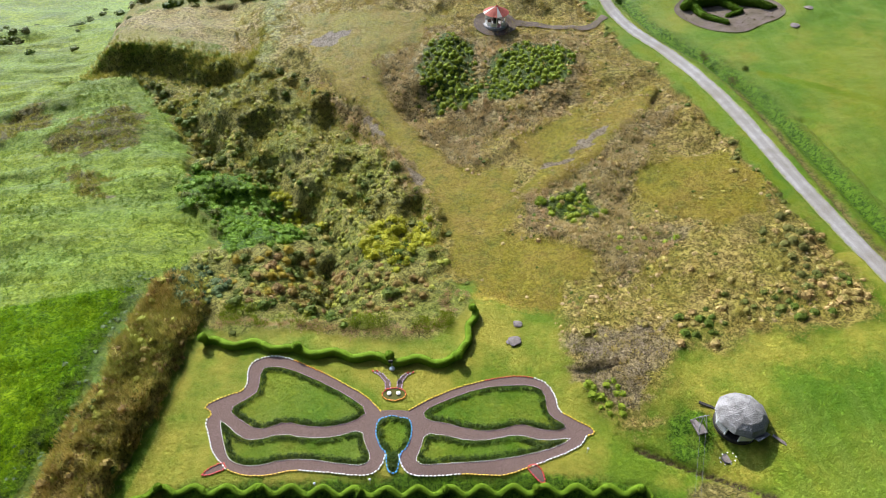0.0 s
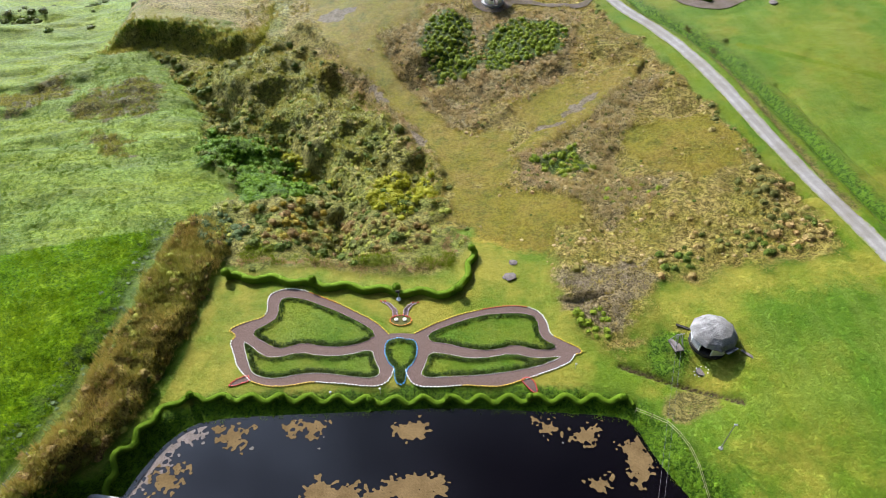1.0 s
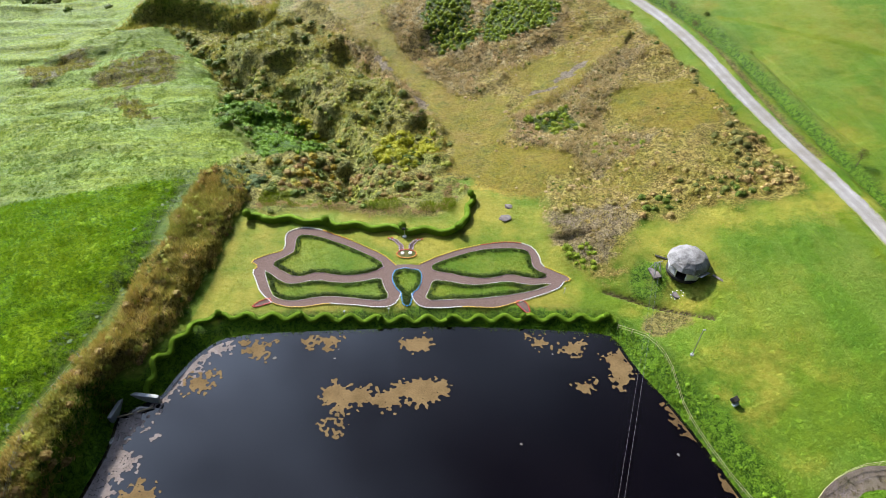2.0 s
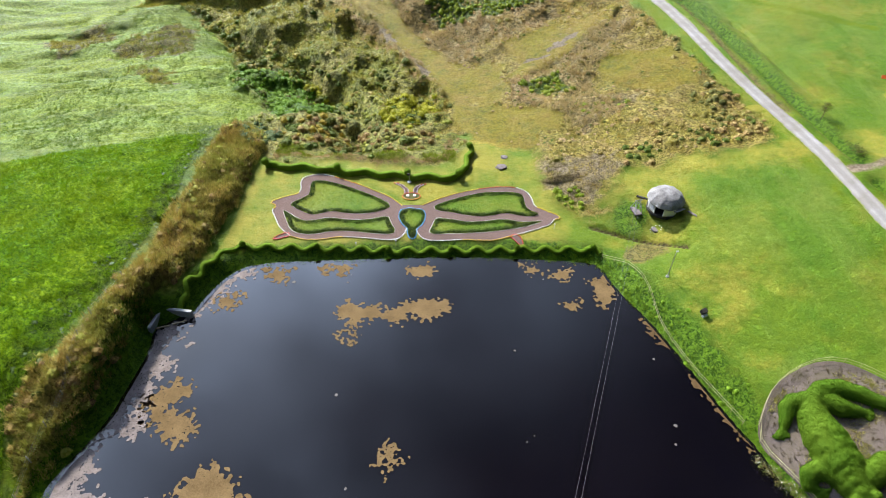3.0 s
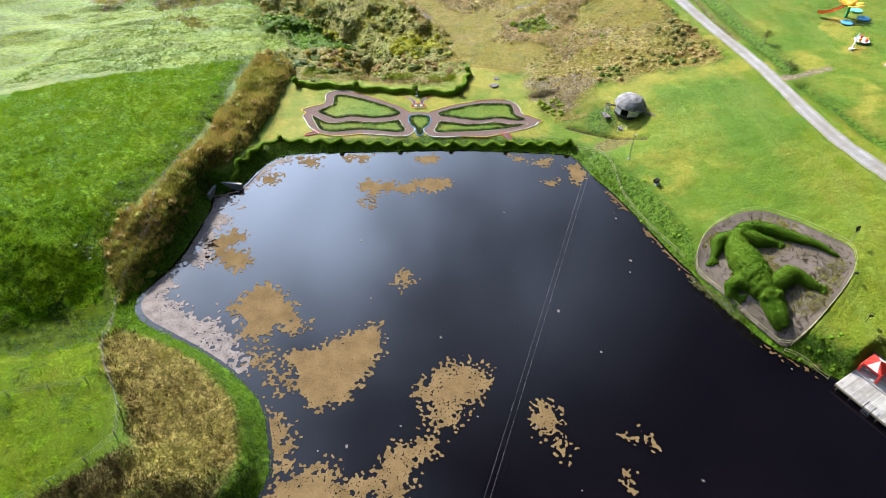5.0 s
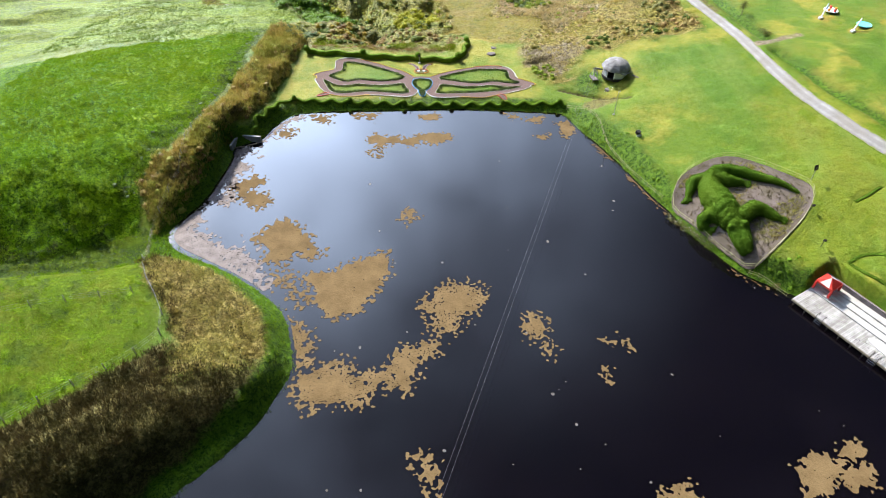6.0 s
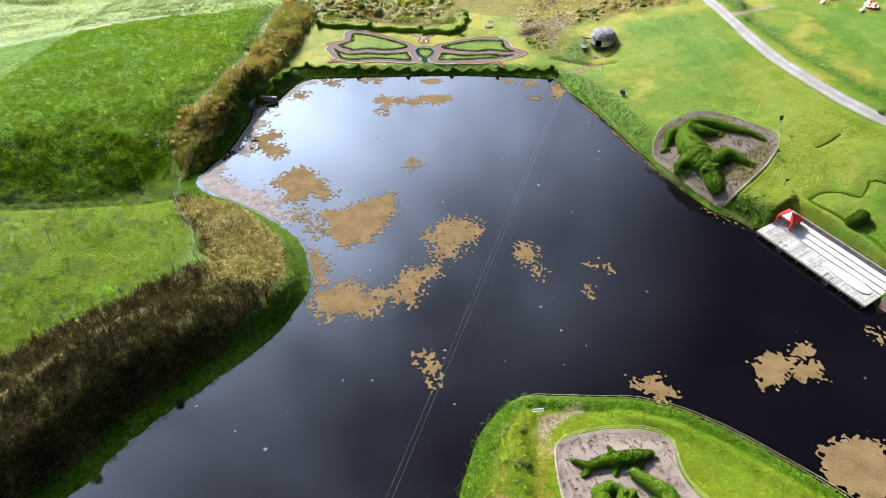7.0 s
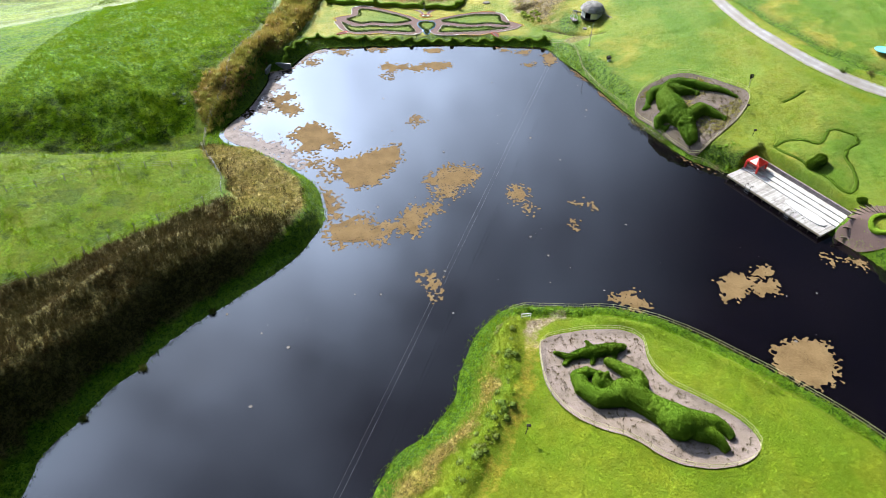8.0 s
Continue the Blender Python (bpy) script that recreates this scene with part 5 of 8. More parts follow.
tussocks(9000, (-78, -38, -62, 62), lambda x, y, z: (z["field"] + 0.5 * (1 - z["field"]) * (1 - z["southwest"]) * (1 - z["strip"]) * (y < 0)) * 0.6 * patchy(x, y, 0.3, 7, 0.45, 0.6), M_GRASS, "bright green tussocks in the field", 0.3, 0.4, 12)

tussocks(6000, (-76, -33, 112, 134), lambda x, y, z: 0.6 * np.exp(-((sd(BANK_TOP, x, y) - 0.5) / 2.6) ** 2) * smooth(-76, -66, x), M_OLIVE, "olive rank grass on the steep bank", 0.4, 0.8, 18, 0.9)

# scrub in the gully
low = lambda x, y: np.exp(-(line_dist(x, y, GULLY) / 3.0) ** 2)
p = spots(4200, -62, 8, 49, 136, lambda x, y, z: z["scrub"] * (1 - 0.7 * z["slope"]) * (0.02 + 0.6 * low(x, y) + 0.3 * patchy(x, y, 0.13, 25, 0.55, 0.62)))
stuff("shrubs", [clumps(p, 0.5, 1.1, 60, 0.19)], M_SHRUB, "dense dark green scrub in the gully", "shrubs")
YELLOW = [(-9.5, 69.8), (-6.0, 74.1), (1.5, 74.2), (1.4, 69.9), (-3.9, 62.9), (-8.4, 67.0)]
RUST = [(-29.2, 61.9), (-26.3, 66), (-16.5, 70.1), (-15.5, 58.9), (-17.0, 57.1), (-23.1, 56.4)]
SOUTH = [(-13, 70), (-9.5, 68), (-4, 62), (1.5, 63), (1.5, 57.5), (-3, 55.5), (-11, 55.8), (-15, 57.5)]
p = mounds([YELLOW], 1.5)
stuff("shrubs", [clumps(p, 0.8, 1.2, 120, 0.16, 0.85)], leafy("yellow_green_leaves", (0.16, 0.19, 0.010), (0.44, 0.42, 0.03), (0.30, 0.30, 0.02), 0.35), "yellow-green rounded gorse bushes above the gully", "shrubs")
p = mounds([RUST], 1.6)
t = rng.uniform(0, 1, len(p[0]))
cut = lambda lo, hi: tuple(q[(t >= lo) & (t < hi)] for q in p)
stuff("shrubs", [clumps(cut(0, 0.3), 0.65, 1.0, 100, 0.16, 0.85)], M_GORSE, "yellow and rust-coloured gorse in the gully", "shrubs")
stuff("shrubs", [clumps(cut(0.3, 0.65), 0.65, 1.05, 100, 0.16, 0.85)], leafy("brown_leaves", (0.11, 0.07, 0.03), (0.40, 0.26, 0.11), (0.22, 0.17, 0.04), 0.35), "brown bracken mounds in the gully", "shrubs")
stuff("shrubs", [clumps(cut(0.65, 1.01), 0.65, 1.0, 100, 0.16, 0.85)], M_SHRUB, "olive-green mounds of scrub in the gully", "shrubs")
p = mounds([SOUTH], 1.5, 0.75)
t = rng.uniform(0, 1, len(p[0]))
stuff("shrubs", [clumps(cut(0, 0.3), 0.5, 0.85, 90, 0.15, 0.8)], M_SHRUB, "low olive scrub behind the hedge", "shrubs")
stuff("shrubs", [clumps(cut(0.3, 1.01), 0.5, 0.9, 90, 0.15, 0.8)], bpy.data.materials["brown_leaves"], "low brown bracken behind the hedge", "shrubs")
p = spots(16000, -62, 8, 49, 136, lambda x, y, z: z["scrub"] * smooth(66, 76, y + 0.4 * x) * (1 - 0.8 * z["slope"]) * (0.25 + 0.75 * patchy(x, y, 0.25, 29, 0.45, 0.57)))
stuff("dry_grass", [blades(*p, rng, 7, 0.42, 0.10, 0.5, 1.0)], M_OLIVE, "olive rank grass on the gully sides", "grass")
p = mounds([GREENSLOPE], 1.3, 0.8)
stuff("shrubs", [clumps(p, 0.5, 0.95, 80, 0.17, 0.7)], leafy("fresh_leaves", (0.06, 0.14, 0.008), (0.20, 0.34, 0.022), (0.13, 0.24, 0.03), 0.4), "fresh green bushes on the gully side", "shrubs")
p = mounds([GORSE_LINE], 1.25)
stuff("shrubs", [clumps(p, 0.55, 0.9, 90, 0.15, 0.85)], bpy.data.materials["yellow_green_leaves"], "line of yellow gorse bushes above the stream", "shrubs")
# cut straw and fresh undergrowth along the back of the hedge
heap = along(rounded([(-26.5, 52.6), (-21.4, 53.4), (-15.1, 52.4), (-9.0, 51.2), (-2.8, 51.0), (1.8, 52.0), (3.2, 54.3), (2.3, 57.1), (4.0, 59.0), (5.6, 57.4)], 2, False), 0.12)
hx, hy = (np.array([q[k] for q in heap]) + rng.normal(0, 0.4, len(heap)) for k in (0, 1))
hx, hy = np.repeat(hx, 3), np.repeat(hy, 3)
hx, hy = hx + rng.normal(0, 0.3, len(hx)), hy + rng.normal(0, 0.3, len(hx))
keep = fbm(hx * 0.4, hy * 0.4, 63) > 0.42
hx, hy = hx[keep], hy[keep]
stuff("cut_straw", [blades(hx, hy, ground(hx, hy), rng, 7, 0.3, 0.10, 0.3, 2.0)], leafy("cut_straw_blades", (0.34, 0.20, 0.10), (0.60, 0.41, 0.24), (0.45, 0.32, 0.15), 0.3), "heaps of cut tan straw behind the hedge", "straw")
p = spots(5000, -27, 6, 49, 57, lambda x, y, z: (np.abs(y - 53.2 + 0.06 * x) < 2.0) * patchy(x, y, 0.4, 64, 0.42, 0.55))
stuff("grass", [blades(*p, rng, 7, 0.35, 0.10, 0.4, 1.0)], leafy("lime_blades", (0.12, 0.19, 0.012), (0.30, 0.36, 0.035), (0.22, 0.27, 0.02), 0.4), "yellow-green undergrowth behind the hedge", "grass")

# shrubs on the hill
p = mounds([SHRUB_WEST, SHRUB_ROUND], 1.15, 0.95)
rim = np.minimum(sd(SHRUB_WEST, p[0], p[1]), sd(SHRUB_ROUND, p[0], p[1]))
withered = smooth(-2.8, 0.2, rim + rng.normal(0, 0.5, len(rim)) + 3.0 * (fbm(p[0] * 0.35, p[1] * 0.35, 135) - 0.5)) * 0.75 > rng.uniform(0, 1, len(rim))
brown_rim = tuple(q_[withered] for q_ in p)
p = tuple(q_[~withered] for q_ in p)
q = mounds([SHRUB_SMALL], 1.3)
w2 = mounds([SHRUB_MID], 1.5, 0.6)
HOLLOW = [(30.2, 46.6), (31.0, 50.5), (34.5, 51.2), (36.2, 48.2), (34.0, 45.8)]
thicket = mounds([SHRUB_EAST, HOLLOW], 1.45, 0.85)
pick = fbm(thicket[0] * 0.45, thicket[1] * 0.45, 123) + rng.normal(0, 0.08, len(thicket[0]))
r = tuple(q_[pick < 0.47] for q_ in thicket)
fading = tuple(q_[pick >= 0.47] for q_ in thicket)
w = mounds([SHRUB_LAWN], 1.2)
stuff("shrubs", [clumps(p, 0.52, 0.74, 84, 0.15, 1.1), clumps(q, 0.6, 0.8, 90, 0.17, 0.9), clumps(w2, 0.45, 0.7, 70, 0.16), clumps(w, 0.5, 0.8, 70, 0.16)],
      leafy("hill_shrub_leaves", (0.07, 0.13, 0.012), (0.30, 0.38, 0.035), (0.20, 0.25, 0.025), 0.35), "rounded green shrubs on the dry hill", "shrubs")
edge = lambda x, y: np.exp(-((line_dist(x, y, ROAD) - 4.2) / 1.3) ** 2) * (x < 57)
p = spots(1300, 30, 58, 46, 140, lambda x, y, z: edge(x, y) * z["hill"] * 0.8)
verdant = spots(900, 30, 58, 46, 140, lambda x, y, z: edge(x, y) * z["hill"] * 0.8)
sprigs = mounds([HEATH[1]], 1.5, 0.45)
stuff("shrubs", [clumps(verdant, 0.35, 0.8, 56, 0.16), clumps(sprigs, 0.3, 0.55, 48, 0.14), clumps(r, 0.5, 0.9, 70, 0.16, 0.9)], M_SHRUB, "dark green low shrubs among the heath and along the road", "shrubs")
t = spots(2600, 12, 54, 48, 100, lambda x, y, z: z["hill"] * (1 - z["track"]) * 0.22 * patchy(x, y, 0.17, 31, 0.5, 0.62))
stuff("shrubs", [clumps(p, 0.4, 0.85, 50, 0.17), clumps(brown_rim, 0.4, 0.65, 64, 0.14, 0.8), clumps(fading, 0.5, 0.95, 64, 0.16, 0.85), clumps(t, 0.35, 0.75, 44, 0.17)],
      leafy("tan_leaves", (0.17, 0.11, 0.04), (0.56, 0.38, 0.17), (0.20, 0.20, 0.04), 0.35), "tan and olive bracken clumps on the hill", "shrubs")

# low hummocks of heath and rank grass that catch the light on their tops
p = spots(7500, -20, 54, 48, 128, lambda x, y, z: z["hill"] * (1 - z["worn"]) * (1 - 0.9 * z["track"]) * no_shrub(x, y) * (0.15 + 0.75 * patchy(x, y, 0.22, 131, 0.44, 0.58)))
t = rng.uniform(0, 1, len(p[0]))
stuff("heath", [clumps(cut(0, 0.55), 0.25, 0.55, 34, 0.14, 0.7, 0.12)], leafy("heath_leaves", (0.20, 0.135, 0.07), (0.60, 0.43, 0.25), (0.40, 0.31, 0.12), 0.3), "pinkish-brown hummocks of heath on the hill", "heath")
stuff("heath", [clumps(cut(0.55, 0.85), 0.25, 0.55, 34, 0.14, 0.7, 0.12)], leafy("straw_leaves", (0.21, 0.165, 0.05), (0.52, 0.41, 0.15), (0.34, 0.31, 0.065), 0.3), "straw-coloured hummocks on the hill", "heath")
stuff("heath", [clumps(cut(0.85, 1.01), 0.25, 0.55, 34, 0.14, 0.75, 0.12)], M_SHRUB, "olive hummocks on the hill", "heath")
p = spots(4200, -62, 6, 56, 134, lambda x, y, z: z["scrub"] * (1 - 0.8 * z["slope"]) * (0.1 + 0.8 * patchy(x, y, 0.2, 133, 0.45, 0.58)))
t = rng.uniform(0, 1, len(p[0]))
stuff("shrubs", [clumps(cut(0, 0.7), 0.3, 0.7, 40, 0.15, 0.75, 0.12)], leafy("olive_leaves", (0.12, 0.13, 0.02), (0.42, 0.42, 0.08), (0.25, 0.28, 0.04), 0.3), "olive-green hummocks on the gully sides", "shrubs")
stuff("shrubs", [clumps(cut(0.7, 1.01), 0.3, 0.7, 40, 0.15, 0.75, 0.12)], bpy.data.materials["straw_leaves"], "straw-coloured hummocks on the gully sides", "shrubs")

p = spots(1500, -47, -27, 0, 62, lambda x, y, z: z["strip"] * (0.25 + 0.75 * patchy(x, y, 0.28, 145, 0.45, 0.58)))
t = rng.uniform(0, 1, len(p[0]))
stuff("shrubs", [clumps(cut(0, 0.6), 0.35, 0.75, 44, 0.15, 0.8, 0.0)], bpy.data.materials["brown_leaves"], "rusty bracken mounds in the strip", "shrubs")
stuff("shrubs", [clumps(cut(0.6, 1.01), 0.35, 0.75, 44, 0.15, 0.8, 0.0)], bpy.data.materials["olive_leaves"], "olive bracken mounds in the strip", "shrubs")

# grey-green weeds in the side valley, at the field's edge and on the strip
p = spots(2600, -78, -40, -22, -2, lambda x, y, z: np.exp(-(line_dist(x, y, VALLEY) / 3.6) ** 2) * (1 - z["southwest"]) * 0.75)
q = spots(1300, -50, -34, 0, 64, lambda x, y, z: np.exp(-(line_dist(x, y, MARGIN) / 1.7) ** 2) * (0.3 + 0.7 * patchy(x, y, 0.4, 119)))
t = mounds([[(-34.6, 62.3), (-31.7, 64.5), (-26.3, 60.5), (-26.9, 56.8), (-30.2, 55.2), (-33.4, 57.3)]], 1.2)
stuff("weeds", [clumps(p, 0.22, 0.45, 36, 0.13, 0.6, 0.1, False), clumps(q, 0.25, 0.5, 36, 0.13, 0.7), clumps(t, 0.55, 0.85, 80, 0.16, 0.9)], M_GREYLEAF, "grey-green thistles and weeds", "weeds")
ridge = lambda x, y: np.exp(-(line_dist(x, y, ISLAND_RIDGE) / 0.9) ** 2) * (y < -47)
p = spots(900, -12, 8, -82, -47, lambda x, y, z: ridge(x, y) * 0.8)
stuff("shrubs", [clumps(p, 0.3, 0.7, 50, 0.15, 0.8)], M_SHRUB, "low green scrub along the island's ridge", "shrubs")
tan = lambda x, y: 1 - smooth(-0.8, 0.8, sd(ISLAND_TAN, x, y) + 3 * (fbm(x * 0.5, y * 0.5, 97) - 0.5))
p = spots(7000, -13, 8, -82, -50, lambda x, y, z: tan(x, y) * 0.8)
stuff("dry_grass", [blades(*p, rng, 7, 0.4, 0.08, 0.4, 1.0)], M_STRAW, "pale straw grass on the island's bank", "grass")
p = spots(6000, -13, 8, -82, -48, lambda x, y, z: np.exp(-(line_dist(x, y, ISLAND_RIDGE) / 2.6) ** 2) * (1 - tan(x, y)) * 0.8 * (line_dist(x, y, ISLAND_PATH) > 1.2))
stuff("grass", [blades(*p, rng, 7, 0.36, 0.09, 0.4, 1.0)], bpy.data.materials["lime_blades"], "yellow-green rank grass along the island's ridge", "grass")
p = spots(5000, 8, 40, -70, -46, lambda x, y, z: np.exp(-(line_dist(x, y, ISLAND_LIP) / 0.8) ** 2))
stuff("grass", [blades(*p, rng, 6, 0.3, 0.08, 0.4, 1.0)], M_BRIGHT, "ragged green grass on the island's low ridge", "grass")
far_scrub = lambda x, y: np.exp(-((y - 160 - 0.10 * x) / 7) ** 2) * patchy(x, y, 0.08, 35, 0.45, 0.6)
p = spots(1500, -110, 20, 140, 185, lambda x, y, z: far_scrub(x, y))
stuff("shrubs", [clumps(p, 0.7, 1.5, 44, 0.3)], M_SHRUB, "far dark green scrub beyond the bank", "shrubs")

p = spots(1800, 23, 50, -32, 28, lambda x, y, z: smooth(5.5, 3.0, sd(POND, x, y)) * patchy(x, y, 0.3, 143, 0.46, 0.58))
stuff("shrubs", [clumps(p, 0.2, 0.48, 34, 0.13, 0.7)], leafy("bank_leaves", (0.05, 0.12, 0.008), (0.19, 0.32, 0.02), (0.12, 0.22, 0.015), 0.35), "low lush green growth along the pond bank", "shrubs")

# weeds and clods on the bare beds
for bed, n in ((CROC_BED, 1100), (ISLAND_BED, 800), (FAR_BED, 200)):
    xs, ys = [q[0] for q in bed], [q[1] for q in bed]
    x, y = rng.uniform(min(xs), max(xs), n * 2), rng.uniform(min(ys), max(ys), n * 2)
    k = sd(bed, x, y) < -0.25
    x, y = x[k], y[k]
    stuff("weeds", [blades(x, y, ground(x, y) + 0.14, rng, 8, 0.2, 0.10, 0.2, 1.3)], leafy("withered_blades", (0.05, 0.035, 0.015), (0.16, 0.11, 0.05), (0.09, 0.09, 0.03)), "small withered weeds on bare soil", "weeds")

for k, outline in enumerate(BROWN_WEST):
    xs, ys = [q[0] for q in outline], [q[1] for q in outline]
    tussocks(1500, (min(xs), max(xs), min(ys), max(ys)), lambda x, y, z: 0.45 * (1 - smooth(-2.0, 2.0, sd(outline, x, y) + 5 * (fbm(x * 0.4, y * 0.4, 81) - 0.5))),
             M_OLIVE, "patch of brown bracken in the pasture", 0.4, 0.5, 14)

x, y = rng.uniform(35, 51, 3000), rng.uniform(-11, 6, 3000)
k = (sd(CROC_BED, x, y) < -0.5) & (patchy(x, y, 0.22, 66, 0.47, 0.58) > rng.uniform(0, 1, 3000))
x, y = x[k], y[k]
stuff("weeds", [blades(x, y, ground(x, y) + 0.14, rng, 9, 0.22, 0.11, 0.3, 1.25)], M_OLIVE, "olive weeds creeping over the bare bed", "weeds")

# white flowering bushes between the fence and the water
line = along([(33.2, -2.2), (34.4, -4.0), (36.0, -6.6), (37.6, -9.0)], 0.16)
fx = np.array([q[0] for q in line]) + rng.normal(0, 0.35, len(line))
fy = np.array([q[1] for q in line]) + rng.normal(0, 0.35, len(line))
fz = np.maximum(ground(fx, fy), 0.2)
stuff("shrubs", [leaves(fx, fy, fz + 0.1, np.full(len(fx), 0.45), np.full(len(fx), 0.5), rng, 30, 0.16)], M_SHRUB, "dark green flowering bushes at the water's edge", "shrubs")
stuff("blossom", [leaves(fx[::2], fy[::2], fz[::2] + 0.3, np.full(len(fx[::2]), 0.45), np.full(len(fx[::2]), 0.45), rng, 5, 0.13)], M_BLOSSOM, "white blossom on the waterside bushes", "flowers")


def contour(field, x0, x1, y0, y1, step):
    """The area where field < 0 as flat faces with smooth edges (marching squares)."""
    xs, ys = np.arange(x0, x1 + step, step), np.arange(y0, y1 + step, step)
    gx, gy = np.meshgrid(xs, ys)
    f = field(gx.ravel(), gy.ravel()).reshape(gx.shape)
    v, faces, known = [], [], {}

    def corner(j, i):
        key = (j, i)
        if key not in known:
            known[key] = len(v)
            v.append((xs[i], ys[j], 0))
        return known[key]

    def cut(j, i, jj, ii):
        key = (j, i, jj, ii) if (j, i) < (jj, ii) else (jj, ii, j, i)
        if key not in known:
            u = f[j, i] / (f[j, i] - f[jj, ii])
            known[key] = len(v)
            v.append((xs[i] + (xs[ii] - xs[i]) * u, ys[j] + (ys[jj] - ys[j]) * u, 0))
        return known[key]

    neg = f < 0
    some = neg[:-1, :-1] | neg[1:, :-1] | neg[:-1, 1:] | neg[1:, 1:]
    for j, i in zip(*np.nonzero(some)):
        ring = ((j, i), (j, i + 1), (j + 1, i + 1), (j + 1, i))
        face = []
        for a, b in zip(ring, ring[1:] + ring[:1]):
            if neg[a]:
                face.append(corner(*a))
            if neg[a] != neg[b]:
                face.append(cut(*a, *b))
        if len(face) > 2:
            faces.append(tuple(face))
    return np.array(v) if v else np.zeros((0, 3)), faces


def scum(outline, broken, seed, material=None, label="", step=0.12, flake=0.38, ragged=1.5):
    """A raft of floating scum: ragged, and broken into flakes where broken is high."""
    xs, ys = [q[0] for q in outline], [q[1] for q in outline]

    def field(x, y):
        d = sd(list(outline), x, y)
        wob = 0.22 * (fbm(x * 2.2, y * 2.2, seed + 3, 3) - 0.5)
        best, second = np.full(x.shape, 9.0), np.full(x.shape, 9.0)
        out = np.zeros(x.shape)
        ux, uy = (x + wob) / flake, (y - wob) / flake
        ix, iy = np.floor(ux).astype(np.int64), np.floor(uy).astype(np.int64)
        for dx in (-1, 0, 1):
            for dy in (-1, 0, 1):
                cx, cy = ix + dx + hashed(ix + dx, iy + dy, seed), iy + dy + hashed(ix + dx, iy + dy, seed + 1)
                r = np.hypot(ux - cx, uy - cy)
                gap = sd(list(outline), cx * flake, cy * flake) + (ragged - 1.5) * (fbm(cx * flake * 0.33, cy * flake * 0.33, seed + 2) - 0.5) + (hashed(ix + dx, iy + dy, seed + 2) - 0.5) * (1.2 + 1.5 * broken) - 0.25
                second = np.minimum(second, np.maximum(best, r))
                out = np.where(r < best, gap, out)
                best = np.minimum(best, r)
        chips = np.maximum((0.03 + 0.09 * broken - (second - best)) * flake, np.where(out < 0, -1.0, 0.3))
        chips = np.maximum(chips, (best - 0.80 + 0.5 * wob) * flake)
        whole = d + 0.1 + 2.4 * broken + 1.5 * (fbm(x * 0.8, y * 0.8, seed) - 0.5) + (ragged - 1.5) * (fbm(x * 0.33, y * 0.33, seed + 2) - 0.42) + 0.8 * (fbm(x * 2.4, y * 2.4, seed + 5, 3) - 0.5)
        whole = np.maximum(whole, (0.035 - np.abs(fbm(x * 1.1, y * 1.1, seed + 9, 3) - 0.5)) * 1.2 * (d > -1.6 - 1.5 * (seed % 3)) - 0.01)
        return np.maximum(np.minimum(whole, chips), sd(POND, x, y) + 0.1)

    v, f = contour(field, min(xs) - 1.2, max(xs) + 1.2, min(ys) - 1.2, max(ys) + 1.2, step)
    if len(f):
        v[:, 2] = 0.02 + 0.004 * (seed % 8)
        ob = new("scum", mesh_from("scum", v, f, material or M_SCUM))
        tagged(ob, label or "ragged raft of tan scum floating on the pond", "pond scum", "scum rafts", "stuff")


# rafts: outline, how broken, seed
scum([(-13.6, 20.0), (-12.4, 21.6), (-10.6, 20.8), (-8.1, 21.1), (-7.2, 20.0), (-3.8, 21.7), (1.0, 21.6), (0.9, 19.8), (-2.1, 18.3), (-4.2, 19.7), (-5.5, 17.8), (-8.0, 19.1), (-11.4, 18.1)], 0.15, 200)
scum([(-29.2, -5.3), (-26.1, -1.8), (-24.5, -1.0), (-22.9, -1.9), (-21.9, -3.8), (-20.4, -5.1), (-20.4, -7.2), (-18.3, -8.1), (-20.4, -9.5), (-22.3, -8.4), (-23.0, -10.2), (-26.3, -9.9), (-26.1, -7.5)], 0.25, 207)
scum([(-20.9, -13.1), (-16.0, -11.4), (-11.5, -9.1), (-9.6, -8.2), (-8.7, -11.6), (-10.5, -16.0), (-12.8, -19.0), (-15.9, -20.6), (-17.6, -19.2), (-18.8, -17.2), (-19.1, -15.0)], 0.25, 214)
scum([(-34.1, 7.2), (-31.3, 9.9), (-29.1, 8.7), (-30.0, 7.1), (-31.3, 6.1), (-28.1, 5.0), (-27.3, 3.0), (-29.2, 1.5), (-31.8, 3.6), (-33.3, 5.1)], 0.35, 221)
scum([(-5.0, -19.0), (-3.0, -16.8), (-0.5, -14.5), (3.5, -15.2), (3.7, -18.1), (0.7, -21.3), (-0.9, -23.6), (-3.6, -22.8), (-3.5, -20.7)], 0.75, 228)
scum([(-20.3, -30.5), (-17.0, -27.9), (-13.8, -27.5), (-12.6, -29.8), (-9.1, -28.1), (-7.0, -25.7), (-3.2, -24.3), (-2.2, -25.8), (-5.2, -28.2), (-5.6, -30.9), (-7.0, -32.2), (-9.1, -30.8), (-11.8, -33.8), (-15.2, -33.7), (-17.9, -34.1)], 0.7, 235)
scum([(-6.0, -40.4), (-4.7, -39.7), (-3.5, -42.0), (-3.9, -44.1), (-4.8, -44.6), (-5.1, -42.6)], 0.45, 242)
scum([(8.4, -22.0), (9.8, -19.9), (11.1, -21.6), (10.7, -24.7), (8.8, -24.6)], 0.7, 249)
scum([(34.8, -43.1), (37.7, -40.9), (39.8, -42.2), (37.5, -45.7), (34.7, -46.3)], 0.1, 256)
scum([(40.5, -40.6), (43.6, -39.9), (42.1, -42.2), (40.3, -41.8)], 0.1, 263)
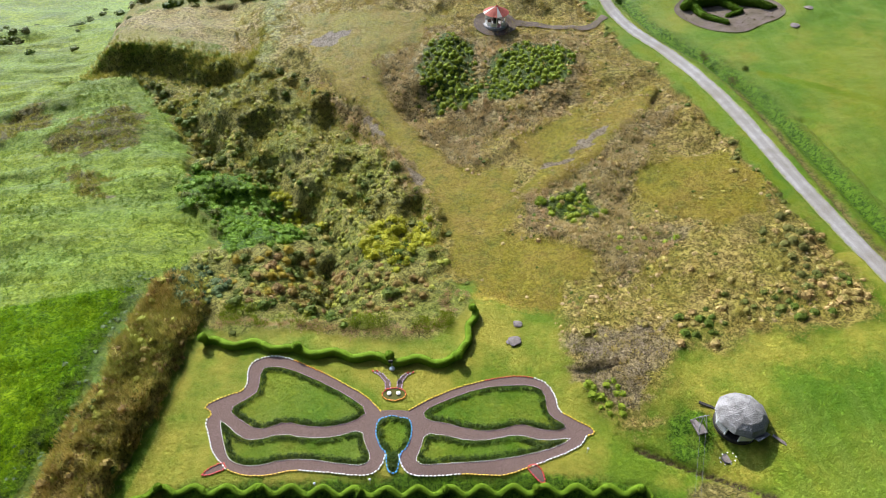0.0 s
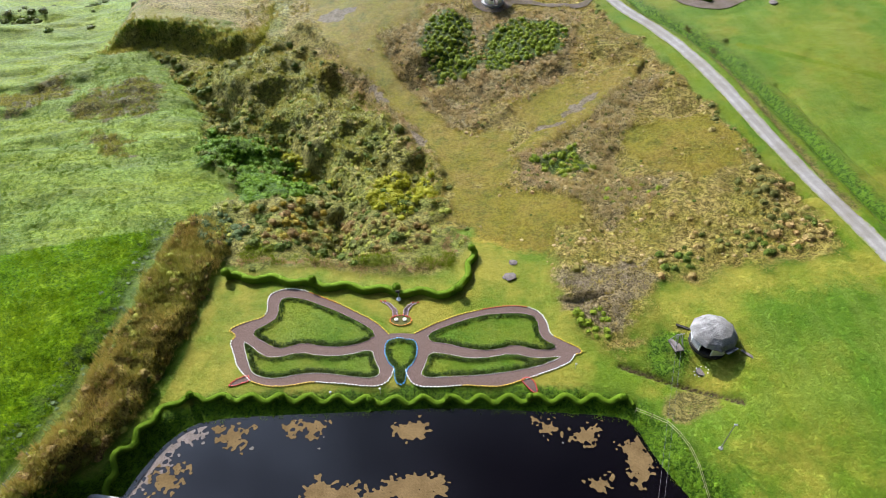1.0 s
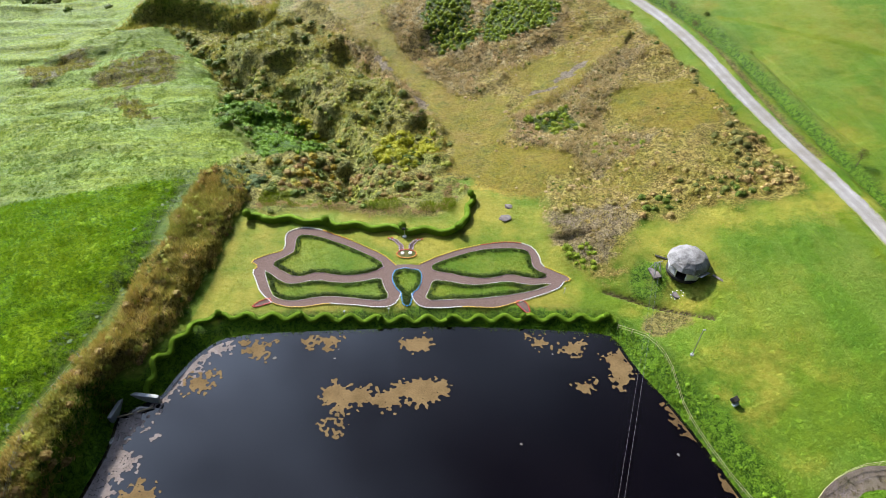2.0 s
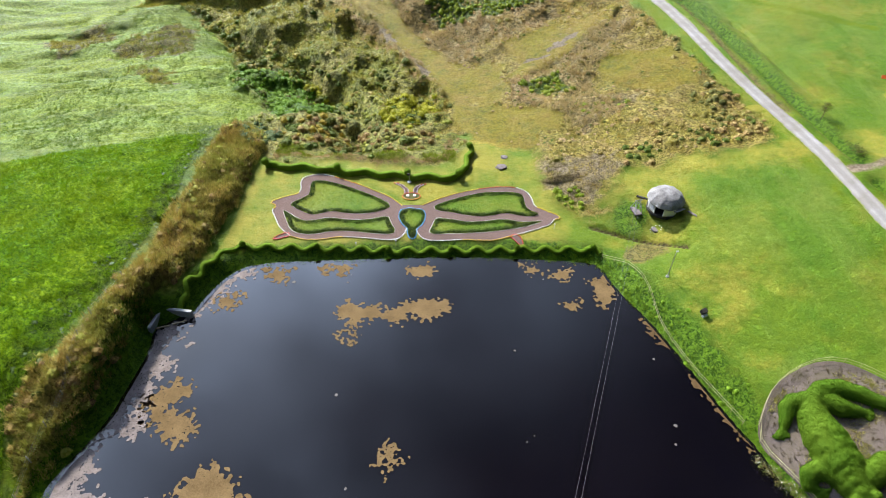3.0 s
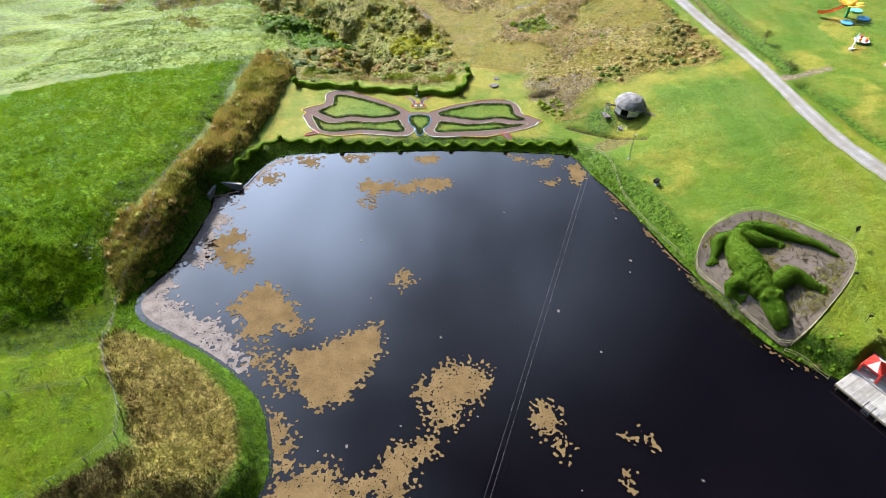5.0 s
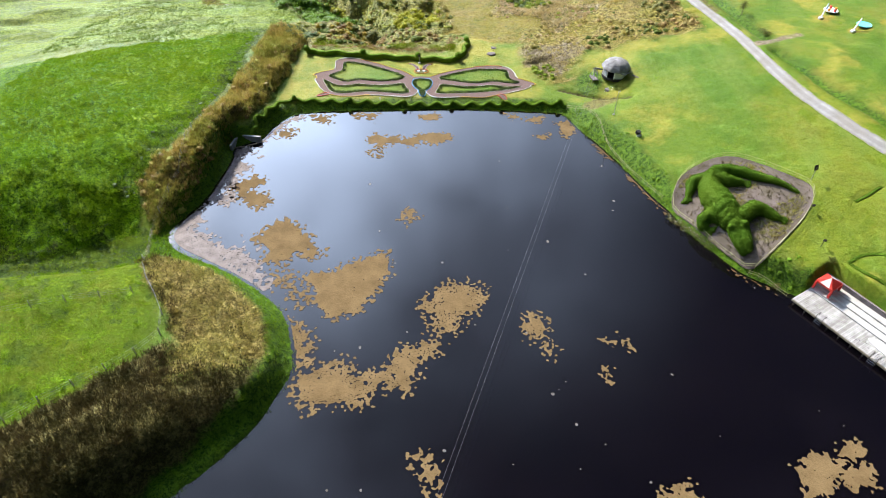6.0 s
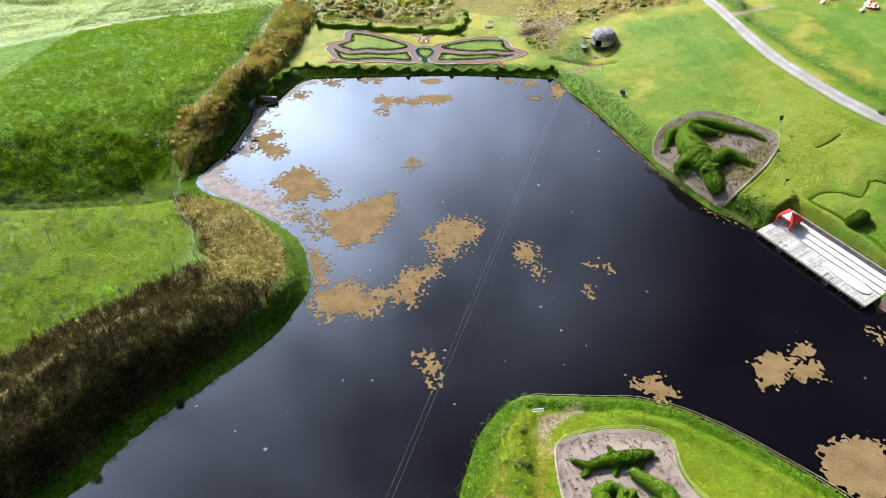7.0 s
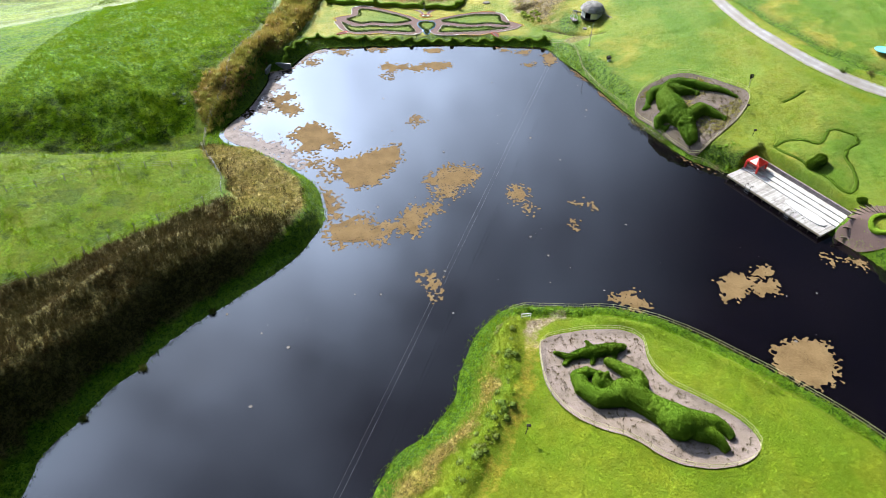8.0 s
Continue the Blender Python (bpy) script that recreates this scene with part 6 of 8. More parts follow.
scum([(39.5, -42.9), (42.8, -43.0), (42.5, -45.2), (39.1, -45.2)], 0.1, 270)
scum([(19.4, -45.5), (22.1, -44.0), (23.8, -45.7), (23.6, -47.4), (21.7, -47.6)], 0.4, 277)
scum([(18.3, -25.2), (20.1, -24.7), (20.7, -26.6)], 0.6, 284)
scum([(-7.7, -0.6), (-6.5, 1.2), (-5.3, -0.6), (-6.5, -2.2)], 0.6, 291)
scum([(37.9, -54.7), (40.5, -53.4), (44.8, -53.5), (44.7, -56.6), (42.8, -59.9), (40.2, -60.2), (36.7, -58.1)], 0.1, 298)
scum([(-4.1, 27.8), (-0.5, 28.3), (-1.0, 26.5), (-3.3, 26.3)], 0.1, 305)
scum([(15.2, 25.6), (18.7, 27.7), (17.3, 24.8)], 0.1, 312)
scum([(16.0, 20.9), (18.6, 21.1), (17.3, 19.5)], 0.1, 319)
scum([(20.6, 24.8), (22.8, 25.6), (23.6, 22.6), (21.4, 20.2)], 0.15, 326)
scum([(-28.8, 22.8), (-25.9, 23.6), (-26.7, 21.5), (-28.7, 20.7)], 0.2, 333)
scum([(-23.8, 27.6), (-20.4, 27.8), (-21.0, 25.5), (-22.8, 26.4)], 0.3, 340)
scum([(-15.9, 28.6), (-11.8, 28.6), (-12.7, 27.1), (-15.4, 27.3)], 0.3, 347)
scum([(11.6, 27.9), (14.7, 27.9), (13.5, 26.4)], 0.3, 354)
scum([(54.4, -38.7), (57.0, -39.2), (56.5, -40.5)], 0.6, 361)
scum([(10.4, -26.4), (11.6, -26.2), (11.0, -27.6)], 0.7, 368)
scum([(16.6, -29.6), (17.8, -29.4), (17.2, -30.8)], 0.6, 375)
scum([(52.0, -38.6), (53.2, -38.2), (52.8, -39.6)], 0.7, 382)
scum([(-12.5, 16.4), (-11.0, 16.6), (-11.6, 15.2)], 0.6, 389)
# flakes drifting off the western point
scum([(-22.5, -20.5), (-19, -22.5), (-18.2, -27), (-19.6, -28.6), (-20.6, -26)], 0.85, 431)
scum([(-25.5, -12.5), (-22, -12.0), (-22.5, -14.5), (-24.5, -15.0)], 0.7, 443)
scum([(-21.5, -15.5), (-19.8, -15.0), (-19.8, -17.5), (-21.0, -18.5)], 0.85, 447)
# brown silt showing along the eastern shore
scum([(29.6, 8.6), (31.4, 3.6), (33.0, 0.4), (34.4, -3.6), (36.4, -4.0), (35.6, -0.5), (34.0, 3.0), (32.1, 8.5)], 0.05, 471, M_SILT, "brown silt at the water's edge")
scum([(25.8, 17.6), (27.6, 13.8), (29.6, 13.6), (28.0, 18.2)], 0.1, 475, M_SILT, "brown silt at the water's edge")
scum([(38.8, -13.2), (41.4, -15.6), (43.2, -17.2), (44.7, -16.4), (41.9, -14.4), (40.1, -12.5)], 0.15, 479, M_SILT, "brown silt at the water's edge")
# pale scum gathered along the western shore
scum([(-33.5, 18.0), (-32.0, 16.0), (-32.8, 10.5), (-33.8, 5.0), (-35.2, 0.5), (-35.5, -4.5), (-33.0, -6.5), (-29.5, -10.0), (-26.0, -13.8), (-26.5, -17.5),
      (-32.5, -15.0), (-41.0, -9.5), (-43.5, -5.0), (-43.4, -1.0), (-40.5, 4.5), (-39.4, 10.0), (-38.5, 14.5), (-37.0, 18.5)], 0.7, 461, M_PALE_SCUM, "pale lilac scum gathered along the shore", 0.13, 0.42, 11.0)
scum([(-32.0, 18.5), (-29.5, 22.5), (-27.0, 26.2), (-25.2, 27.6), (-25.8, 28.6), (-28.2, 27.0), (-30.4, 24.0), (-32.6, 19.8)], 0.5, 467, M_PALE_SCUM, "pale scum flakes along the shore", 0.15)


# small drifting flakes
n = 200
sx, sy = rng.uniform(-38, 52, n), rng.uniform(-62, 27, n)
keep = (sd(POND, sx, sy) < -0.6) & (patchy(sx, sy, 0.12, 141, 0.42, 0.62) > rng.uniform(0, 1, n))
sx, sy = sx[keep], sy[keep]
turn, size = rng.uniform(0, 6.28, len(sx)), rng.uniform(0.08, 0.26, len(sx))
ring = np.arange(6) * math.pi / 3
v = np.stack([sx[:, None] + np.cos(ring + turn[:, None]) * size[:, None] * rng.uniform(0.5, 1.3, (len(sx), 6)),
              sy[:, None] + np.sin(ring + turn[:, None]) * size[:, None] * rng.uniform(0.5, 1.3, (len(sx), 6)), np.full((len(sx), 6), 0.03)], -1).reshape(-1, 3)
tagged(new("scum", mesh_from("scum", v, np.arange(len(v)).reshape(-1, 6), plain("drift", (0.06, 0.055, 0.052), (0.13, 0.118, 0.11), 2.0, 0.8))), "small pale flakes drifting on the pond", "pond scum", "scum rafts", "stuff")

# reeds at the foot of the south-west bank
for x, y, r_ in ((-33.0, -46.5, 0.4), (-39.3, -55.2, 0.5), (-43.8, -62.0, 0.35)):
    bx, by = x + rng.normal(0, r_ * 0.4, 40), y + rng.normal(0, r_ * 0.4, 40)
    tuft = blades(bx, by, np.maximum(ground(bx, by), -0.05), rng, 9, 0.6, 0.07, 0.2, 0.8)
    tagged(new("reeds", mesh_from("reeds", *tuft, M_SHRUB)), "clump of olive reeds at the water's edge", "reeds", "reed clumps", "stuff")


# ---- clipped hedges and topiary ----
def fuzz(v, f, count, size, seed, lean=0.5):
    """Small leaf clusters standing off a triangle surface: extra triangles in the same mesh."""
    r = np.random.default_rng(seed)
    a, b, c = v[f[:, 0]], v[f[:, 1]], v[f[:, 2]]
    nrm = np.cross(b - a, c - a)
    area = np.linalg.norm(nrm, axis=1)
    pick = r.choice(len(f), count, p=area / area.sum())
    u, w = r.uniform(0, 1, (2, count, 1))
    flip = u + w > 1
    u, w = np.where(flip, 1 - u, u), np.where(flip, 1 - w, w)
    p = a[pick] + (b - a)[pick] * u + (c - a)[pick] * w
    n = nrm[pick] / (area[pick][:, None] + 1e-9) + r.normal(0, lean, (count, 3))
    n /= np.linalg.norm(n, axis=1, keepdims=True)
    t = np.cross(n, r.normal(0, 1, (count, 3)))
    t /= np.linalg.norm(t, axis=1, keepdims=True) + 1e-9
    s = size * r.uniform(0.6, 1.4, (count, 1))
    q = np.stack([p - t * s * 0.5, p + t * s * 0.5, p + n * s * 1.3], 1).reshape(-1, 3)
    return np.concatenate([v, q]), np.concatenate([f, np.arange(len(q)).reshape(-1, 3) + len(v)])


def hedge(name, pts, width, height, wave, period, label, leaf=90, seed=1, parent_balls=(), turns=2, material=None):
    """A clipped hedge that snakes along a line, with clipped balls at its nodes."""
    line = along(rounded(pts, turns, False), 0.22)
    v, n, k = [], 11, 0
    for k, (x, y, a) in enumerate(line):
        s = k * 0.22
        off = wave * math.sin(2 * math.pi * s / period)
        turn = a + math.atan(wave * 2 * math.pi / period * math.cos(2 * math.pi * s / period))
        cx, cy = x - math.sin(a) * off, y + math.cos(a) * off
        for j in range(n):
            th = math.pi * j / (n - 1)
            px = math.cos(th)
            px = math.copysign(abs(px) ** 0.55, px) * width / 2
            pz = math.sin(th) ** 0.5 * height
            bumpy = 1 + 0.16 * noise.noise((cx * 1.7 + px, cy * 1.7, pz * 1.5 + seed))
            v.append((cx - math.sin(turn) * px * bumpy, cy + math.cos(turn) * px * bumpy, pz * bumpy))
    v = np.array(v)
    base = ground(v[:, 0], v[:, 1])
    mid = base.reshape(-1, n)[:, n // 2]
    v[:, 2] += np.repeat(mid, n) * 0.7 + base * 0.3 - 0.06
    i, j = np.meshgrid(np.arange(n - 1), np.arange(len(line) - 1))
    a0 = (j * n + i).ravel()
    f = np.concatenate([np.stack([a0, a0 + 1, a0 + n + 1], 1), np.stack([a0, a0 + n + 1, a0 + n], 1)])
    v, f = fuzz(v, f, int(1.5 * leaf * len(line) * 0.22), 0.07, seed)
    root = thing(name, Matrix(), label, "hedge", "clipped hedges")
    part("hedge_body", mesh_from("hedge_body", v, f, material or M_HEDGE), None, root)
    for q, (bx, by, r) in enumerate(parent_balls):
        bm = bmesh.new()
        bmesh.ops.create_icosphere(bm, subdivisions=3, radius=r)
        for w in bm.verts:
            w.co *= 1 + 0.1 * noise.noise(w.co * 3 + Vector((bx, by, 0)))
        bmesh.ops.triangulate(bm, faces=bm.faces)
        bv, bf = np.array([w.co for w in bm.verts]), np.array([[w.index for w in t.verts] for t in bm.faces])
        bm.free()
        bv, bf = fuzz(bv, bf, 520, 0.07, seed + q)
        part("clipped_ball", mesh_from("clipped_ball", bv, bf, M_HEDGE), None, root, "rounded clipped ball", pose(bx, by, gz(bx, by) + height + r * 0.3))
    return root


hedge("hedge", [(-32.8, 19.9), (-33.1, 22.6), (-32.1, 25.0), (-31.1, 26.6), (-30.7, 28.3), (-28.6, 30.9), (-27.2, 31.3), (-21.3, 31.2), (-14.6, 31.1),
                (-6.6, 30.8), (2.2, 30.8), (11.6, 30.6), (17.7, 30.3), (21.8, 30.1), (22.9, 29.5)], 0.62, 0.45, 0.34, 3.25,
      "snaking clipped green hedge along the pond's edge", 110, 3,
      [(-27.2, 31.3, 0.42), (-17.0, 31.15, 0.4), (-7.0, 30.8, 0.4), (1.8, 30.8, 0.4), (11.2, 30.6, 0.4), (21.8, 30.1, 0.42)])
hedge("hedge", [(-27.0, 49.9), (-24.3, 49.6), (-18.8, 49.1), (-15.2, 48.1), (-9.1, 47.5), (-4.3, 46.6), (2.4, 46.2), (4.2, 47.0), (4.4, 48.6), (5.4, 50.4),
                (6.2, 52.9), (6.0, 54.0)], 0.85, 0.95, 0.36, 5.0, "wavy clipped green hedge above the butterfly bed", 110, 8,
      [(-26.9, 49.9, 0.6), (-15.4, 48.4, 0.55), (-4.3, 46.8, 0.55), (3.8, 46.6, 0.6), (6.0, 54.0, 0.5)])
# dark blades added along the fish's shallow trench to draw its outline
hedge("hedge", FISH + FISH[:1], 0.5, 0.2, 0.0, 3.0, "low dark leaf strip along the fish-shaped trench in the lawn", 120, 12, turns=1, material=M_FISH)


def chain(balls, *nodes):
    """Overlapping balls from node to node; a node is (x, y, z, radius)."""
    for (ax, ay, az, ar), (bx, by, bz, br) in zip(nodes[:-1], nodes[1:]):
        d = math.dist((ax, ay, az), (bx, by, bz))
        n = max(1, int(d / (0.45 * min(ar, br))))
        for k in range(n + 1):
            u = k / n
            balls.append((ax + (bx - ax) * u, ay + (by - ay) * u, az + (bz - az) * u, ar + (br - ar) * u))


def topiary(name, balls, label, category, voxel=0.16, leaf=9000, size=0.13, lift=0.1, seed=1):
    """One clipped figure from overlapping balls, fused, roughened and clothed in leaf tips."""
    bm = bmesh.new()
    for x, y, z, r in balls:
        made = bmesh.ops.create_icosphere(bm, subdivisions=2, radius=r)
        bmesh.ops.translate(bm, vec=(x, y, gz(x, y) + lift + z), verts=made["verts"])
    tmp = new(name, as_mesh(name, bm, None))
    m = tmp.modifiers.new("fuse", "REMESH")
    m.mode, m.voxel_size = "VOXEL", voxel
    s = tmp.modifiers.new("soften", "SMOOTH")
    s.factor, s.iterations = 0.6, 5
    t = tmp.modifiers.new("triangles", "TRIANGULATE")
    me = bpy.data.meshes.new_from_object(tmp.evaluated_get(bpy.context.evaluated_depsgraph_get()))
    old = tmp.data
    bpy.data.objects.remove(tmp)
    bpy.data.meshes.remove(old)
    v = np.empty(len(me.vertices) * 3)
    me.vertices.foreach_get("co", v)
    f = np.empty(len(me.loops), np.int32)
    me.loops.foreach_get("vertex_index", f)
    bpy.data.meshes.remove(me)
    v, f = v.reshape(-1, 3), f.reshape(-1, 3)
    v = v + 0.10 * np.stack([fbm(v[:, 1] * 1.5, v[:, 2] * 1.5, 1), fbm(v[:, 0] * 1.5, v[:, 2] * 1.5, 2), fbm(v[:, 0] * 1.5, v[:, 1] * 1.5, 3)], 1) - 0.05
    v = v + 0.09 * np.stack([fbm(v[:, 1] * 4.5, v[:, 2] * 4.5, 4, 2), fbm(v[:, 0] * 4.5, v[:, 2] * 4.5, 5, 2), 1.6 * fbm(v[:, 0] * 4.5, v[:, 1] * 4.5, 6, 2)], 1) - 0.05
    v, f = fuzz(v, f, int(leaf * 1.7), size * 0.8, seed, 0.45)
    return solid(name, mesh_from(name, v, f, M_TOPIARY), None, Matrix(), label, category, "topiary figures")


croc = []
chain(croc, (50.7, -2.9, 0.1, 0.25), (49.1, -1.0, 0.25, 0.42), (47.0, 0.9, 0.35, 0.6), (44.9, 2.6, 0.45, 0.8), (43.0, 3.7, 0.5, 0.95), (41.1, 3.7, 0.55, 1.05), (39.7, 2.4, 0.55, 1.15),
      (39.3, 0.8, 0.5, 1.55), (39.5, -1.7, 0.45, 2.05), (39.8, -4.3, 0.45, 2.15), (40.1, -6.3, 0.5, 1.6), (40.3, -7.4, 0.6, 1.3))
for dx in (-1, 1):
    chain(croc, (40.5 + 0.45 * dx, -8.2, 0.65, 1.0), (40.5 + 0.4 * dx, -9.6, 0.5, 0.85), (40.6 + 0.34 * dx, -10.9, 0.35, 0.68), (40.7 + 0.28 * dx, -11.6, 0.25, 0.5))
chain(croc, (39.7, 2.8, 0.5, 1.0), (38.0, 2.9, 0.5, 0.95), (37.2, 2.4, 0.4, 0.8), (36.7, 1.2, 0.2, 0.62), (36.4, 0.7, 0.1, 0.5))
chain(croc, (41.0, 2.5, 0.5, 1.0), (42.3, 1.5, 0.5, 0.95), (43.6, 1.0, 0.25, 0.65), (44.3, 0.9, 0.1, 0.45))
chain(croc, (39.4, -5.5, 0.6, 1.2), (38.0, -4.6, 0.55, 1.05), (37.0, -4.7, 0.45, 0.92), (36.8, -5.5, 0.3, 0.72), (37.2, -6.0, 0.1, 0.48))
chain(croc, (41.8, -6.1, 0.6, 1.2), (43.6, -5.0, 0.65, 1.15), (45.0, -5.5, 0.4, 0.9), (46.0, -6.7, 0.2, 0.7), (46.5, -7.2, 0.1, 0.48))
for fx, fy, d in ((36.2, 0.3, -2.0), (44.4, 0.8, -0.5), (37.4, -6.2, -1.1), (46.6, -7.3, -0.5)):
    for k in (-0.75, -0.25, 0.25, 0.75):
        chain(croc, (fx, fy, 0.1, 0.3), (fx + 0.9 * math.cos(d + k), fy + 0.9 * math.sin(d + k), 0.05, 0.2))
croc += [(39.3, -8.3, 1.75, 0.42), (41.0, -8.3, 1.75, 0.42)]
croc = [(x, y, z, r * 1.09) for x, y, z, r in croc]
topiary("topiary_crocodile", croc, "large green clipped crocodile lying on bare soil", "topiary", 0.15, 34000, 0.085, 0.1, 21)

fish = []
chain(fish, (17.9, -55.8, 0.35, 0.4), (16.4, -56.1, 0.45, 0.72), (14.4, -56.2, 0.45, 0.78), (12.9, -56.3, 0.4, 0.6), (11.3, -56.7, 0.3, 0.4), (9.8, -56.1, 0.2, 0.24))
chain(fish, (11.5, -56.7, 0.25, 0.38), (10.6, -57.8, 0.1, 0.26))
chain(fish, (14.2, -56.7, 0.3, 0.35), (13.9, -57.7, 0.1, 0.25))
chain(fish, (16.7, -56.6, 0.3, 0.3), (16.6, -57.3, 0.1, 0.2))
chain(fish, (14.0, -55.6, 0.8, 0.35), (13.6, -55.1, 1.1, 0.2))
topiary("topiary_fish", fish, "small green clipped fish lying on bare soil", "topiary", 0.12, 8000, 0.10, 0.1, 22)

figure = []
chain(figure, (16.2, -62.9, 0.4, 1.2), (13.4, -63.2, 0.35, 1.0), (11.9, -61.6, 0.35, 0.92), (11.6, -60.0, 0.35, 0.78), (12.8, -59.3, 0.35, 0.6), (13.8, -59.5, 0.3, 0.42))
chain(figure, (14.2, -60.9, 0.45, 1.08), (14.8, -61.5, 0.35, 0.8))
figure += [(13.8, -60.4, 1.35, 0.28), (14.7, -60.6, 1.35, 0.28)]
chain(figure, (15.6, -57.8, 0.25, 0.46), (17.1, -59.2, 0.35, 0.72), (18.3, -60.4, 0.4, 0.9), (18.4, -61.4, 0.4, 1.0))
chain(figure, (16.4, -62.4, 0.35, 1.6), (17.6, -63.2, 0.35, 1.5), (18.6, -64.1, 0.3, 1.38), (20.0, -65.4, 0.3, 1.5), (21.1, -66.8, 0.3, 1.9), (22.4, -66.9, 0.3, 1.6))
chain(figure, (23.4, -66.4, 0.3, 1.05), (24.6, -66.6, 0.25, 0.92), (25.5, -67.1, 0.15, 0.72), (26.2, -67.9, 0.05, 0.5))
chain(figure, (23.0, -67.9, 0.3, 1.0), (24.1, -68.2, 0.25, 0.85), (24.7, -68.8, 0.15, 0.66), (25.1, -69.4, 0.05, 0.48))
for fx, fy in ((26.2, -68.0), (25.1, -69.5)):
    for k in (-0.5, -0.1, 0.3):
        chain(figure, (fx + k * 0.6, fy + k * 0.4, 0.1, 0.24), (fx + 0.25 + k * 0.8, fy - 0.35 + k * 0.4, 0.05, 0.18))
figure = [(x, y, z * 1.3 + 0.15, r * 1.04) for x, y, z, r in figure]
topiary("topiary_figure", figure, "large green clipped figure lying curled on bare soil", "topiary", 0.14, 26000, 0.085, 0.1, 23)

beast = []
chain(beast, (53.0, 126.5, 0.6, 1.0), (55.0, 127.6, 0.9, 1.3), (58.5, 127.6, 1.0, 1.5), (62.5, 127.0, 1.0, 1.5), (65.0, 125.0, 0.8, 1.1), (67.6, 122.4, 0.4, 0.7))
chain(beast, (54.6, 126.4, 0.5, 0.8), (55.2, 122.4, 0.4, 0.65), (58.6, 118.4, 0.2, 0.55))
chain(beast, (60.2, 126.4, 0.5, 0.8), (62.6, 122.2, 0.3, 0.55), (59.6, 121.0, 0.2, 0.5))
chain(beast, (65.4, 125.6, 0.5, 0.6), (69.0, 122.2, 0.2, 0.4))
topiary("topiary_beast", beast, "green clipped beast lying on a dark soil bed", "topiary", 0.25, 6000, 0.2, 0.1, 24)

bush = []
chain(bush, (56.3, -21.6, 0.4, 0.95), (57.5, -21.2, 0.45, 0.95))
topiary("clipped_bush", bush, "bright green clipped bush in the fish's lawn", "bush", 0.14, 2600, 0.16, 0.0, 25)

# ---- butterfly bed ----
WING_W = [(-5.2, 40.0), (-6.7, 41.8), (-9.4, 43.6), (-12.2, 45.3), (-15.8, 47.2), (-17.9, 47.8), (-19.8, 47.5), (-21.0, 46.4), (-20.5, 43.1), (-22.7, 42.3),
          (-25.1, 41.0), (-23.7, 40.0), (-24.4, 39.2), (-23.5, 37.1), (-22.6, 35.1), (-21.6, 34.1), (-20.9, 33.3), (-19.0, 32.6), (-16.7, 32.5), (-13.9, 33.1),
          (-10.9, 32.8), (-8.0, 32.4), (-5.9, 32.3), (-4.8, 33.2), (-4.4, 34.8)]
WING_E = [(-3.0, 34.4), (-2.6, 33.0), (-1.6, 32.2), (1.4, 32.1), (3.7, 32.3), (6.6, 32.0), (8.4, 32.0), (12.1, 33.3), (15.3, 34.5), (16.9, 35.4), (17.2, 36.3),
          (18.2, 36.4), (18.3, 37.1), (16.6, 38.2), (14.7, 39.5), (14.8, 41.1), (14.1, 43.1), (12.3, 44.1), (9.6, 44.2), (6.3, 43.6), (3.0, 42.6), (0.3, 41.3), (-2.1, 39.9)]
HEAD = [(-3.7 + 1.35 * math.cos(a), 42.05 + 0.85 * math.sin(a)) for a in np.linspace(0, 2 * math.pi, 15)[:-1]]
FEET = [[(-23.3, 32.6), (-22.9, 33.4), (-21.3, 34.2), (-20.9, 33.4), (-22.1, 32.9)], [(10.4, 32.9), (11.6, 33.2), (12.3, 31.3), (11.7, 31.1), (10.8, 32.1)]]
FEELERS = [[(-4.4, 42.9), (-4.5, 43.8), (-5.2, 44.7), (-6.0, 45.3)], [(-3.1, 42.9), (-3.0, 43.9), (-2.5, 44.6), (-1.8, 45.0)]]

wings = rounded(WING_W, 1, False) + rounded(WING_E, 1, False)
wings += [(-3.2, 40.0), (-4.1, 40.0)]
loops = [rounded(b, 1) for b in BEDS]
body = rounded(BODY, 1)
butterfly = thing("butterfly_bed", Matrix(), "butterfly-shaped gravel bed edged with painted stones on the lawn", "flower bed")


def sheet(name, outline, material, parent, holes=(), lift=0.05, label=""):
    v, f = fill(outline, holes, 0.8)
    return part(name, mesh_from(name, np.c_[v, ground(v[:, 0], v[:, 1]) + lift], f, material, True), None, parent, label)


sheet("gravel_path", wings, M_PATH, butterfly, loops + [body], 0.05, "reddish gravel path")
for f_ in FEET:
    sheet("foot", rounded(f_, 1), M_PATH, butterfly, (), 0.05, "small red-edged gravel foot")
sheet("head", HEAD, leafy("head_plants", (0.03, 0.06, 0.01), (0.09, 0.12, 0.02), (0.08, 0.06, 0.02)), butterfly, (), 0.06, "round planted head")
for f_ in FEELERS:
    left = [(x - 0.24, y - 0.05) for x, y in f_]
    sheet("feeler", left + [(x + 0.24, y + 0.05) for x, y in reversed(f_)], M_PATH, butterfly, (), 0.055, "curved gravel feeler")
for ex in (-4.25, -3.2):
    part("eye", lathe([(0.24, 0), (0.26, 0.1), (0.0, 0.22)], 12), M_WHITE, butterfly, "round white eye", pose(ex, 42.15, gz(ex, 42.15) + 0.08))

stone_me = {}
for key, mat_ in (("white", M_WHITE), ("yellow", M_YELLOW), ("blue", M_BLUE), ("red", M_RED), ("mauve", M_PURPLE), ("orange", M_ORANGE)):
    stone_me[key] = as_mesh("edging_stone", box(0.26, 0.14, 0.14, None, 0.025), mat_)


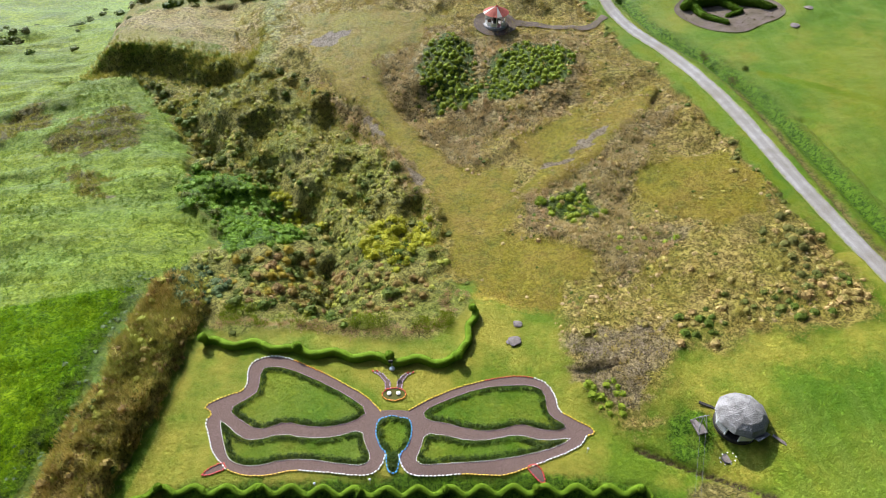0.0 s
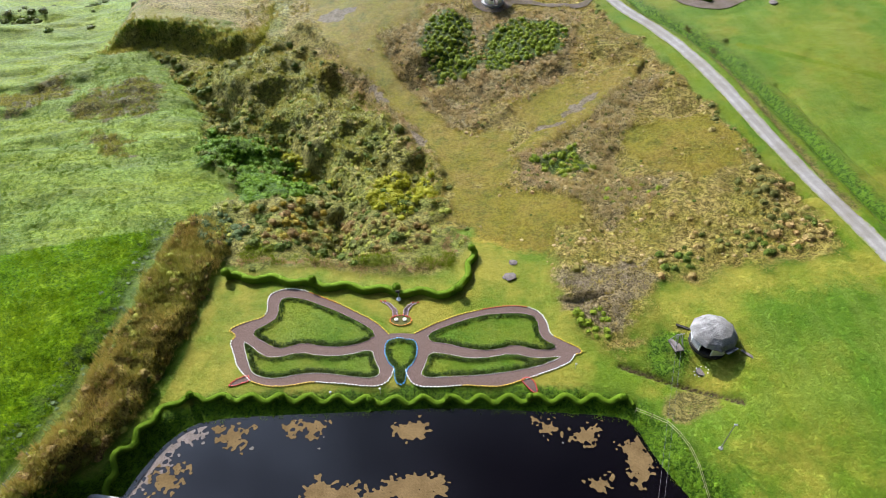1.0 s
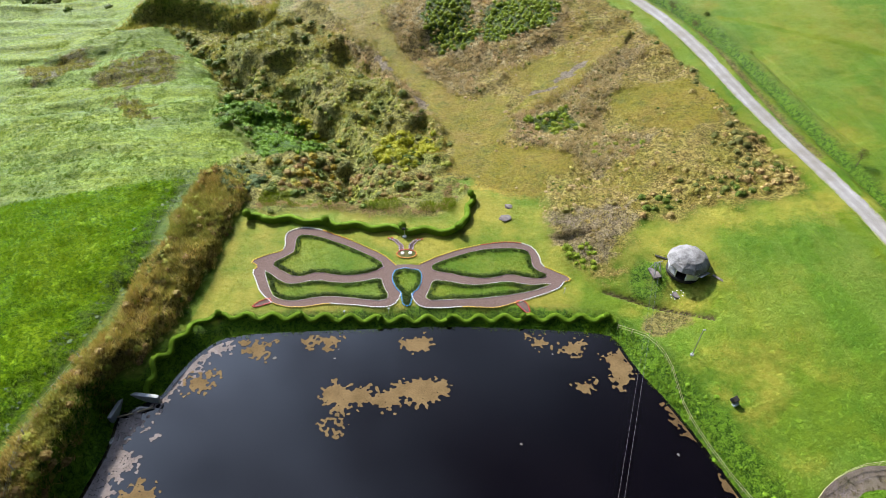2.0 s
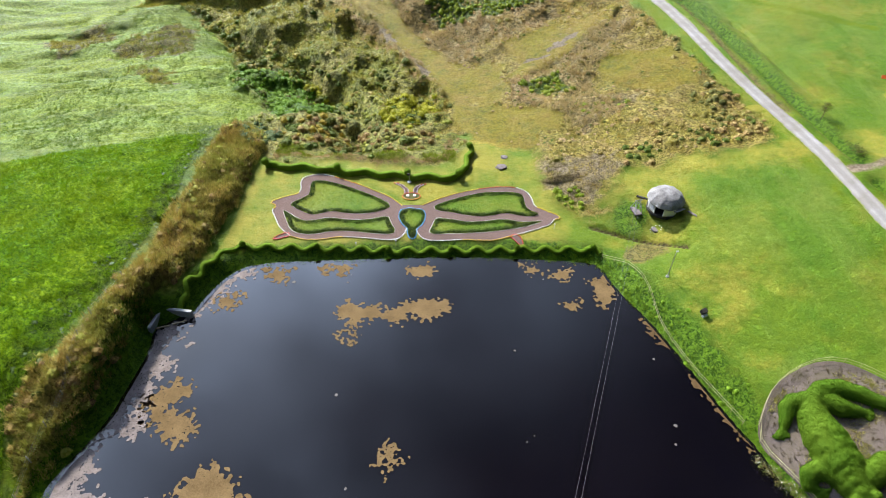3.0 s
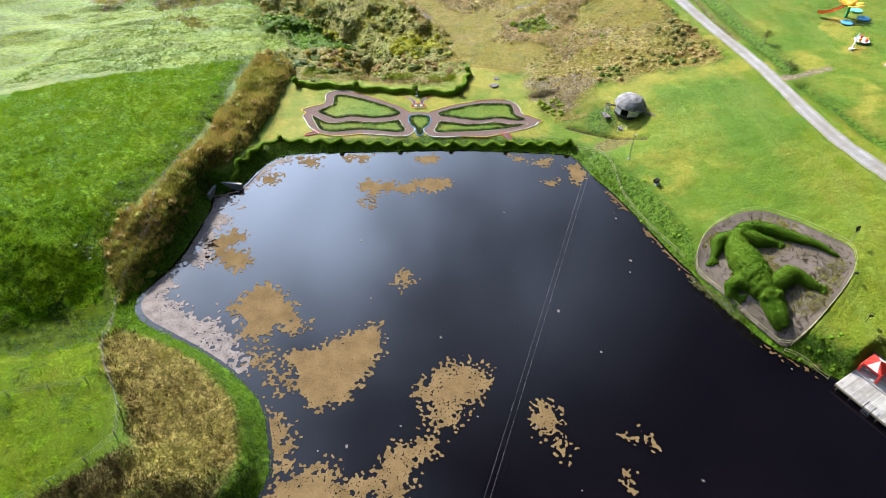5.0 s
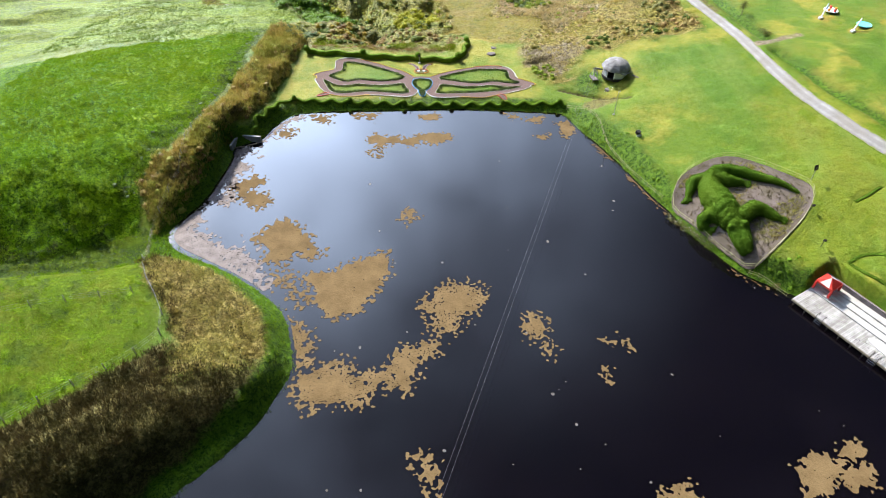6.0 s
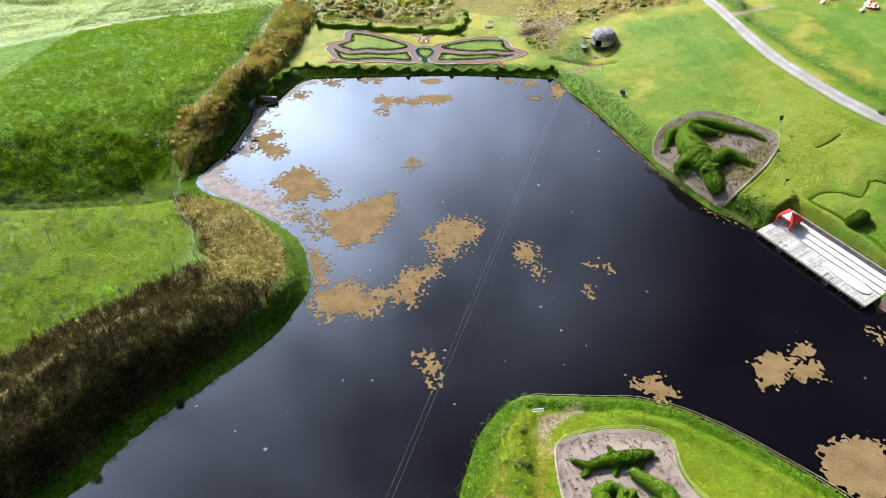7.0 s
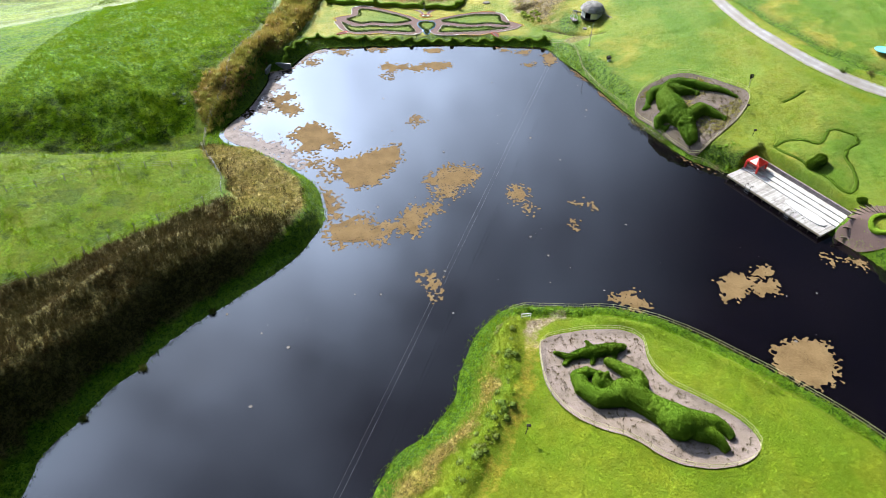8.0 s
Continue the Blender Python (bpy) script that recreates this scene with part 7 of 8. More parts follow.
def edging(pts, colours, step=0.4, single=False, closed=True, size=1.0):
    """Painted stones along a line; colours: (share of the length, colour)."""
    line = along(pts + pts[:1] if closed else pts, step)
    loose = {}
    for k, (x, y, a) in enumerate(line):
        u, key = k / len(line), colours[-1][1]
        for share, c in colours:
            if u < share:
                key = c
                break
        m = pose(x + random.uniform(-0.03, 0.03), y + random.uniform(-0.03, 0.03), 1.2 - 0.02 + random.uniform(0, 0.06), random.uniform(-6, 6), random.uniform(-6, 6), math.degrees(a) + random.uniform(-9, 9))
        m.translation.z = gz(x, y) + random.uniform(0.0, 0.05)
        if single:
            part("edging_stone", stone_me[key], None, butterfly, "", m)
        else:
            loose.setdefault(key, []).append(m)
    for key, ms in loose.items():
        src = stone_me[key]
        v0 = np.array([tuple(w.co) for w in src.vertices]) * size
        polys = [tuple(q.vertices) for q in src.polygons]
        v = np.concatenate([v0 @ np.array(m.to_3x3()).T + np.array(m.translation) for m in ms])
        f = [tuple(i + k * len(v0) for i in q) for k in range(len(ms)) for q in polys]
        ob = part("edging", mesh_from("edging", v, f, src.materials[0]), None, butterfly, "row of %s painted edging stones" % key)
        tagged(ob, kind="stuff")


edging(body, [(1, "blue")], 0.4, True)
edging(HEAD, [(0.5, "red"), (1, "orange")], 0.36, True)
for f_ in FEET:
    edging(rounded(f_, 1), [(1, "red")], 0.36, True)
for f_ in FEELERS:
    for dx in (-0.28, 0.28):
        edging([(x + dx, y) for x, y in f_], [(0.85, "mauve"), (1, "red")], 0.38, True, False)
edging(rounded(WING_W, 1, False), [(0.16, "yellow"), (0.24, "orange"), (0.40, "white"), (0.53, "yellow"), (0.66, "white"), (0.80, "yellow"), (1, "white")], 0.42, True, False)
edging(rounded(WING_E, 1, False), [(0.16, "white"), (0.31, "yellow"), (0.46, "white"), (0.56, "yellow"), (0.68, "white"), (0.80, "red"), (1, "yellow")], 0.42, True, False)
for k, lp in enumerate(loops):
    edging(lp, [(1, "mauve" if k % 2 == 0 else "white")], 0.3, size=0.55)

# dark planting just inside the edging, thicker on the southern side
px, py = [], []
for lp in loops + [body]:
    for x, y, a in along(lp + lp[:1], 0.16):
        px.append(x), py.append(y)
px, py = np.repeat(np.array(px), 9), np.repeat(np.array(py), 9)
px, py = px + rng.normal(0, 0.4, len(px)), py + rng.normal(0, 0.4, len(py)) + 0.1
ok = np.zeros(len(px), bool)
for lp in loops + [body]:
    d = sd(lp, px, py)
    ok |= (d < -0.2) & (d > -0.75)
px, py = px[ok], py[ok]
stuff("bedding_plants", [leaves(px, py, ground(px, py), np.full(len(px), 0.24), np.full(len(px), 0.32), rng, 12, 0.16)],
      leafy("bedding_leaves", (0.022, 0.055, 0.008), (0.07, 0.12, 0.018), (0.05, 0.07, 0.02)), "dark green bedding plants along the edging", "plants")


# ---- built things ----
def post_fence(name, pts, spacing, height, label, material, rails=(0.5, 0.9), radius=0.035, rail_r=0.028, group="fences", closed=False, wire=False):
    """A fence along a line: separate posts, and rails or wires from post to post."""
    line = along(pts + pts[:1] if closed else pts, spacing)
    root = thing(name, Matrix(), label, "fence", group)
    tops = []
    post_me = as_mesh("post", rod((0, 0, -0.25), (0, 0, height), radius, radius * 0.85, 6), material)
    for x, y, a in line:
        z = gz(x, y)
        tops.append((x, y, z))
        part("post", post_me, None, root, "", pose(x, y, z, random.uniform(-4, 4), random.uniform(-4, 4), random.uniform(0, 360)))
    pairs = list(zip(tops[:-1], tops[1:])) + ([(tops[-1], tops[0])] if closed else [])
    for h in rails:
        for p, q in pairs:
            d = 0.0 if wire else random.uniform(-0.03, 0.03)
            part("wire" if wire else "rail", rod((p[0], p[1], p[2] + h + d), (q[0], q[1], q[2] + h - d), rail_r, rail_r * 0.8, 5), material if not wire else M_STEEL, root)
    return root


post_fence("cane_fence", rounded([(22.9, 28.6), (24.4, 27.4), (25.8, 25.8), (27.3, 21.3), (27.7, 17.0), (29.7, 10.4), (32.0, 4.9), (33.7, 0.9)], 1, False), 1.8, 0.95, "low split-cane fence along the pond bank", M_CANE)
post_fence("cane_fence", CROC_BED, 1.6, 0.85, "low split-cane fence round the crocodile bed", M_CANE, closed=True)
post_fence("cane_fence", [(40.6, -14.2), (42.2, -15.3), (43.9, -17.8), (44.8, -18.6)], 1.4, 0.85, "low split-cane fence beside the landing stage", M_CANE)
post_fence("cane_fence", ISLAND_BED, 1.5, 0.8, "low split-cane fence round the island bed", M_CANE, closed=True)
post_fence("cane_fence", rounded([(5.4, -47.6), (8.5, -47.6), (13.7, -47.9), (18.9, -48.3), (23.4, -49.8), (29.2, -54.0), (34.3, -58.7), (39.0, -63.6), (43.6, -69.2), (50, -78)], 1, False), 1.9, 0.85, "low split-cane fence along the island's shore", M_CANE)
post_fence("wire_fence", [(-72, -36), (-63.5, -30.8), (-57.3, -27.3), (-51.4, -23.2), (-44.1, -20.7), (-38.3, -18.8)], 3.6, 1.15, "post and wire fence across the pasture", M_PLANK, (0.4, 0.75, 1.05), 0.06, 0.008, wire=True)
post_fence("wire_fence", [(-75, -63), (-57.2, -47.6), (-53.3, -44.0), (-46.8, -37.8), (-41.0, -32.6), (-37.0, -28.6), (-34.9, -25.4), (-36.4, -21.4), (-38.8, -18.0), (-42.0, -11.5), (-43.4, -5), (-42.4, 1),
                          (-41.0, 6), (-41.5, 14), (-39.6, 24)], 3.4, 1.2, "post and wire fence above the bank", M_PLANK, (0.4, 0.75, 1.1), 0.065, 0.008, wire=True)


def hut(x, y):
    """A round field shelter with a faceted thatch dome over low walls and open sides."""
    z = gz(x, y) - 0.05
    root = thing("thatched_hut", pose(x, y, z, 0, 0, 18), "round grey thatched hut with low walls and open sides", "hut")
    n = 10
    bm = bmesh.new()
    rings = []
    for r, h in ((2.66, 1.42), (2.74, 1.56), (2.42, 2.12), (1.85, 2.62), (1.05, 2.96), (0.0, 3.08)):
        if r == 0:
            rings.append([bm.verts.new((0, 0, h))])
            continue
        ring = []
        for k in range(n * 4):
            a = 2 * math.pi * k / (n * 4)
            facet = math.cos(math.pi / n) / math.cos((a % (2 * math.pi / n)) - math.pi / n)
            w = r * (0.85 * facet + 0.15) * (1 + 0.03 * noise.noise((a * 3, r * 2, 1)))
            ring.append(bm.verts.new((w * math.cos(a), w * math.sin(a), h + 0.06 * noise.noise((a * 4, r * 3, 5)))))
        rings.append(ring)
    for a, b in zip(rings[:-1], rings[1:]):
        for k in range(len(a)):
            j = (k + 1) % len(a)
            bm.faces.new([a[k], a[j], b[j], b[k]] if len(b) > 1 else [a[k], a[j], b[0]])
    bm.faces.new(list(reversed(rings[0])))
    part("thatch_roof", bm, M_THATCH, root, "weathered grey thatch dome")
    for k in range(n):
        a = 2 * math.pi * (k + 0.5) / n
        px, py = 2.25 * math.cos(a), 2.25 * math.sin(a)
        part("post", rod((px, py, -0.3), (px, py, 1.52), 0.09, 0.08, 8), M_WHITE, root, "whitewashed post")
        if k not in (5, 9, 0):
            b = 2 * math.pi * (k + 1.5) / n
            qx, qy = 2.25 * math.cos(b), 2.25 * math.sin(b)
            m = Matrix.Translation(((px + qx) / 2, (py + qy) / 2, -0.3)) @ Matrix.Rotation(math.atan2(qy - py, qx - px), 4, "Z")
            part("wall_panel", box(math.dist((px, py), (qx, qy)) - 0.16, 0.14, 1.7, m, 0.02), M_WHITE if k in (7, 6) else M_CONCRETE, root, "pale plastered wall panel")
    # floor in the near-black material, visible through the open sides
    part("floor_slab", lathe([(0.0, 0.06), (2.3, 0.06), (2.4, 0.02), (2.4, -0.4)], 30), M_DARK, root, "near-black floor slab")
    part("awning", box(1.7, 0.7, 0.07, pose(0.5, -2.7, 1.3, -24, 0, 10), 0.02), M_THATCH, root, "short sloping thatch awning")
    return root


hut(33.0, 36.0)


def ridge_stone(x, y, s, label, material=M_STONE, group="", seed=0):
    bm = bmesh.new()
    bmesh.ops.create_icosphere(bm, subdivisions=3, radius=s)
    for w in bm.verts:
        w.co *= 1 + 0.45 * noise.noise(w.co * (1.1 / s) + Vector((seed * 3.1, 1, 2))) + 0.12 * noise.noise(w.co * (4 / s))
        w.co.z *= 0.26
    return solid("rock", bm, material, pose(x, y, gz(x, y) + s * 0.15, 0, 0, seed * 47), label, "rock", group)


ridge_stone(10.9, 49.4, 0.75, "low flat mauve-grey rock in the lawn", seed=1)
ridge_stone(10.3, 49.2, 0.4, "small grey rock beside a larger one", seed=2)
ridge_stone(11.6, 52.1, 0.5, "dark grey rock half sunk in the grass", seed=3)
for k in range(9):
    a = k * 0.7
    ridge_stone(31.3 + 0.75 * math.cos(a), 32.7 + 0.6 * math.sin(a), 0.08, "small whitewashed stone in a ring", M_WHITE, "ring of white stones", k + 5)
solid("stone_slab", lathe([(0, 0.07), (0.55, 0.07), (0.6, 0.0), (0.6, -0.15)], 14), M_STONE, pose(31.3, 32.7, gz(31.3, 32.7)), "flat round stone slab inside a ring of white stones", "slab")
solid("drain_channel", box(2.6, 0.38, 0.06, None, 0.02), M_STONE, pose(36.6, 33.0, gz(36.6, 33.0) - 0.02, 0, 0, -48), "pale concrete drain channel beside the hut", "drain")
solid("drain_channel", box(1.7, 0.35, 0.12, None, 0.02), M_DARK, pose(30.5, 38.3, gz(30.5, 38.3), 0, 0, -28), "narrow dark drain beside the hut", "drain")


def cable_anchor(x, y):
    z = gz(x, y)
    root = thing("cable_anchor", pose(x, y, z, 0, 0, 12), "grey steel trestle on a concrete block holding two cables", "cable anchor")
    part("footing", box(1.1, 1.9, 0.2, None, 0.04), M_STONE, root, "dark weathered concrete block")
    for sx in (-0.5, 0.5):
        for sy in (-0.8, 0.8):
            part("leg", rod((sx, sy, 0.3), (sx * 0.4, sy * 0.1, 2.15), 0.05, 0.05, 8), M_STEEL, root)
    part("beam", rod((-0.6, 0, 2.12), (0.6, 0, 2.12), 0.06, 0.06, 8), M_STEEL, root)
    for sx in (-0.5, 0.5):
        part("strut", rod((sx, -0.75, 0.5), (sx * 0.5, 0.3, 1.6), 0.03, 0.03, 6), M_STEEL, root)
    return z + 2.12


top = cable_anchor(29.2, 36.2)
for dx in (-0.3, 0.3):
    pts = [(-27.2 + dx + 56.4 * u, -108 + 144.2 * u, 6.1 + (top - 6.1) * u - 0.35 * math.sin(math.pi * u)) for u in np.linspace(0, 1, 25)]
    solid("cable", tube("cable", pts, 0.010, M_WIRE), None, Matrix(), "thin grey cable slung over the pond", "cable", "zip line cables")
root = thing("cable_mast", pose(-27.2, -108.2, gz(-27.2, -108.2)), "grey steel mast holding two cables beyond the pond", "mast")
part("pole", rod((0, 0, -0.5), (0, 0, 6.3 - gz(-27.2, -108.2)), 0.12, 0.09, 10), M_STEEL, root)
part("crossbar", rod((-0.6, 0, 6.1 - gz(-27.2, -108.2)), (0.6, 0, 6.1 - gz(-27.2, -108.2)), 0.05, 0.05, 8), M_STEEL, root)


def lamp_pole(x, y, h, label, head=True, lean=0.0):
    root = thing("lamp_pole", pose(x, y, gz(x, y), 0, lean, 0), label, "lamp post", "slim poles")
    part("pole", rod((0, 0, -0.3), (0, 0, h), 0.06, 0.04, 8), M_STEEL, root)
    part("base", lathe([(0.0, 0.12), (0.22, 0.1), (0.26, -0.1)], 12), M_CONCRETE, root, "pale concrete foot")
    if head:
        part("lamp_head", box(0.34, 0.2, 0.12, pose(0.12, 0, h - 0.04), 0.02), M_STEEL, root)
    return root


lamp_pole(29.8, 22.5, 4.5, "slim grey pole on a concrete foot in the meadow")
root = thing("floodlight", pose(32.3, 15.9, gz(32.3, 15.9), 0, 0, 25), "black floodlight box on a white concrete foot", "floodlight")
part("housing", box(0.75, 0.6, 0.6, pose(0, 0.1, 0.3, 18), 0.05), M_DARK, root, "matt black housing")
part("foot", box(0.7, 0.45, 0.32, pose(0, -0.28, -0.05), 0.04), M_WHITE, root, "white concrete foot")
part("cable_box", box(0.3, 0.3, 0.25, pose(0.55, 0.2, 0), 0.03), M_DARK, root)
root = thing("floodlight_post", pose(-4.0, 45.6, gz(-4, 45.6)), "small grey floodlight on a post behind the butterfly", "floodlight")
part("post", rod((0, 0, -0.2), (0, 0, 1.5), 0.05, 0.04, 8), M_STEEL, root)
part("lamp_head", box(0.5, 0.3, 0.3, pose(-0.1, -0.1, 1.4, -25), 0.04), M_DARK, root)
part("foot", lathe([(0, 0.2), (0.3, 0.15), (0.34, -0.1)], 12), M_WHITE, root, "white stone foot")
for x, y, h in ((-5.9, 31.6, 0.9), (17.0, 34.3, 0.9), (-11.5, 31.4, 0.7)):
    root = thing("garden_light", pose(x, y, gz(x, y)), "short grey garden light on a stake in the lawn", "garden light", "garden lights")
    part("stake", rod((0, 0, -0.2), (0, 0, h), 0.03, 0.03, 6), M_STEEL, root)
    part("lamp_head", lathe([(0, h + 0.12), (0.14, h + 0.06), (0.12, h - 0.05), (0, h - 0.06)], 10), M_STEEL, root)
root = thing("sign_post", pose(53.2, -0.9, gz(53.2, -0.9), 0, 0, 20), "black square sign on a slim post by the bed", "sign")
part("post", rod((0, 0, -0.2), (0, 0, 2.3), 0.045, 0.04, 8), M_STEEL, root)
part("panel", box(0.75, 0.06, 0.75, pose(0, -0.06, 1.75, -20), 0.02), M_DARK, root, "plain black panel")
for x, y, h in ((4.8, -66.9, 1.7), (51.0, -6.5, 1.0), (50.2, -12.6, 1.2)):
    root = thing("spotlight_stake", pose(x, y, gz(x, y), 0, 6, 0), "dark spotlight on a slim stake in the grass", "spotlight", "spotlights")
    part("stake", rod((0, 0, -0.2), (0, 0, h), 0.04, 0.035, 6), M_DARK, root)
    part("lamp_head", box(0.45, 0.25, 0.3, pose(0, 0, h - 0.1, 20), 0.03), M_DARK, root)
root = thing("goal_frame", pose(7.2, -49.8, gz(7.2, -49.8), 0, 0, 4), "small white frame standing on the island's tip", "frame")
for sx in (-0.6, 0.6):
    part("upright", rod((sx, 0, -0.2), (sx, 0, 0.8), 0.05, 0.05, 8), M_WHITE, root)
part("top_bar", rod((-0.6, 0, 0.8), (0.6, 0, 0.8), 0.05, 0.05, 8), M_WHITE, root)
part("lower_bar", rod((-0.6, 0, 0.35), (0.6, 0, 0.35), 0.04, 0.04, 8), M_WHITE, root)

# ---- concrete outfall ----
root = thing("outfall", Matrix(), "weathered concrete wing walls of the pond's outfall", "culvert")
for name, (ax, ay), (bx, by), h in (("wing_wall", (-36.1, 17.2), (-35.4, 20.3), 1.0), ("head_wall", (-35.5, 20.3), (-31.7, 19.7), 1.0)):
    d = math.dist((ax, ay), (bx, by))
    m = Matrix.Translation(((ax + bx) / 2, (ay + by) / 2, -0.9)) @ Matrix.Rotation(math.atan2(by - ay, bx - ax), 4, "Z")
    part(name, box(d + 0.35, 0.45, 1.9 + h * 0.1, m, 0.04), M_CONCRETE, root)
part("apron", box(3.4, 2.2, 0.5, pose(-33.6, 18.9, -0.75, 0, 0, -8), 0.03), M_DARK, root, "wet dark apron slab")
for x, y, a in ((-34.9, 17.9, 16), (-32.9, 18.6, 20)):
    part("beam", box(1.7, 0.18, 0.16, pose(x, y, 0.12, 0, 0, a), 0.02), M_WOOD, root, "grey timber beam")

# ---- landing stage ----
AX = Matrix.Translation((44.4, -19.4, 0)) @ Matrix.Rotation(math.atan2(-34.6 + 19.4, 52.9 - 44.4), 4, "Z")
stage = thing("landing_stage", AX, "long landing stage with bleached planks and stepped terraces", "landing stage")
LEN = 17.4
for k in range(79):
    part("plank", box(0.188, 3.5, 0.05, pose(0.11 + k * 0.22, 1.72, 0.80 + random.uniform(-0.006, 0.006)), 0.0), M_PLANK, stage)
part("front_beam", box(LEN, 0.16, 0.3, pose(LEN / 2, 0.02, 0.48), 0.02), M_WOOD, stage, "dark wet front beam")
for k in range(11):
    part("pile", rod((0.4 + k * 1.66, 0.12, -1.6), (0.4 + k * 1.66, 0.12, 0.78), 0.11, 0.11, 8), M_BARK, stage, "dark timber pile")
for k in range(3):
    part("terrace", box(LEN, 1.05, 0.38 + 0.2 * k, pose(LEN / 2, 4.05 + k * 1.06, 0.62), 0.03), M_TERRACE, stage, "pale stained stepped terrace")
part("back_wall", box(LEN + 0.4, 0.3, 2.6, pose(LEN / 2, 6.85, -0.5), 0.03), M_STONE, stage, "dry stone retaining wall")
part("foundation", box(LEN, 3.4, 0.8, pose(LEN / 2, 5.1, -0.25), 0.0), M_CONCRETE, stage)
for sx in (0.03, LEN - 0.03):
    part("end_board", box(0.08, 3.5, 0.4, pose(sx, 1.75, 0.42), 0.01), M_WOOD, stage)
for x in (4.1, 11.6):
    root = thing("boarding_ladder", AX @ pose(x, -0.1, 0), "dark metal boarding ladder at the stage's edge", "ladder", "boarding ladders")
    for sx in (-0.45, 0.45):
        part("side_rail", rod((sx, 0, -0.4), (sx, 0, 1.3), 0.04, 0.04, 8), M_DARK, root)
        part("handrail", rod((sx, 0, 1.3), (sx, 0.7, 1.3), 0.04, 0.04, 8), M_DARK, root)
        part("upright", rod((sx, 0.7, 0.84), (sx, 0.7, 1.3), 0.035, 0.035, 8), M_DARK, root)
    for h in (0.0, 0.35, 0.7):
        part("rung", rod((-0.45, 0, h), (0.45, 0, h), 0.03, 0.03, 6), M_STEEL, root)
# raised white shape added for the bleached area of the planks
bm = bmesh.new()
outline = [(9.2, 2.2), (10.0, 1.8), (13.5, 1.5), (15.3, 1.5), (16.2, 1.9), (16.4, 2.6), (15.8, 3.2), (14.6, 3.4), (11.5, 3.3), (9.6, 2.9)]
lower = [bm.verts.new((x, y, 0.862)) for x, y in rounded(outline, 1)]
upper = [bm.verts.new((x, y, 1.0 + 0.03 * noise.noise((x, y, 0)))) for x, y in rounded(outline, 1)]
bm.faces.new(upper)
for k in range(len(lower)):
    j = (k + 1) % len(lower)
    bm.faces.new([lower[k], lower[j], upper[j], upper[k]])
solid("bleached_slab", bm, plain("worn_white", (0.34, 0.33, 0.32), (0.55, 0.54, 0.53), 1.0, 0.8), AX, "long white round-ended slab standing for the stage's bleached part", "board")
for k in range(11):
    x, y = 8.4 + 0.62 * k + random.uniform(-0.2, 0.2), 1.2 + random.uniform(-0.35, 0.35)
    m = AX @ pose(x, y, 0.852, 0, 0, random.uniform(0, 360))
    ob = solid("mooring_cleat", rod((-0.12, 0, 0.08), (0.12, 0, 0.08), 0.035, 0.035, 6, box(0.08, 0.07, 0.08, None, 0.01)), M_DARK, m, "small dark cleat on the planks", "cleat", "mooring cleats")


def canopy_tent(m):
    """A square folding canopy, red with white roof panels."""
    root = thing("canopy_tent", m, "red folding canopy tent with white roof panels", "tent")
    for sx in (-1, 1):
        for sy in (-1, 1):
            part("leg", box(0.05, 0.05, 2.1, pose(sx * 1.35, sy * 1.35, 0), 0.005), M_WHITE, root)
    ring = [(-1.45, -1.45), (1.45, -1.45), (1.45, 1.45), (-1.45, 1.45)]
    for k in range(4):
        a, b = Vector((*ring[k], 2.05)), Vector((*ring[(k + 1) % 4], 2.05))
        top_ = Vector((0, 0, 2.95))
        for t, (name, mat_) in enumerate((("roof_panel", M_CLOTH_RED), ("roof_stripe", M_CLOTH_WHITE))):
            bm = bmesh.new()
            mid = (a + b) / 2
            lift = Vector((0, 0, 0.012)) if t else Vector()
            p, q = (a, b) if not t else (a.lerp(b, 0.22), a.lerp(b, 0.78))
            if t and k % 2:
                bm.free()
                continue
            vs = [bm.verts.new(p + lift), bm.verts.new(q + lift), bm.verts.new(top_ + lift)]
            face = bm.faces.new(vs)
            bmesh.ops.solidify(bm, geom=[face], thickness=0.01)
            part(name, bm, mat_, root)
        d = (b - a).normalized()
        part("valance", box((b - a).length, 0.02, 0.3, Matrix.Translation(((a + b) / 2) - Vector((0, 0, 0.3))) @ Matrix.Rotation(math.atan2(d.y, d.x), 4, "Z"), 0.0), M_CLOTH_RED, root)
    for sx, sy in ((-1.35, -1.35), (1.35, -1.35), (1.35, 1.35)):
        part("corner_drape", box(0.36, 0.36, 1.5, pose(sx, sy, 0.3), 0.06), M_CLOTH_RED, root, "gathered red corner cloth")
    return root


canopy_tent(Matrix.Translation((49.3, -18.2, 0.95)) @ Matrix.Rotation(radians(-60), 4, "Z") @ Matrix.Scale(0.82, 4))

# ---- curved steps and planter beyond the stage ----
root = thing("log_steps", Matrix(), "curved flight of dark log steps on an earth path", "steps")
cx, cy = 61.4, -35.3
for k in range(10):
    a, r_ = radians(174 - k * 11), 4.9 - k * 0.2
    x, y = cx + r_ * math.cos(a), cy + r_ * math.sin(a)
    part("step", box(1.5, 0.24, 0.2, pose(x, y, gz(x, y) + 0.02, 0, 0, math.degrees(a)), 0.03), M_BARK, root)
ring = [(cx + 2.4 * math.cos(a), cy + 1.9 * math.sin(a)) for a in np.linspace(0, 2 * math.pi, 25)]
earth = rounded([(54.0, -35.3), (55.6, -33.6), (57.2, -32.3), (59.4, -31.6), (62.5, -31.4), (66, -32.2), (66.5, -36), (65.5, -39.6), (60, -38.7), (57.0, -37.2)], 1)
tagged(draped("path", earth, M_PATH, "trodden brown earth path by the steps", "path", holes=[ring[:-1]], lift=0.09), kind="structure")
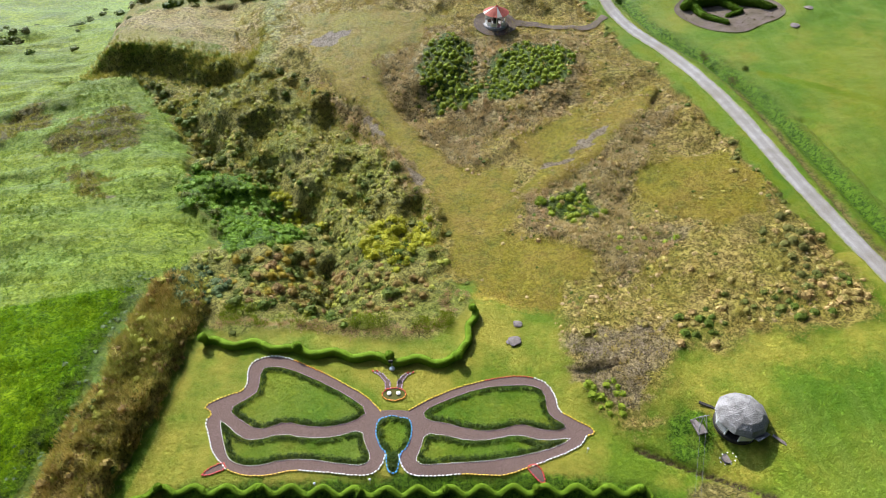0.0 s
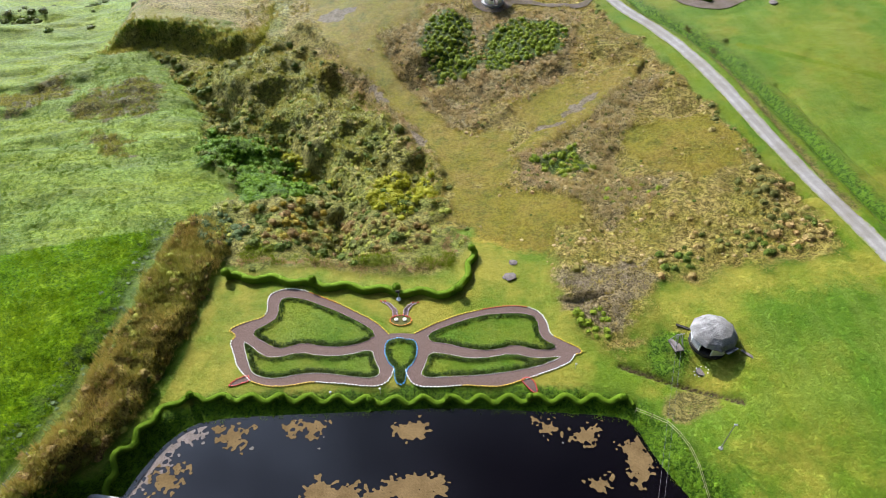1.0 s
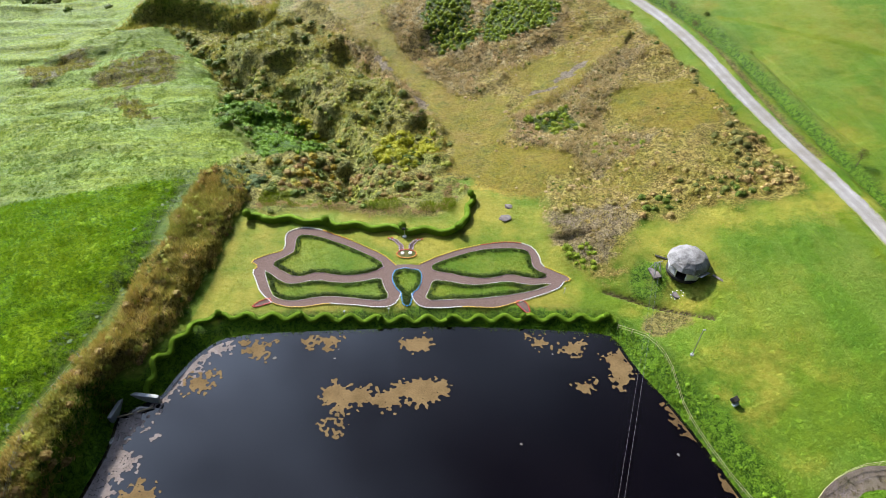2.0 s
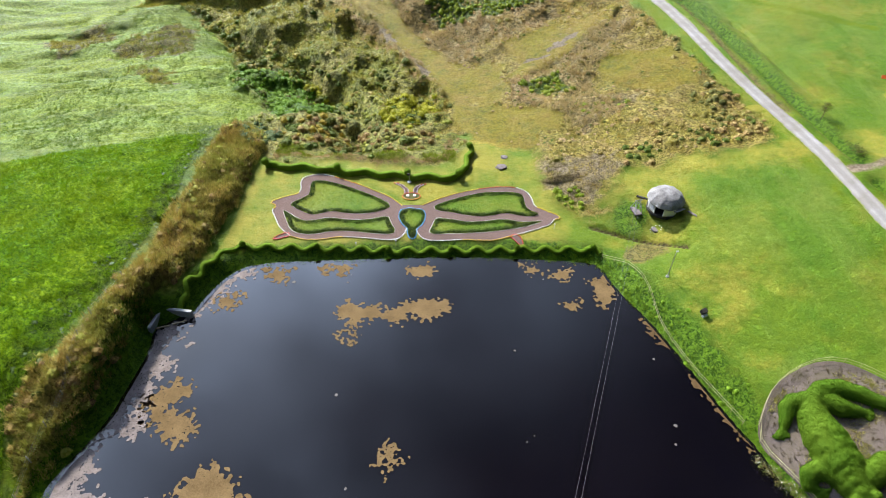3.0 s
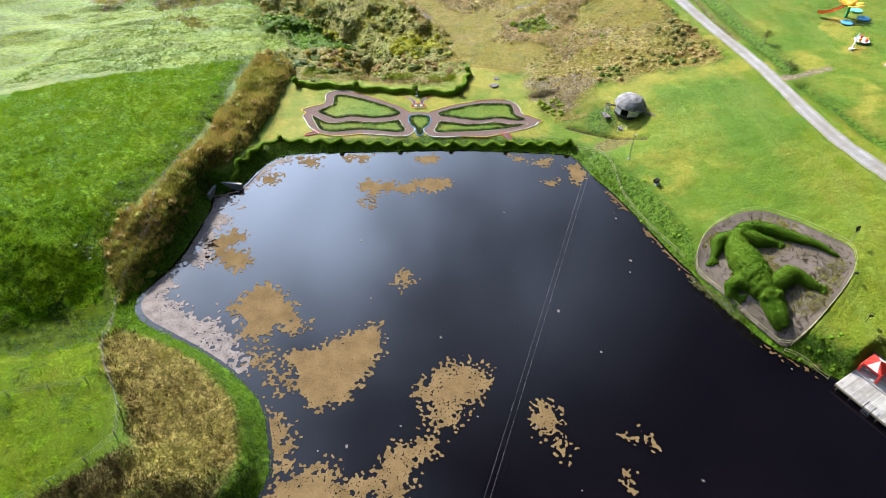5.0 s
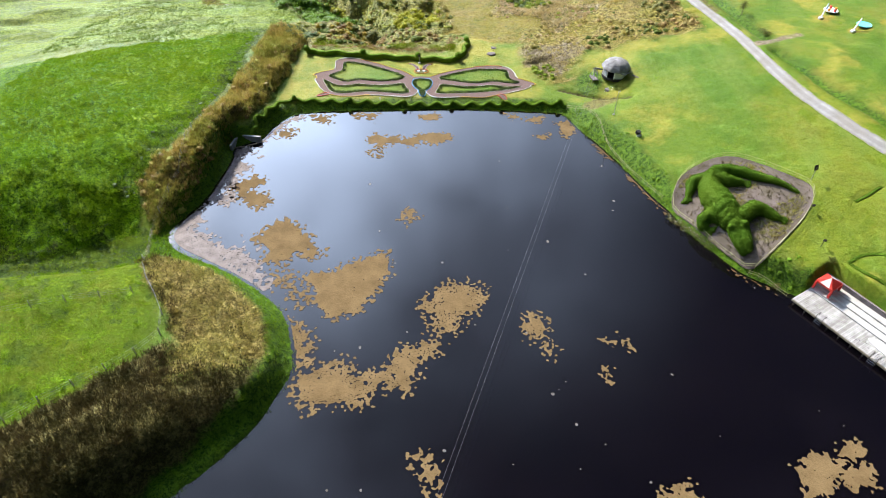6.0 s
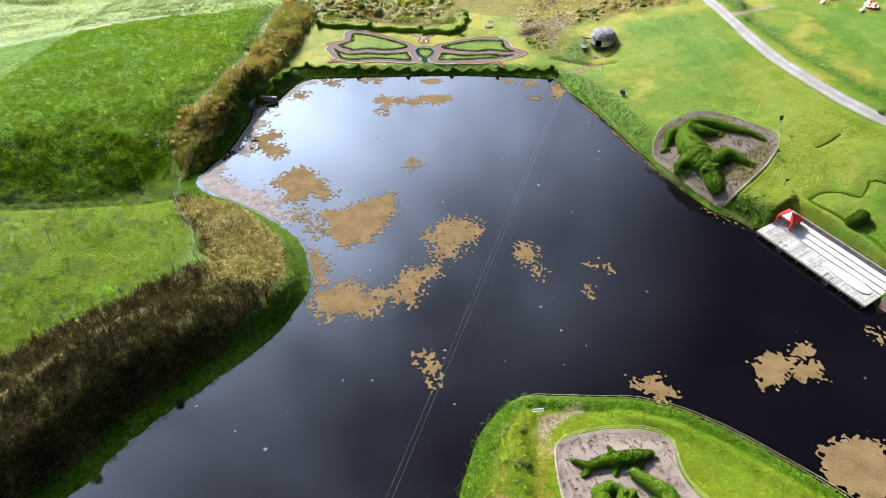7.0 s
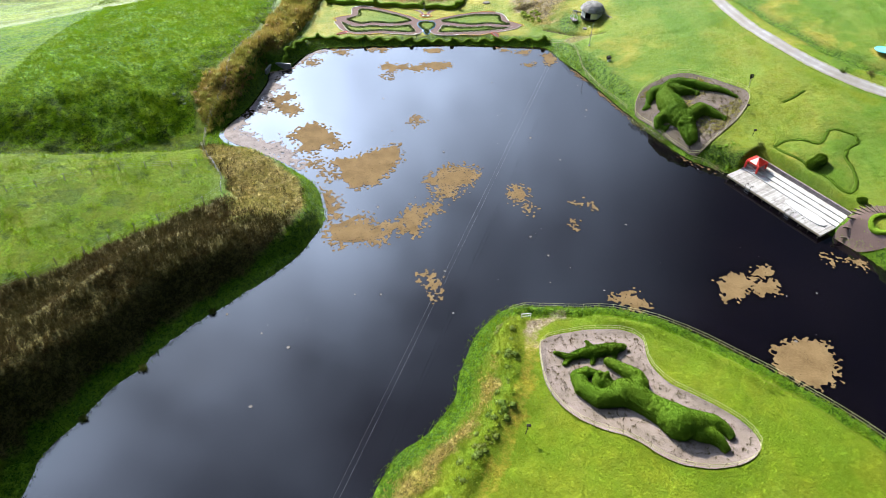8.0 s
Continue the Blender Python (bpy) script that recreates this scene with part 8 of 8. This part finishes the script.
hedge("hedge", ring, 0.6, 0.5, 0, 3, "round clipped hedge ring beside the steps", 110, 31, turns=1)
bush = []
chain(bush, (59.7, -30.2, 0.3, 0.45), (60.1, -30.4, 0.35, 0.45))
topiary("yellow_bush", bush, "small yellow-green rounded bush above the steps", "bush", 0.12, 900, 0.14, 0.0, 41)


# ---- pavilion on the hill ----
def pavilion(x, y):
    z = gz(x, y) + 0.05
    root = thing("pavilion", pose(x, y, z), "round white pavilion with a red and white segmented roof", "pavilion")
    part("floor", lathe([(0, 0.3), (2.35, 0.3), (2.45, 0.2), (2.45, -0.6)], 36), M_CONCRETE, root, "pale round plinth")
    n = 12
    for k in range(n):
        a = 2 * math.pi * k / n
        px, py = 2.0 * math.cos(a), 2.0 * math.sin(a)
        part("column", rod((px, py, 0.28), (px, py, 2.5), 0.1, 0.09, 10), M_WHITE, root)
        if k != 9:
            b = a + 2 * math.pi / n
            qx, qy = 2.0 * math.cos(b), 2.0 * math.sin(b)
            m = Matrix.Translation(((px + qx) / 2, (py + qy) / 2, 0.28)) @ Matrix.Rotation(math.atan2(qy - py, qx - px), 4, "Z")
            part("parapet", box(math.dist((px, py), (qx, qy)) - 0.18, 0.1, 0.75, m, 0.01), M_WHITE, root)
    part("ring_beam", lathe([(2.1, 2.48), (2.1, 2.66), (1.9, 2.66), (1.9, 2.48), (2.1, 2.48)], 36), M_WHITE, root)
    for k in range(16):
        a, b = 2 * math.pi * k / 16, 2 * math.pi * (k + 1) / 16
        bm = bmesh.new()
        lo = [(2.6 * math.cos(t), 2.6 * math.sin(t), 2.55) for t in (a, b)]
        hi = [(0.2 * math.cos(t), 0.2 * math.sin(t), 3.75) for t in (b, a)]
        face = bm.faces.new([bm.verts.new(p) for p in lo + hi])
        bmesh.ops.solidify(bm, geom=[face], thickness=0.06)
        part("roof_segment", bm, plain("roof_red", (0.42, 0.10, 0.08), (0.58, 0.19, 0.15), 2.0) if k == 0 else bpy.data.materials["roof_red" if k % 4 else "white_paint"], root)
    part("finial", lathe([(0.28, 3.72), (0.2, 3.85), (0.05, 4.0), (0.0, 4.2)], 12), M_RED, root)
    # added near-black cylinder that fills the view between the columns
    part("core", rod((0, 0, 0.28), (0, 0, 2.5), 0.5, 0.5, 16), M_DARK, root, "near-black cylinder added inside the columns")
    return root


pavilion(14.8, 124.6)
draped("pavement", [(14.8 + 4.4 * math.cos(a), 124.6 + 3.8 * math.sin(a)) for a in np.linspace(0, 2 * math.pi, 33)[:-1]], M_SOIL, "round grey gravel court round the pavilion", "gravel", lift=0.16)
ribbon("path", [(18.5, 125.0), (23, 124.6), (29, 123.4), (34.5, 124.6), (38.2, 127.6)], 0.9, M_SOIL, "grey gravel path to the pavilion", "path", 0.14)


# ---- saplings and dark bushes beside the road ----
def sapling(x, y, h, seed):
    r = np.random.default_rng(seed)
    z = gz(x, y)
    root = thing("sapling", pose(x, y, z), "small thin dark green sapling beside the road", "tree", "roadside saplings")
    bm = rod((0, 0, -0.2), (0.05, 0, h * 0.75), 0.07, 0.03, 7)
    for k in range(6):
        a, b = r.uniform(0, 6.28), h * r.uniform(0.4, 0.7)
        rod((0.02, 0, b), (0.6 * math.cos(a), 0.6 * math.sin(a), b + h * 0.25), 0.03, 0.01, 5, bm)
    part("trunk", bm, M_BARK, root)
    n = 16
    v, f = leaves(r.normal(0, 0.42, n), r.normal(0, 0.42, n), h * r.uniform(0.55, 0.95, n), r.uniform(0.25, 0.5, n), r.uniform(0.25, 0.45, n), r, 40, 0.16)
    part("crown", mesh_from("crown", v, f, M_SHRUB), None, root)


sapling(51.1, 107.2, 2.6, 1)
sapling(62.4, 52.4, 2.6, 2)
sapling(53.4, 99.5, 1.2, 3)
for x, y, s in ((-35.0, 97.7, 1.1), (-33.2, 99.4, 0.7), (63.2, 42.4, 0.9), (69.1, -1.3, 0.6), (72.7, -3.1, 0.7), (50.6, -15.2, 0.6), (43.6, -16.6, 0.6), (56.6, 102.1, 0.6)):
    n = 5
    r_ = np.random.default_rng(int(abs(x) * 10))
    v, f = leaves(r_.normal(0, s * 0.4, n), r_.normal(0, s * 0.4, n), np.full(n, s * 0.2), r_.uniform(0.5, 0.9, n) * s, r_.uniform(0.5, 0.9, n) * s, r_, 60, 0.16)
    solid("bush", mesh_from("bush", v, f, M_SHRUB), None, pose(x, y, gz(x, y)), "low dark green bush in the grass", "bush", "low bushes")
# the meadow's dark groove, drawn as an added strip of dark leaves
hedge("hedge", [(57.3, -6.1), (59.4, -5.3), (61.6, -4.2)], 0.4, 0.25, 0.0, 3.0, "low dark leaf strip standing for a groove in the meadow", 110, 51, turns=1, material=M_FISH)


# ---- playground ----
def spinner(x, y, ax, ay, colour, label, seats=False):
    """A tilted play mast with a round dish at its foot's far end."""
    z, z2 = gz(x, y), gz(ax, ay)
    root = thing("play_spinner", Matrix(), label, "play equipment", "play spinners")
    part("footing", box(0.9, 0.7, 0.45, pose(x, y, z - 0.05, 0, 0, 20), 0.08), M_WHITE, root, "white concrete footing")
    part("mast", rod((x, y, z + 0.2), (x + (ax - x) * 0.55, y + (ay - y) * 0.75, z + 2.1), 0.16, 0.12, 10), M_STEEL, root, "thick tilted grey mast")
    part("dish", lathe([(0, 0.42), (1.1, 0.46), (1.35, 0.55), (1.4, 0.45), (1.1, 0.3), (0.2, 0.2), (0.2, -0.1)], 28), colour, root, "shallow round dish", pose(ax, ay, z2))
    if seats:
        for k in range(5):
            a = k * 1.256
            part("seat", box(0.4, 0.4, 0.5, pose(ax + 0.9 * math.cos(a), ay + 0.9 * math.sin(a), z2 + 0.5, 0, 0, k * 72), 0.06), (M_ORANGE, M_RED, M_BLUE)[k % 3], root, "moulded play seat")


spinner(75.0, 45.6, 78.4, 48.6, M_WHITE, "tilted play mast with a white dish and coloured seats", True)
spinner(78.0, 39.0, 80.9, 40.8, M_TEAL, "tilted play mast with a pale blue dish")
spinner(82.8, 33.2, 85.4, 34.8, M_WHITE, "tilted play mast with a white dish and red seats", True)
spinner(86.2, 41.6, 88.6, 43.0, M_TEAL, "tilted play mast with a blue dish")
spinner(79.5, 4.6, 77.3, 2.6, M_TEAL, "tilted play mast with a teal dish")

px, py = 81.4, 60.2
pz = gz(px, py)
root = thing("flower_climber", pose(px, py, pz), "orange flower-shaped climbing tower with a slide", "play tower")
part("stem", rod((0, 0, -0.2), (0, 0, 2.4), 0.3, 0.25, 12), plain("green_paint", (0.05, 0.28, 0.10), (0.10, 0.40, 0.16), 2.0), root, "green stem")
for k in range(9):
    a = 2 * math.pi * k / 9
    bm = bmesh.new()
    bmesh.ops.create_icosphere(bm, subdivisions=2, radius=1.0)
    bmesh.ops.transform(bm, matrix=pose(1.35 * math.cos(a), 1.35 * math.sin(a), 2.6, 0, -18, math.degrees(a)) @ Matrix.Diagonal((1.15, 0.5, 0.14, 1)), verts=bm.verts)
    part("petal", bm, M_ORANGE if k % 3 else M_YELLOW, root, "", None, True)
part("crown", lathe([(0.7, 2.55), (0.75, 2.9), (0.4, 3.15), (0, 3.2)], 16), M_YELLOW, root, "domed yellow centre")
sl = [(-1.4, -0.3, 2.3), (-2.3, -0.1, 1.7), (-3.2, 0.3, 1.0), (-4.4, 0.9, 0.45), (-5.2, 1.4, 0.35)]
bm = bmesh.new()
rows = []
for k, (x, y, z) in enumerate(sl):
    q = sl[min(k + 1, 4)] if k < 4 else (2 * x - sl[3][0], 2 * y - sl[3][1], z)
    n_ = Vector((-(q[1] - y), q[0] - x, 0)).normalized()
    rows.append([bm.verts.new(Vector((x, y, z)) + n_ * w + Vector((0, 0, h))) for w, h in ((-0.45, 0.28), (-0.4, 0.0), (0.4, 0.0), (0.45, 0.28))])
for a, b in zip(rows[:-1], rows[1:]):
    for k in range(3):
        bm.faces.new([a[k], a[k + 1], b[k + 1], b[k]])
bmesh.ops.solidify(bm, geom=bm.faces[:], thickness=0.05)
part("slide", bm, plain("slide_red", (0.55, 0.14, 0.05), (0.68, 0.24, 0.10), 2.0), root, "orange-red slide chute")
for k, (x, y) in enumerate(((-1.2, -2.9), (2.4, -2.0), (2.9, 1.8))):
    solid("play_disc", lathe([(0, 0.3), (0.9, 0.34), (1.15, 0.28), (1.15, 0.1), (0.3, -0.1)], 24), M_BLUE if k < 2 else M_TEAL, pose(px + x, py + y, gz(px + x, py + y)), "round sky-blue play disc on the grass", "play disc", "play discs")
for x, y in ((74.6, 120.4), (69.8, 114.6)):
    ridge_stone(x, y, 0.8, "pale stones half sunk in the meadow", seed=int(x))
